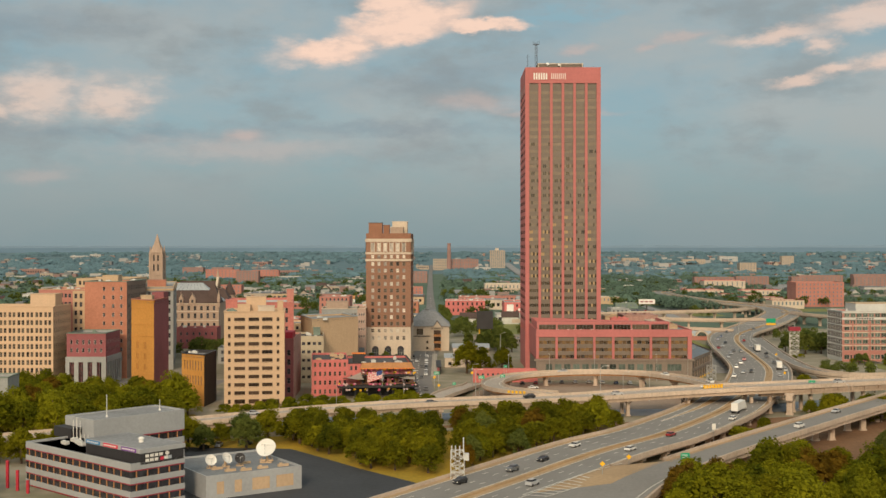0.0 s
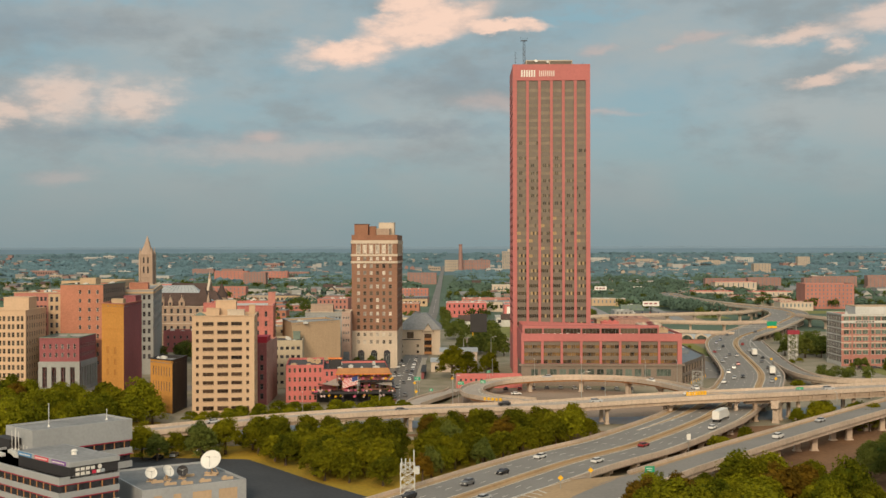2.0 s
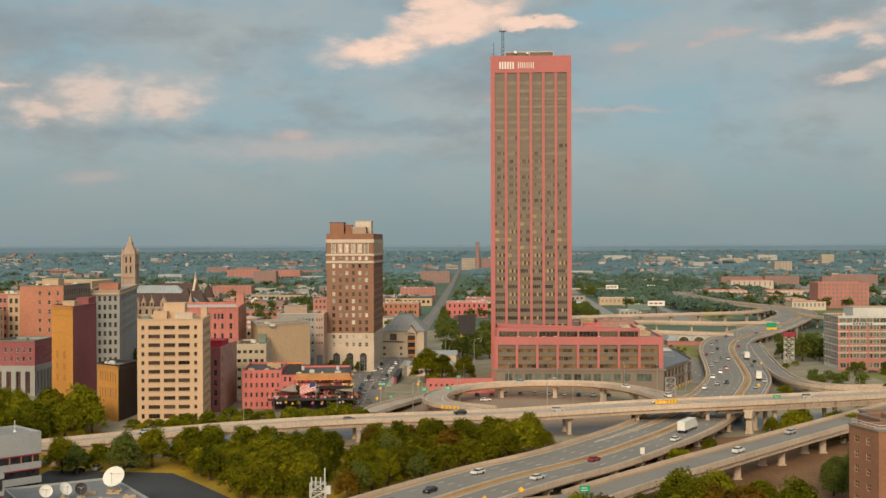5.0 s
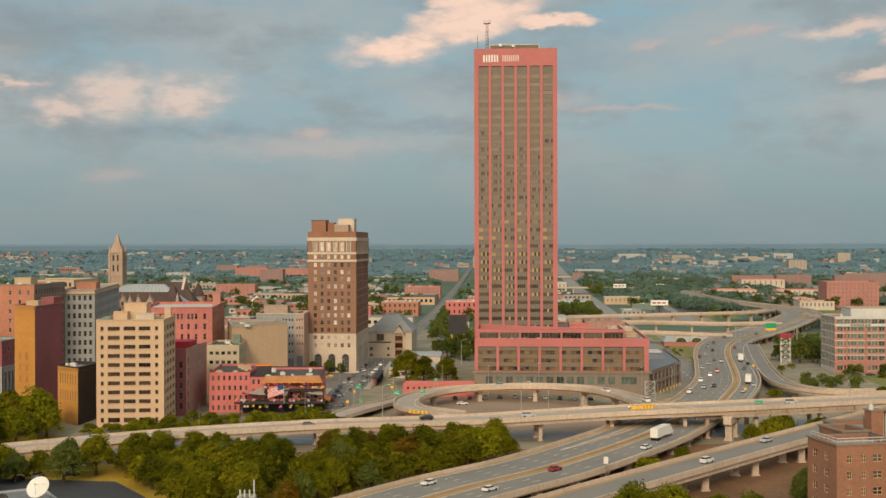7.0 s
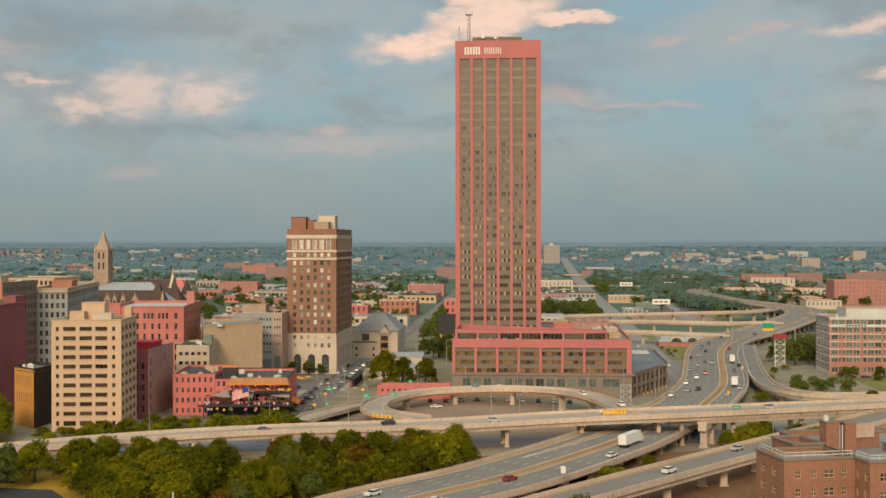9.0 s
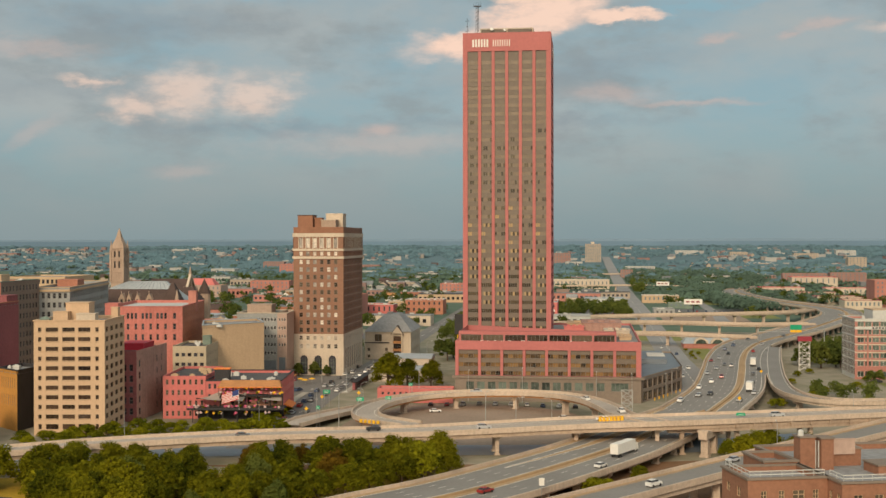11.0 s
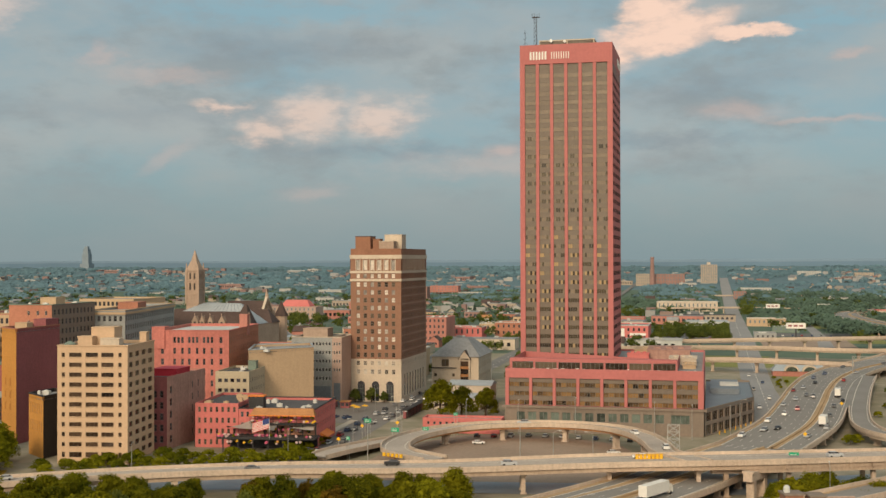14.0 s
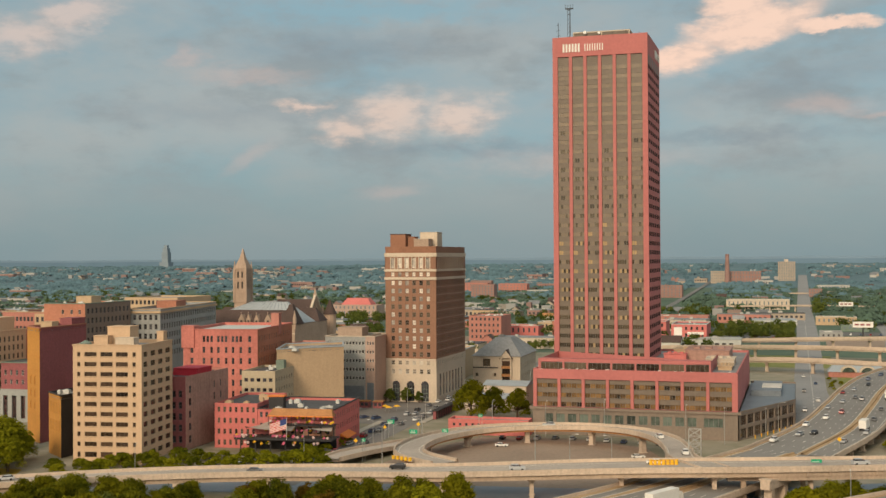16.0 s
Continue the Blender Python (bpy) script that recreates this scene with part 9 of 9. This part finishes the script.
def road_sign(x, y, z, rot, w, h, high, m, label, diamond=False, posts=1, bars=2):
    ob = thing("road_sign", pose(x, y, z, 0, 0, rot), label, "road sign", "road signs")
    for k in range(posts):
        g = Geo()
        px = 0 if posts == 1 else (-w * 0.35 + w * 0.7 * k)
        g.cyl(px, 0.1, 0, high + h * 0.6, 0.09, None, 6)
        part("post", g, M["steel"], ob)
    g = Geo()
    if diamond:
        g.frustum([(0, -0.04, high), (w / 2, -0.04, high + h / 2), (0, -0.04, high + h), (-w / 2, -0.04, high + h / 2)], [(0, 0.02, high), (w / 2, 0.02, high + h / 2), (0, 0.02, high + h), (-w / 2, 0.02, high + h / 2)])
    else:
        g.box(-w / 2, -0.04, high, w / 2, 0.02, high + h)
    p = part("panel", g, M[m], ob)
    if not diamond:
        for k in range(bars):
            g = Geo()
            g.box(-w * 0.38, -0.07, high + h * (0.24 + 0.36 * k), w * 0.26, -0.05, high + h * (0.24 + 0.36 * k) + h * 0.11)
            part("legend_bar", g, M["white"], p)


for x, y, z, w, h, hi in ((-46.5, -78, 0.05, 3.4, 1.9, 5.5), (-26.5, -112, 0.05, 3.4, 1.8, 7.4), (-17, -106, 5.6, 2.8, 1.6, 1.8), (-38.6, -128, 0.05, 1.6, 1.4, 6.6), (-14, -70, 0.05, 2.0, 1.4, 8)):
    road_sign(x, y, z, 4, w * 0.8, h * 0.8, hi, "signgreen", "green highway guide sign with white bars", posts=2)
for x, y, z, hi in ((-45.2, -118, 0.05, 4.5), (-30.3, -95, 0.05, 7.5), (-47.5, -82, 0.05, 4.0), (112, -92, 5, 2.2), (133, -2, 5, 2.4), (0, -315, 4.6, 2.2), (8.8, -303.4, 4.6, 2.0)):
    road_sign(x, y, z, 4, 1.5, 1.5, hi, "signyellow", "yellow diamond warning sign on a post", True)
road_sign(44.7, -248, 0.1, 8, 1.3, 1.9, 6.2, "white", "white highway sign on a tall post", bars=0)
road_sign(24, -305, 5.5, 10, 2.6, 1.6, 1.6, "signgreen", "small green exit sign")
road_sign(104, -158, 10.8, 4, 2.8, 0.9, 0.3, "signgreen", "small green plate on the viaduct parapet", bars=1)

# gantry over the expressway
gan = thing("sign_gantry", pose(157, 176, 0), "overhead gantry with green and yellow signs", "gantry")
for x in (0, 38):
    g = Geo()
    g.cyl(x, 0, 0, 14, 0.35, None, 8)
    part("post", g, M["steel"], gan)
g = Geo()
for z in (12.2, 13.6):
    g.bar((0, 0, z), (38, 0, z), 0.14)
for k in range(19):
    g.bar((2 * k, 0, 12.2 if k % 2 else 13.6), (2 * k + 2, 0, 13.6 if k % 2 else 12.2), 0.08)
part("truss", g, M["steel"], gan)
g = Geo()
g.box(18.5, -0.5, 13.4, 25, -0.3, 16.4)
part("sign_panel", g, M["signgreen"], gan, "green sign panel")
g = Geo()
g.box(18.5, -0.5, 11.9, 25, -0.3, 13.3)
part("exit_panel", g, M["signyellow"], gan, "yellow exit panel")

# yellow crash barrels on the viaduct
for i in range(7):
    g = Geo()
    g.cyl(0, 0, 0, 1.25, 0.55, 0.5, 10)
    g.cyl(0, 0, 1.25, 1.4, 0.58, 0.58, 10)
    solid("crash_barrel", g, M["signyellow"], pose(60 + 1.15 * i, -163.4 + 0.1 * i, 9.4 + 0.05 * i), "yellow plastic crash barrel on the viaduct", "barrel", "crash barrels")
for i in range(5):
    g = Geo()
    g.cyl(0, 0, 0, 1.0, 0.55, 0.5, 10)
    solid("crash_barrel", g, M["signyellow"], pose(-17 + 1.5 * i, -160 - 0.6 * i, 7.2), "yellow plastic crash barrel at the loop ramp", "barrel", "crash barrels at the loop")


def lattice(name, x, y, z, w, h, label, category, m="steel", legs=4, bays=5):
    ob = thing(name, pose(x, y, z), label, category)
    for dx in (-w / 2, w / 2):
        for dy in (-w / 4, w / 4):
            g = Geo()
            g.bar((dx, dy, 0), (dx, dy, h), 0.14)
            part("leg", g, M[m], ob)
    g = Geo()
    for k in range(bays):
        z0, z1 = h * k / bays, h * (k + 1) / bays
        for dy in (-w / 4, w / 4):
            g.bar((-w / 2, dy, z0), (w / 2, dy, z1), 0.09)
            g.bar((w / 2, dy, z0), (-w / 2, dy, z1), 0.09)
            g.bar((-w / 2, dy, z1), (w / 2, dy, z1), 0.09)
    part("bracing", g, M[m], ob, kind="stuff")
    return ob


lat = lattice("sign_truss_tower", -38.6, -317.5, 2.0, 3.5, 9.6, "pale steel lattice sign structure by the expressway", "lattice tower", "lightmetal")
for x in (-1.5, -0.5, 0.6, 1.6):
    g = Geo()
    g.cyl(x, 0, 8.0, 10.8 if x < 1.5 else 13.0, 0.17, None, 6)
    part("stub_mast", g, M["lightmetal"], lat)
g = Geo()
g.box(1.8, -0.7, 7.0, 3.0, 0.7, 8.8)
part("control_box", g, M["lightmetal"], lat)
lat2 = lattice("roadside_lattice", 166, 78, 0, 5.0, 15, "red and white lattice tower beside the side ramp", "lattice tower", "white")
g = Geo()
g.box(-3.4, -1.5, 15, 3.4, 1.5, 17.4)
part("top_box", g, M["redtrim"], lat2)
trs = lattice("truss_mast", 69.5, -133, 0, 3.6, 15.5, "grey steel truss mast beside the loop ramp", "lattice tower", "steel", bays=7)

# billboards
for x, y, w, h, z in ((141, 500, 15.5, 4.6, 10.5), (145, 960, 16, 5, 9), (216, 1100, 15, 5, 4)):
    b = thing("billboard", pose(x, y, gz(x, y)), "white billboard with unreadable dark bars on a post", "billboard", "billboards")
    g = Geo()
    g.cyl(w / 2, 0.5, 0, z, 0.5, None, 8)
    part("post", g, M["dark"], b)
    g = Geo()
    g.box(0, 0, z, w, 1, z + h)
    p = part("panel", g, M["white"], b)
    for k in range(3):
        g = Geo()
        g.box(w * (0.1 + 0.28 * k), -0.05, z + h * 0.35, w * (0.3 + 0.28 * k), -0.01, z + h * 0.65)
        part("printed_bar", g, M["darkred"], p)
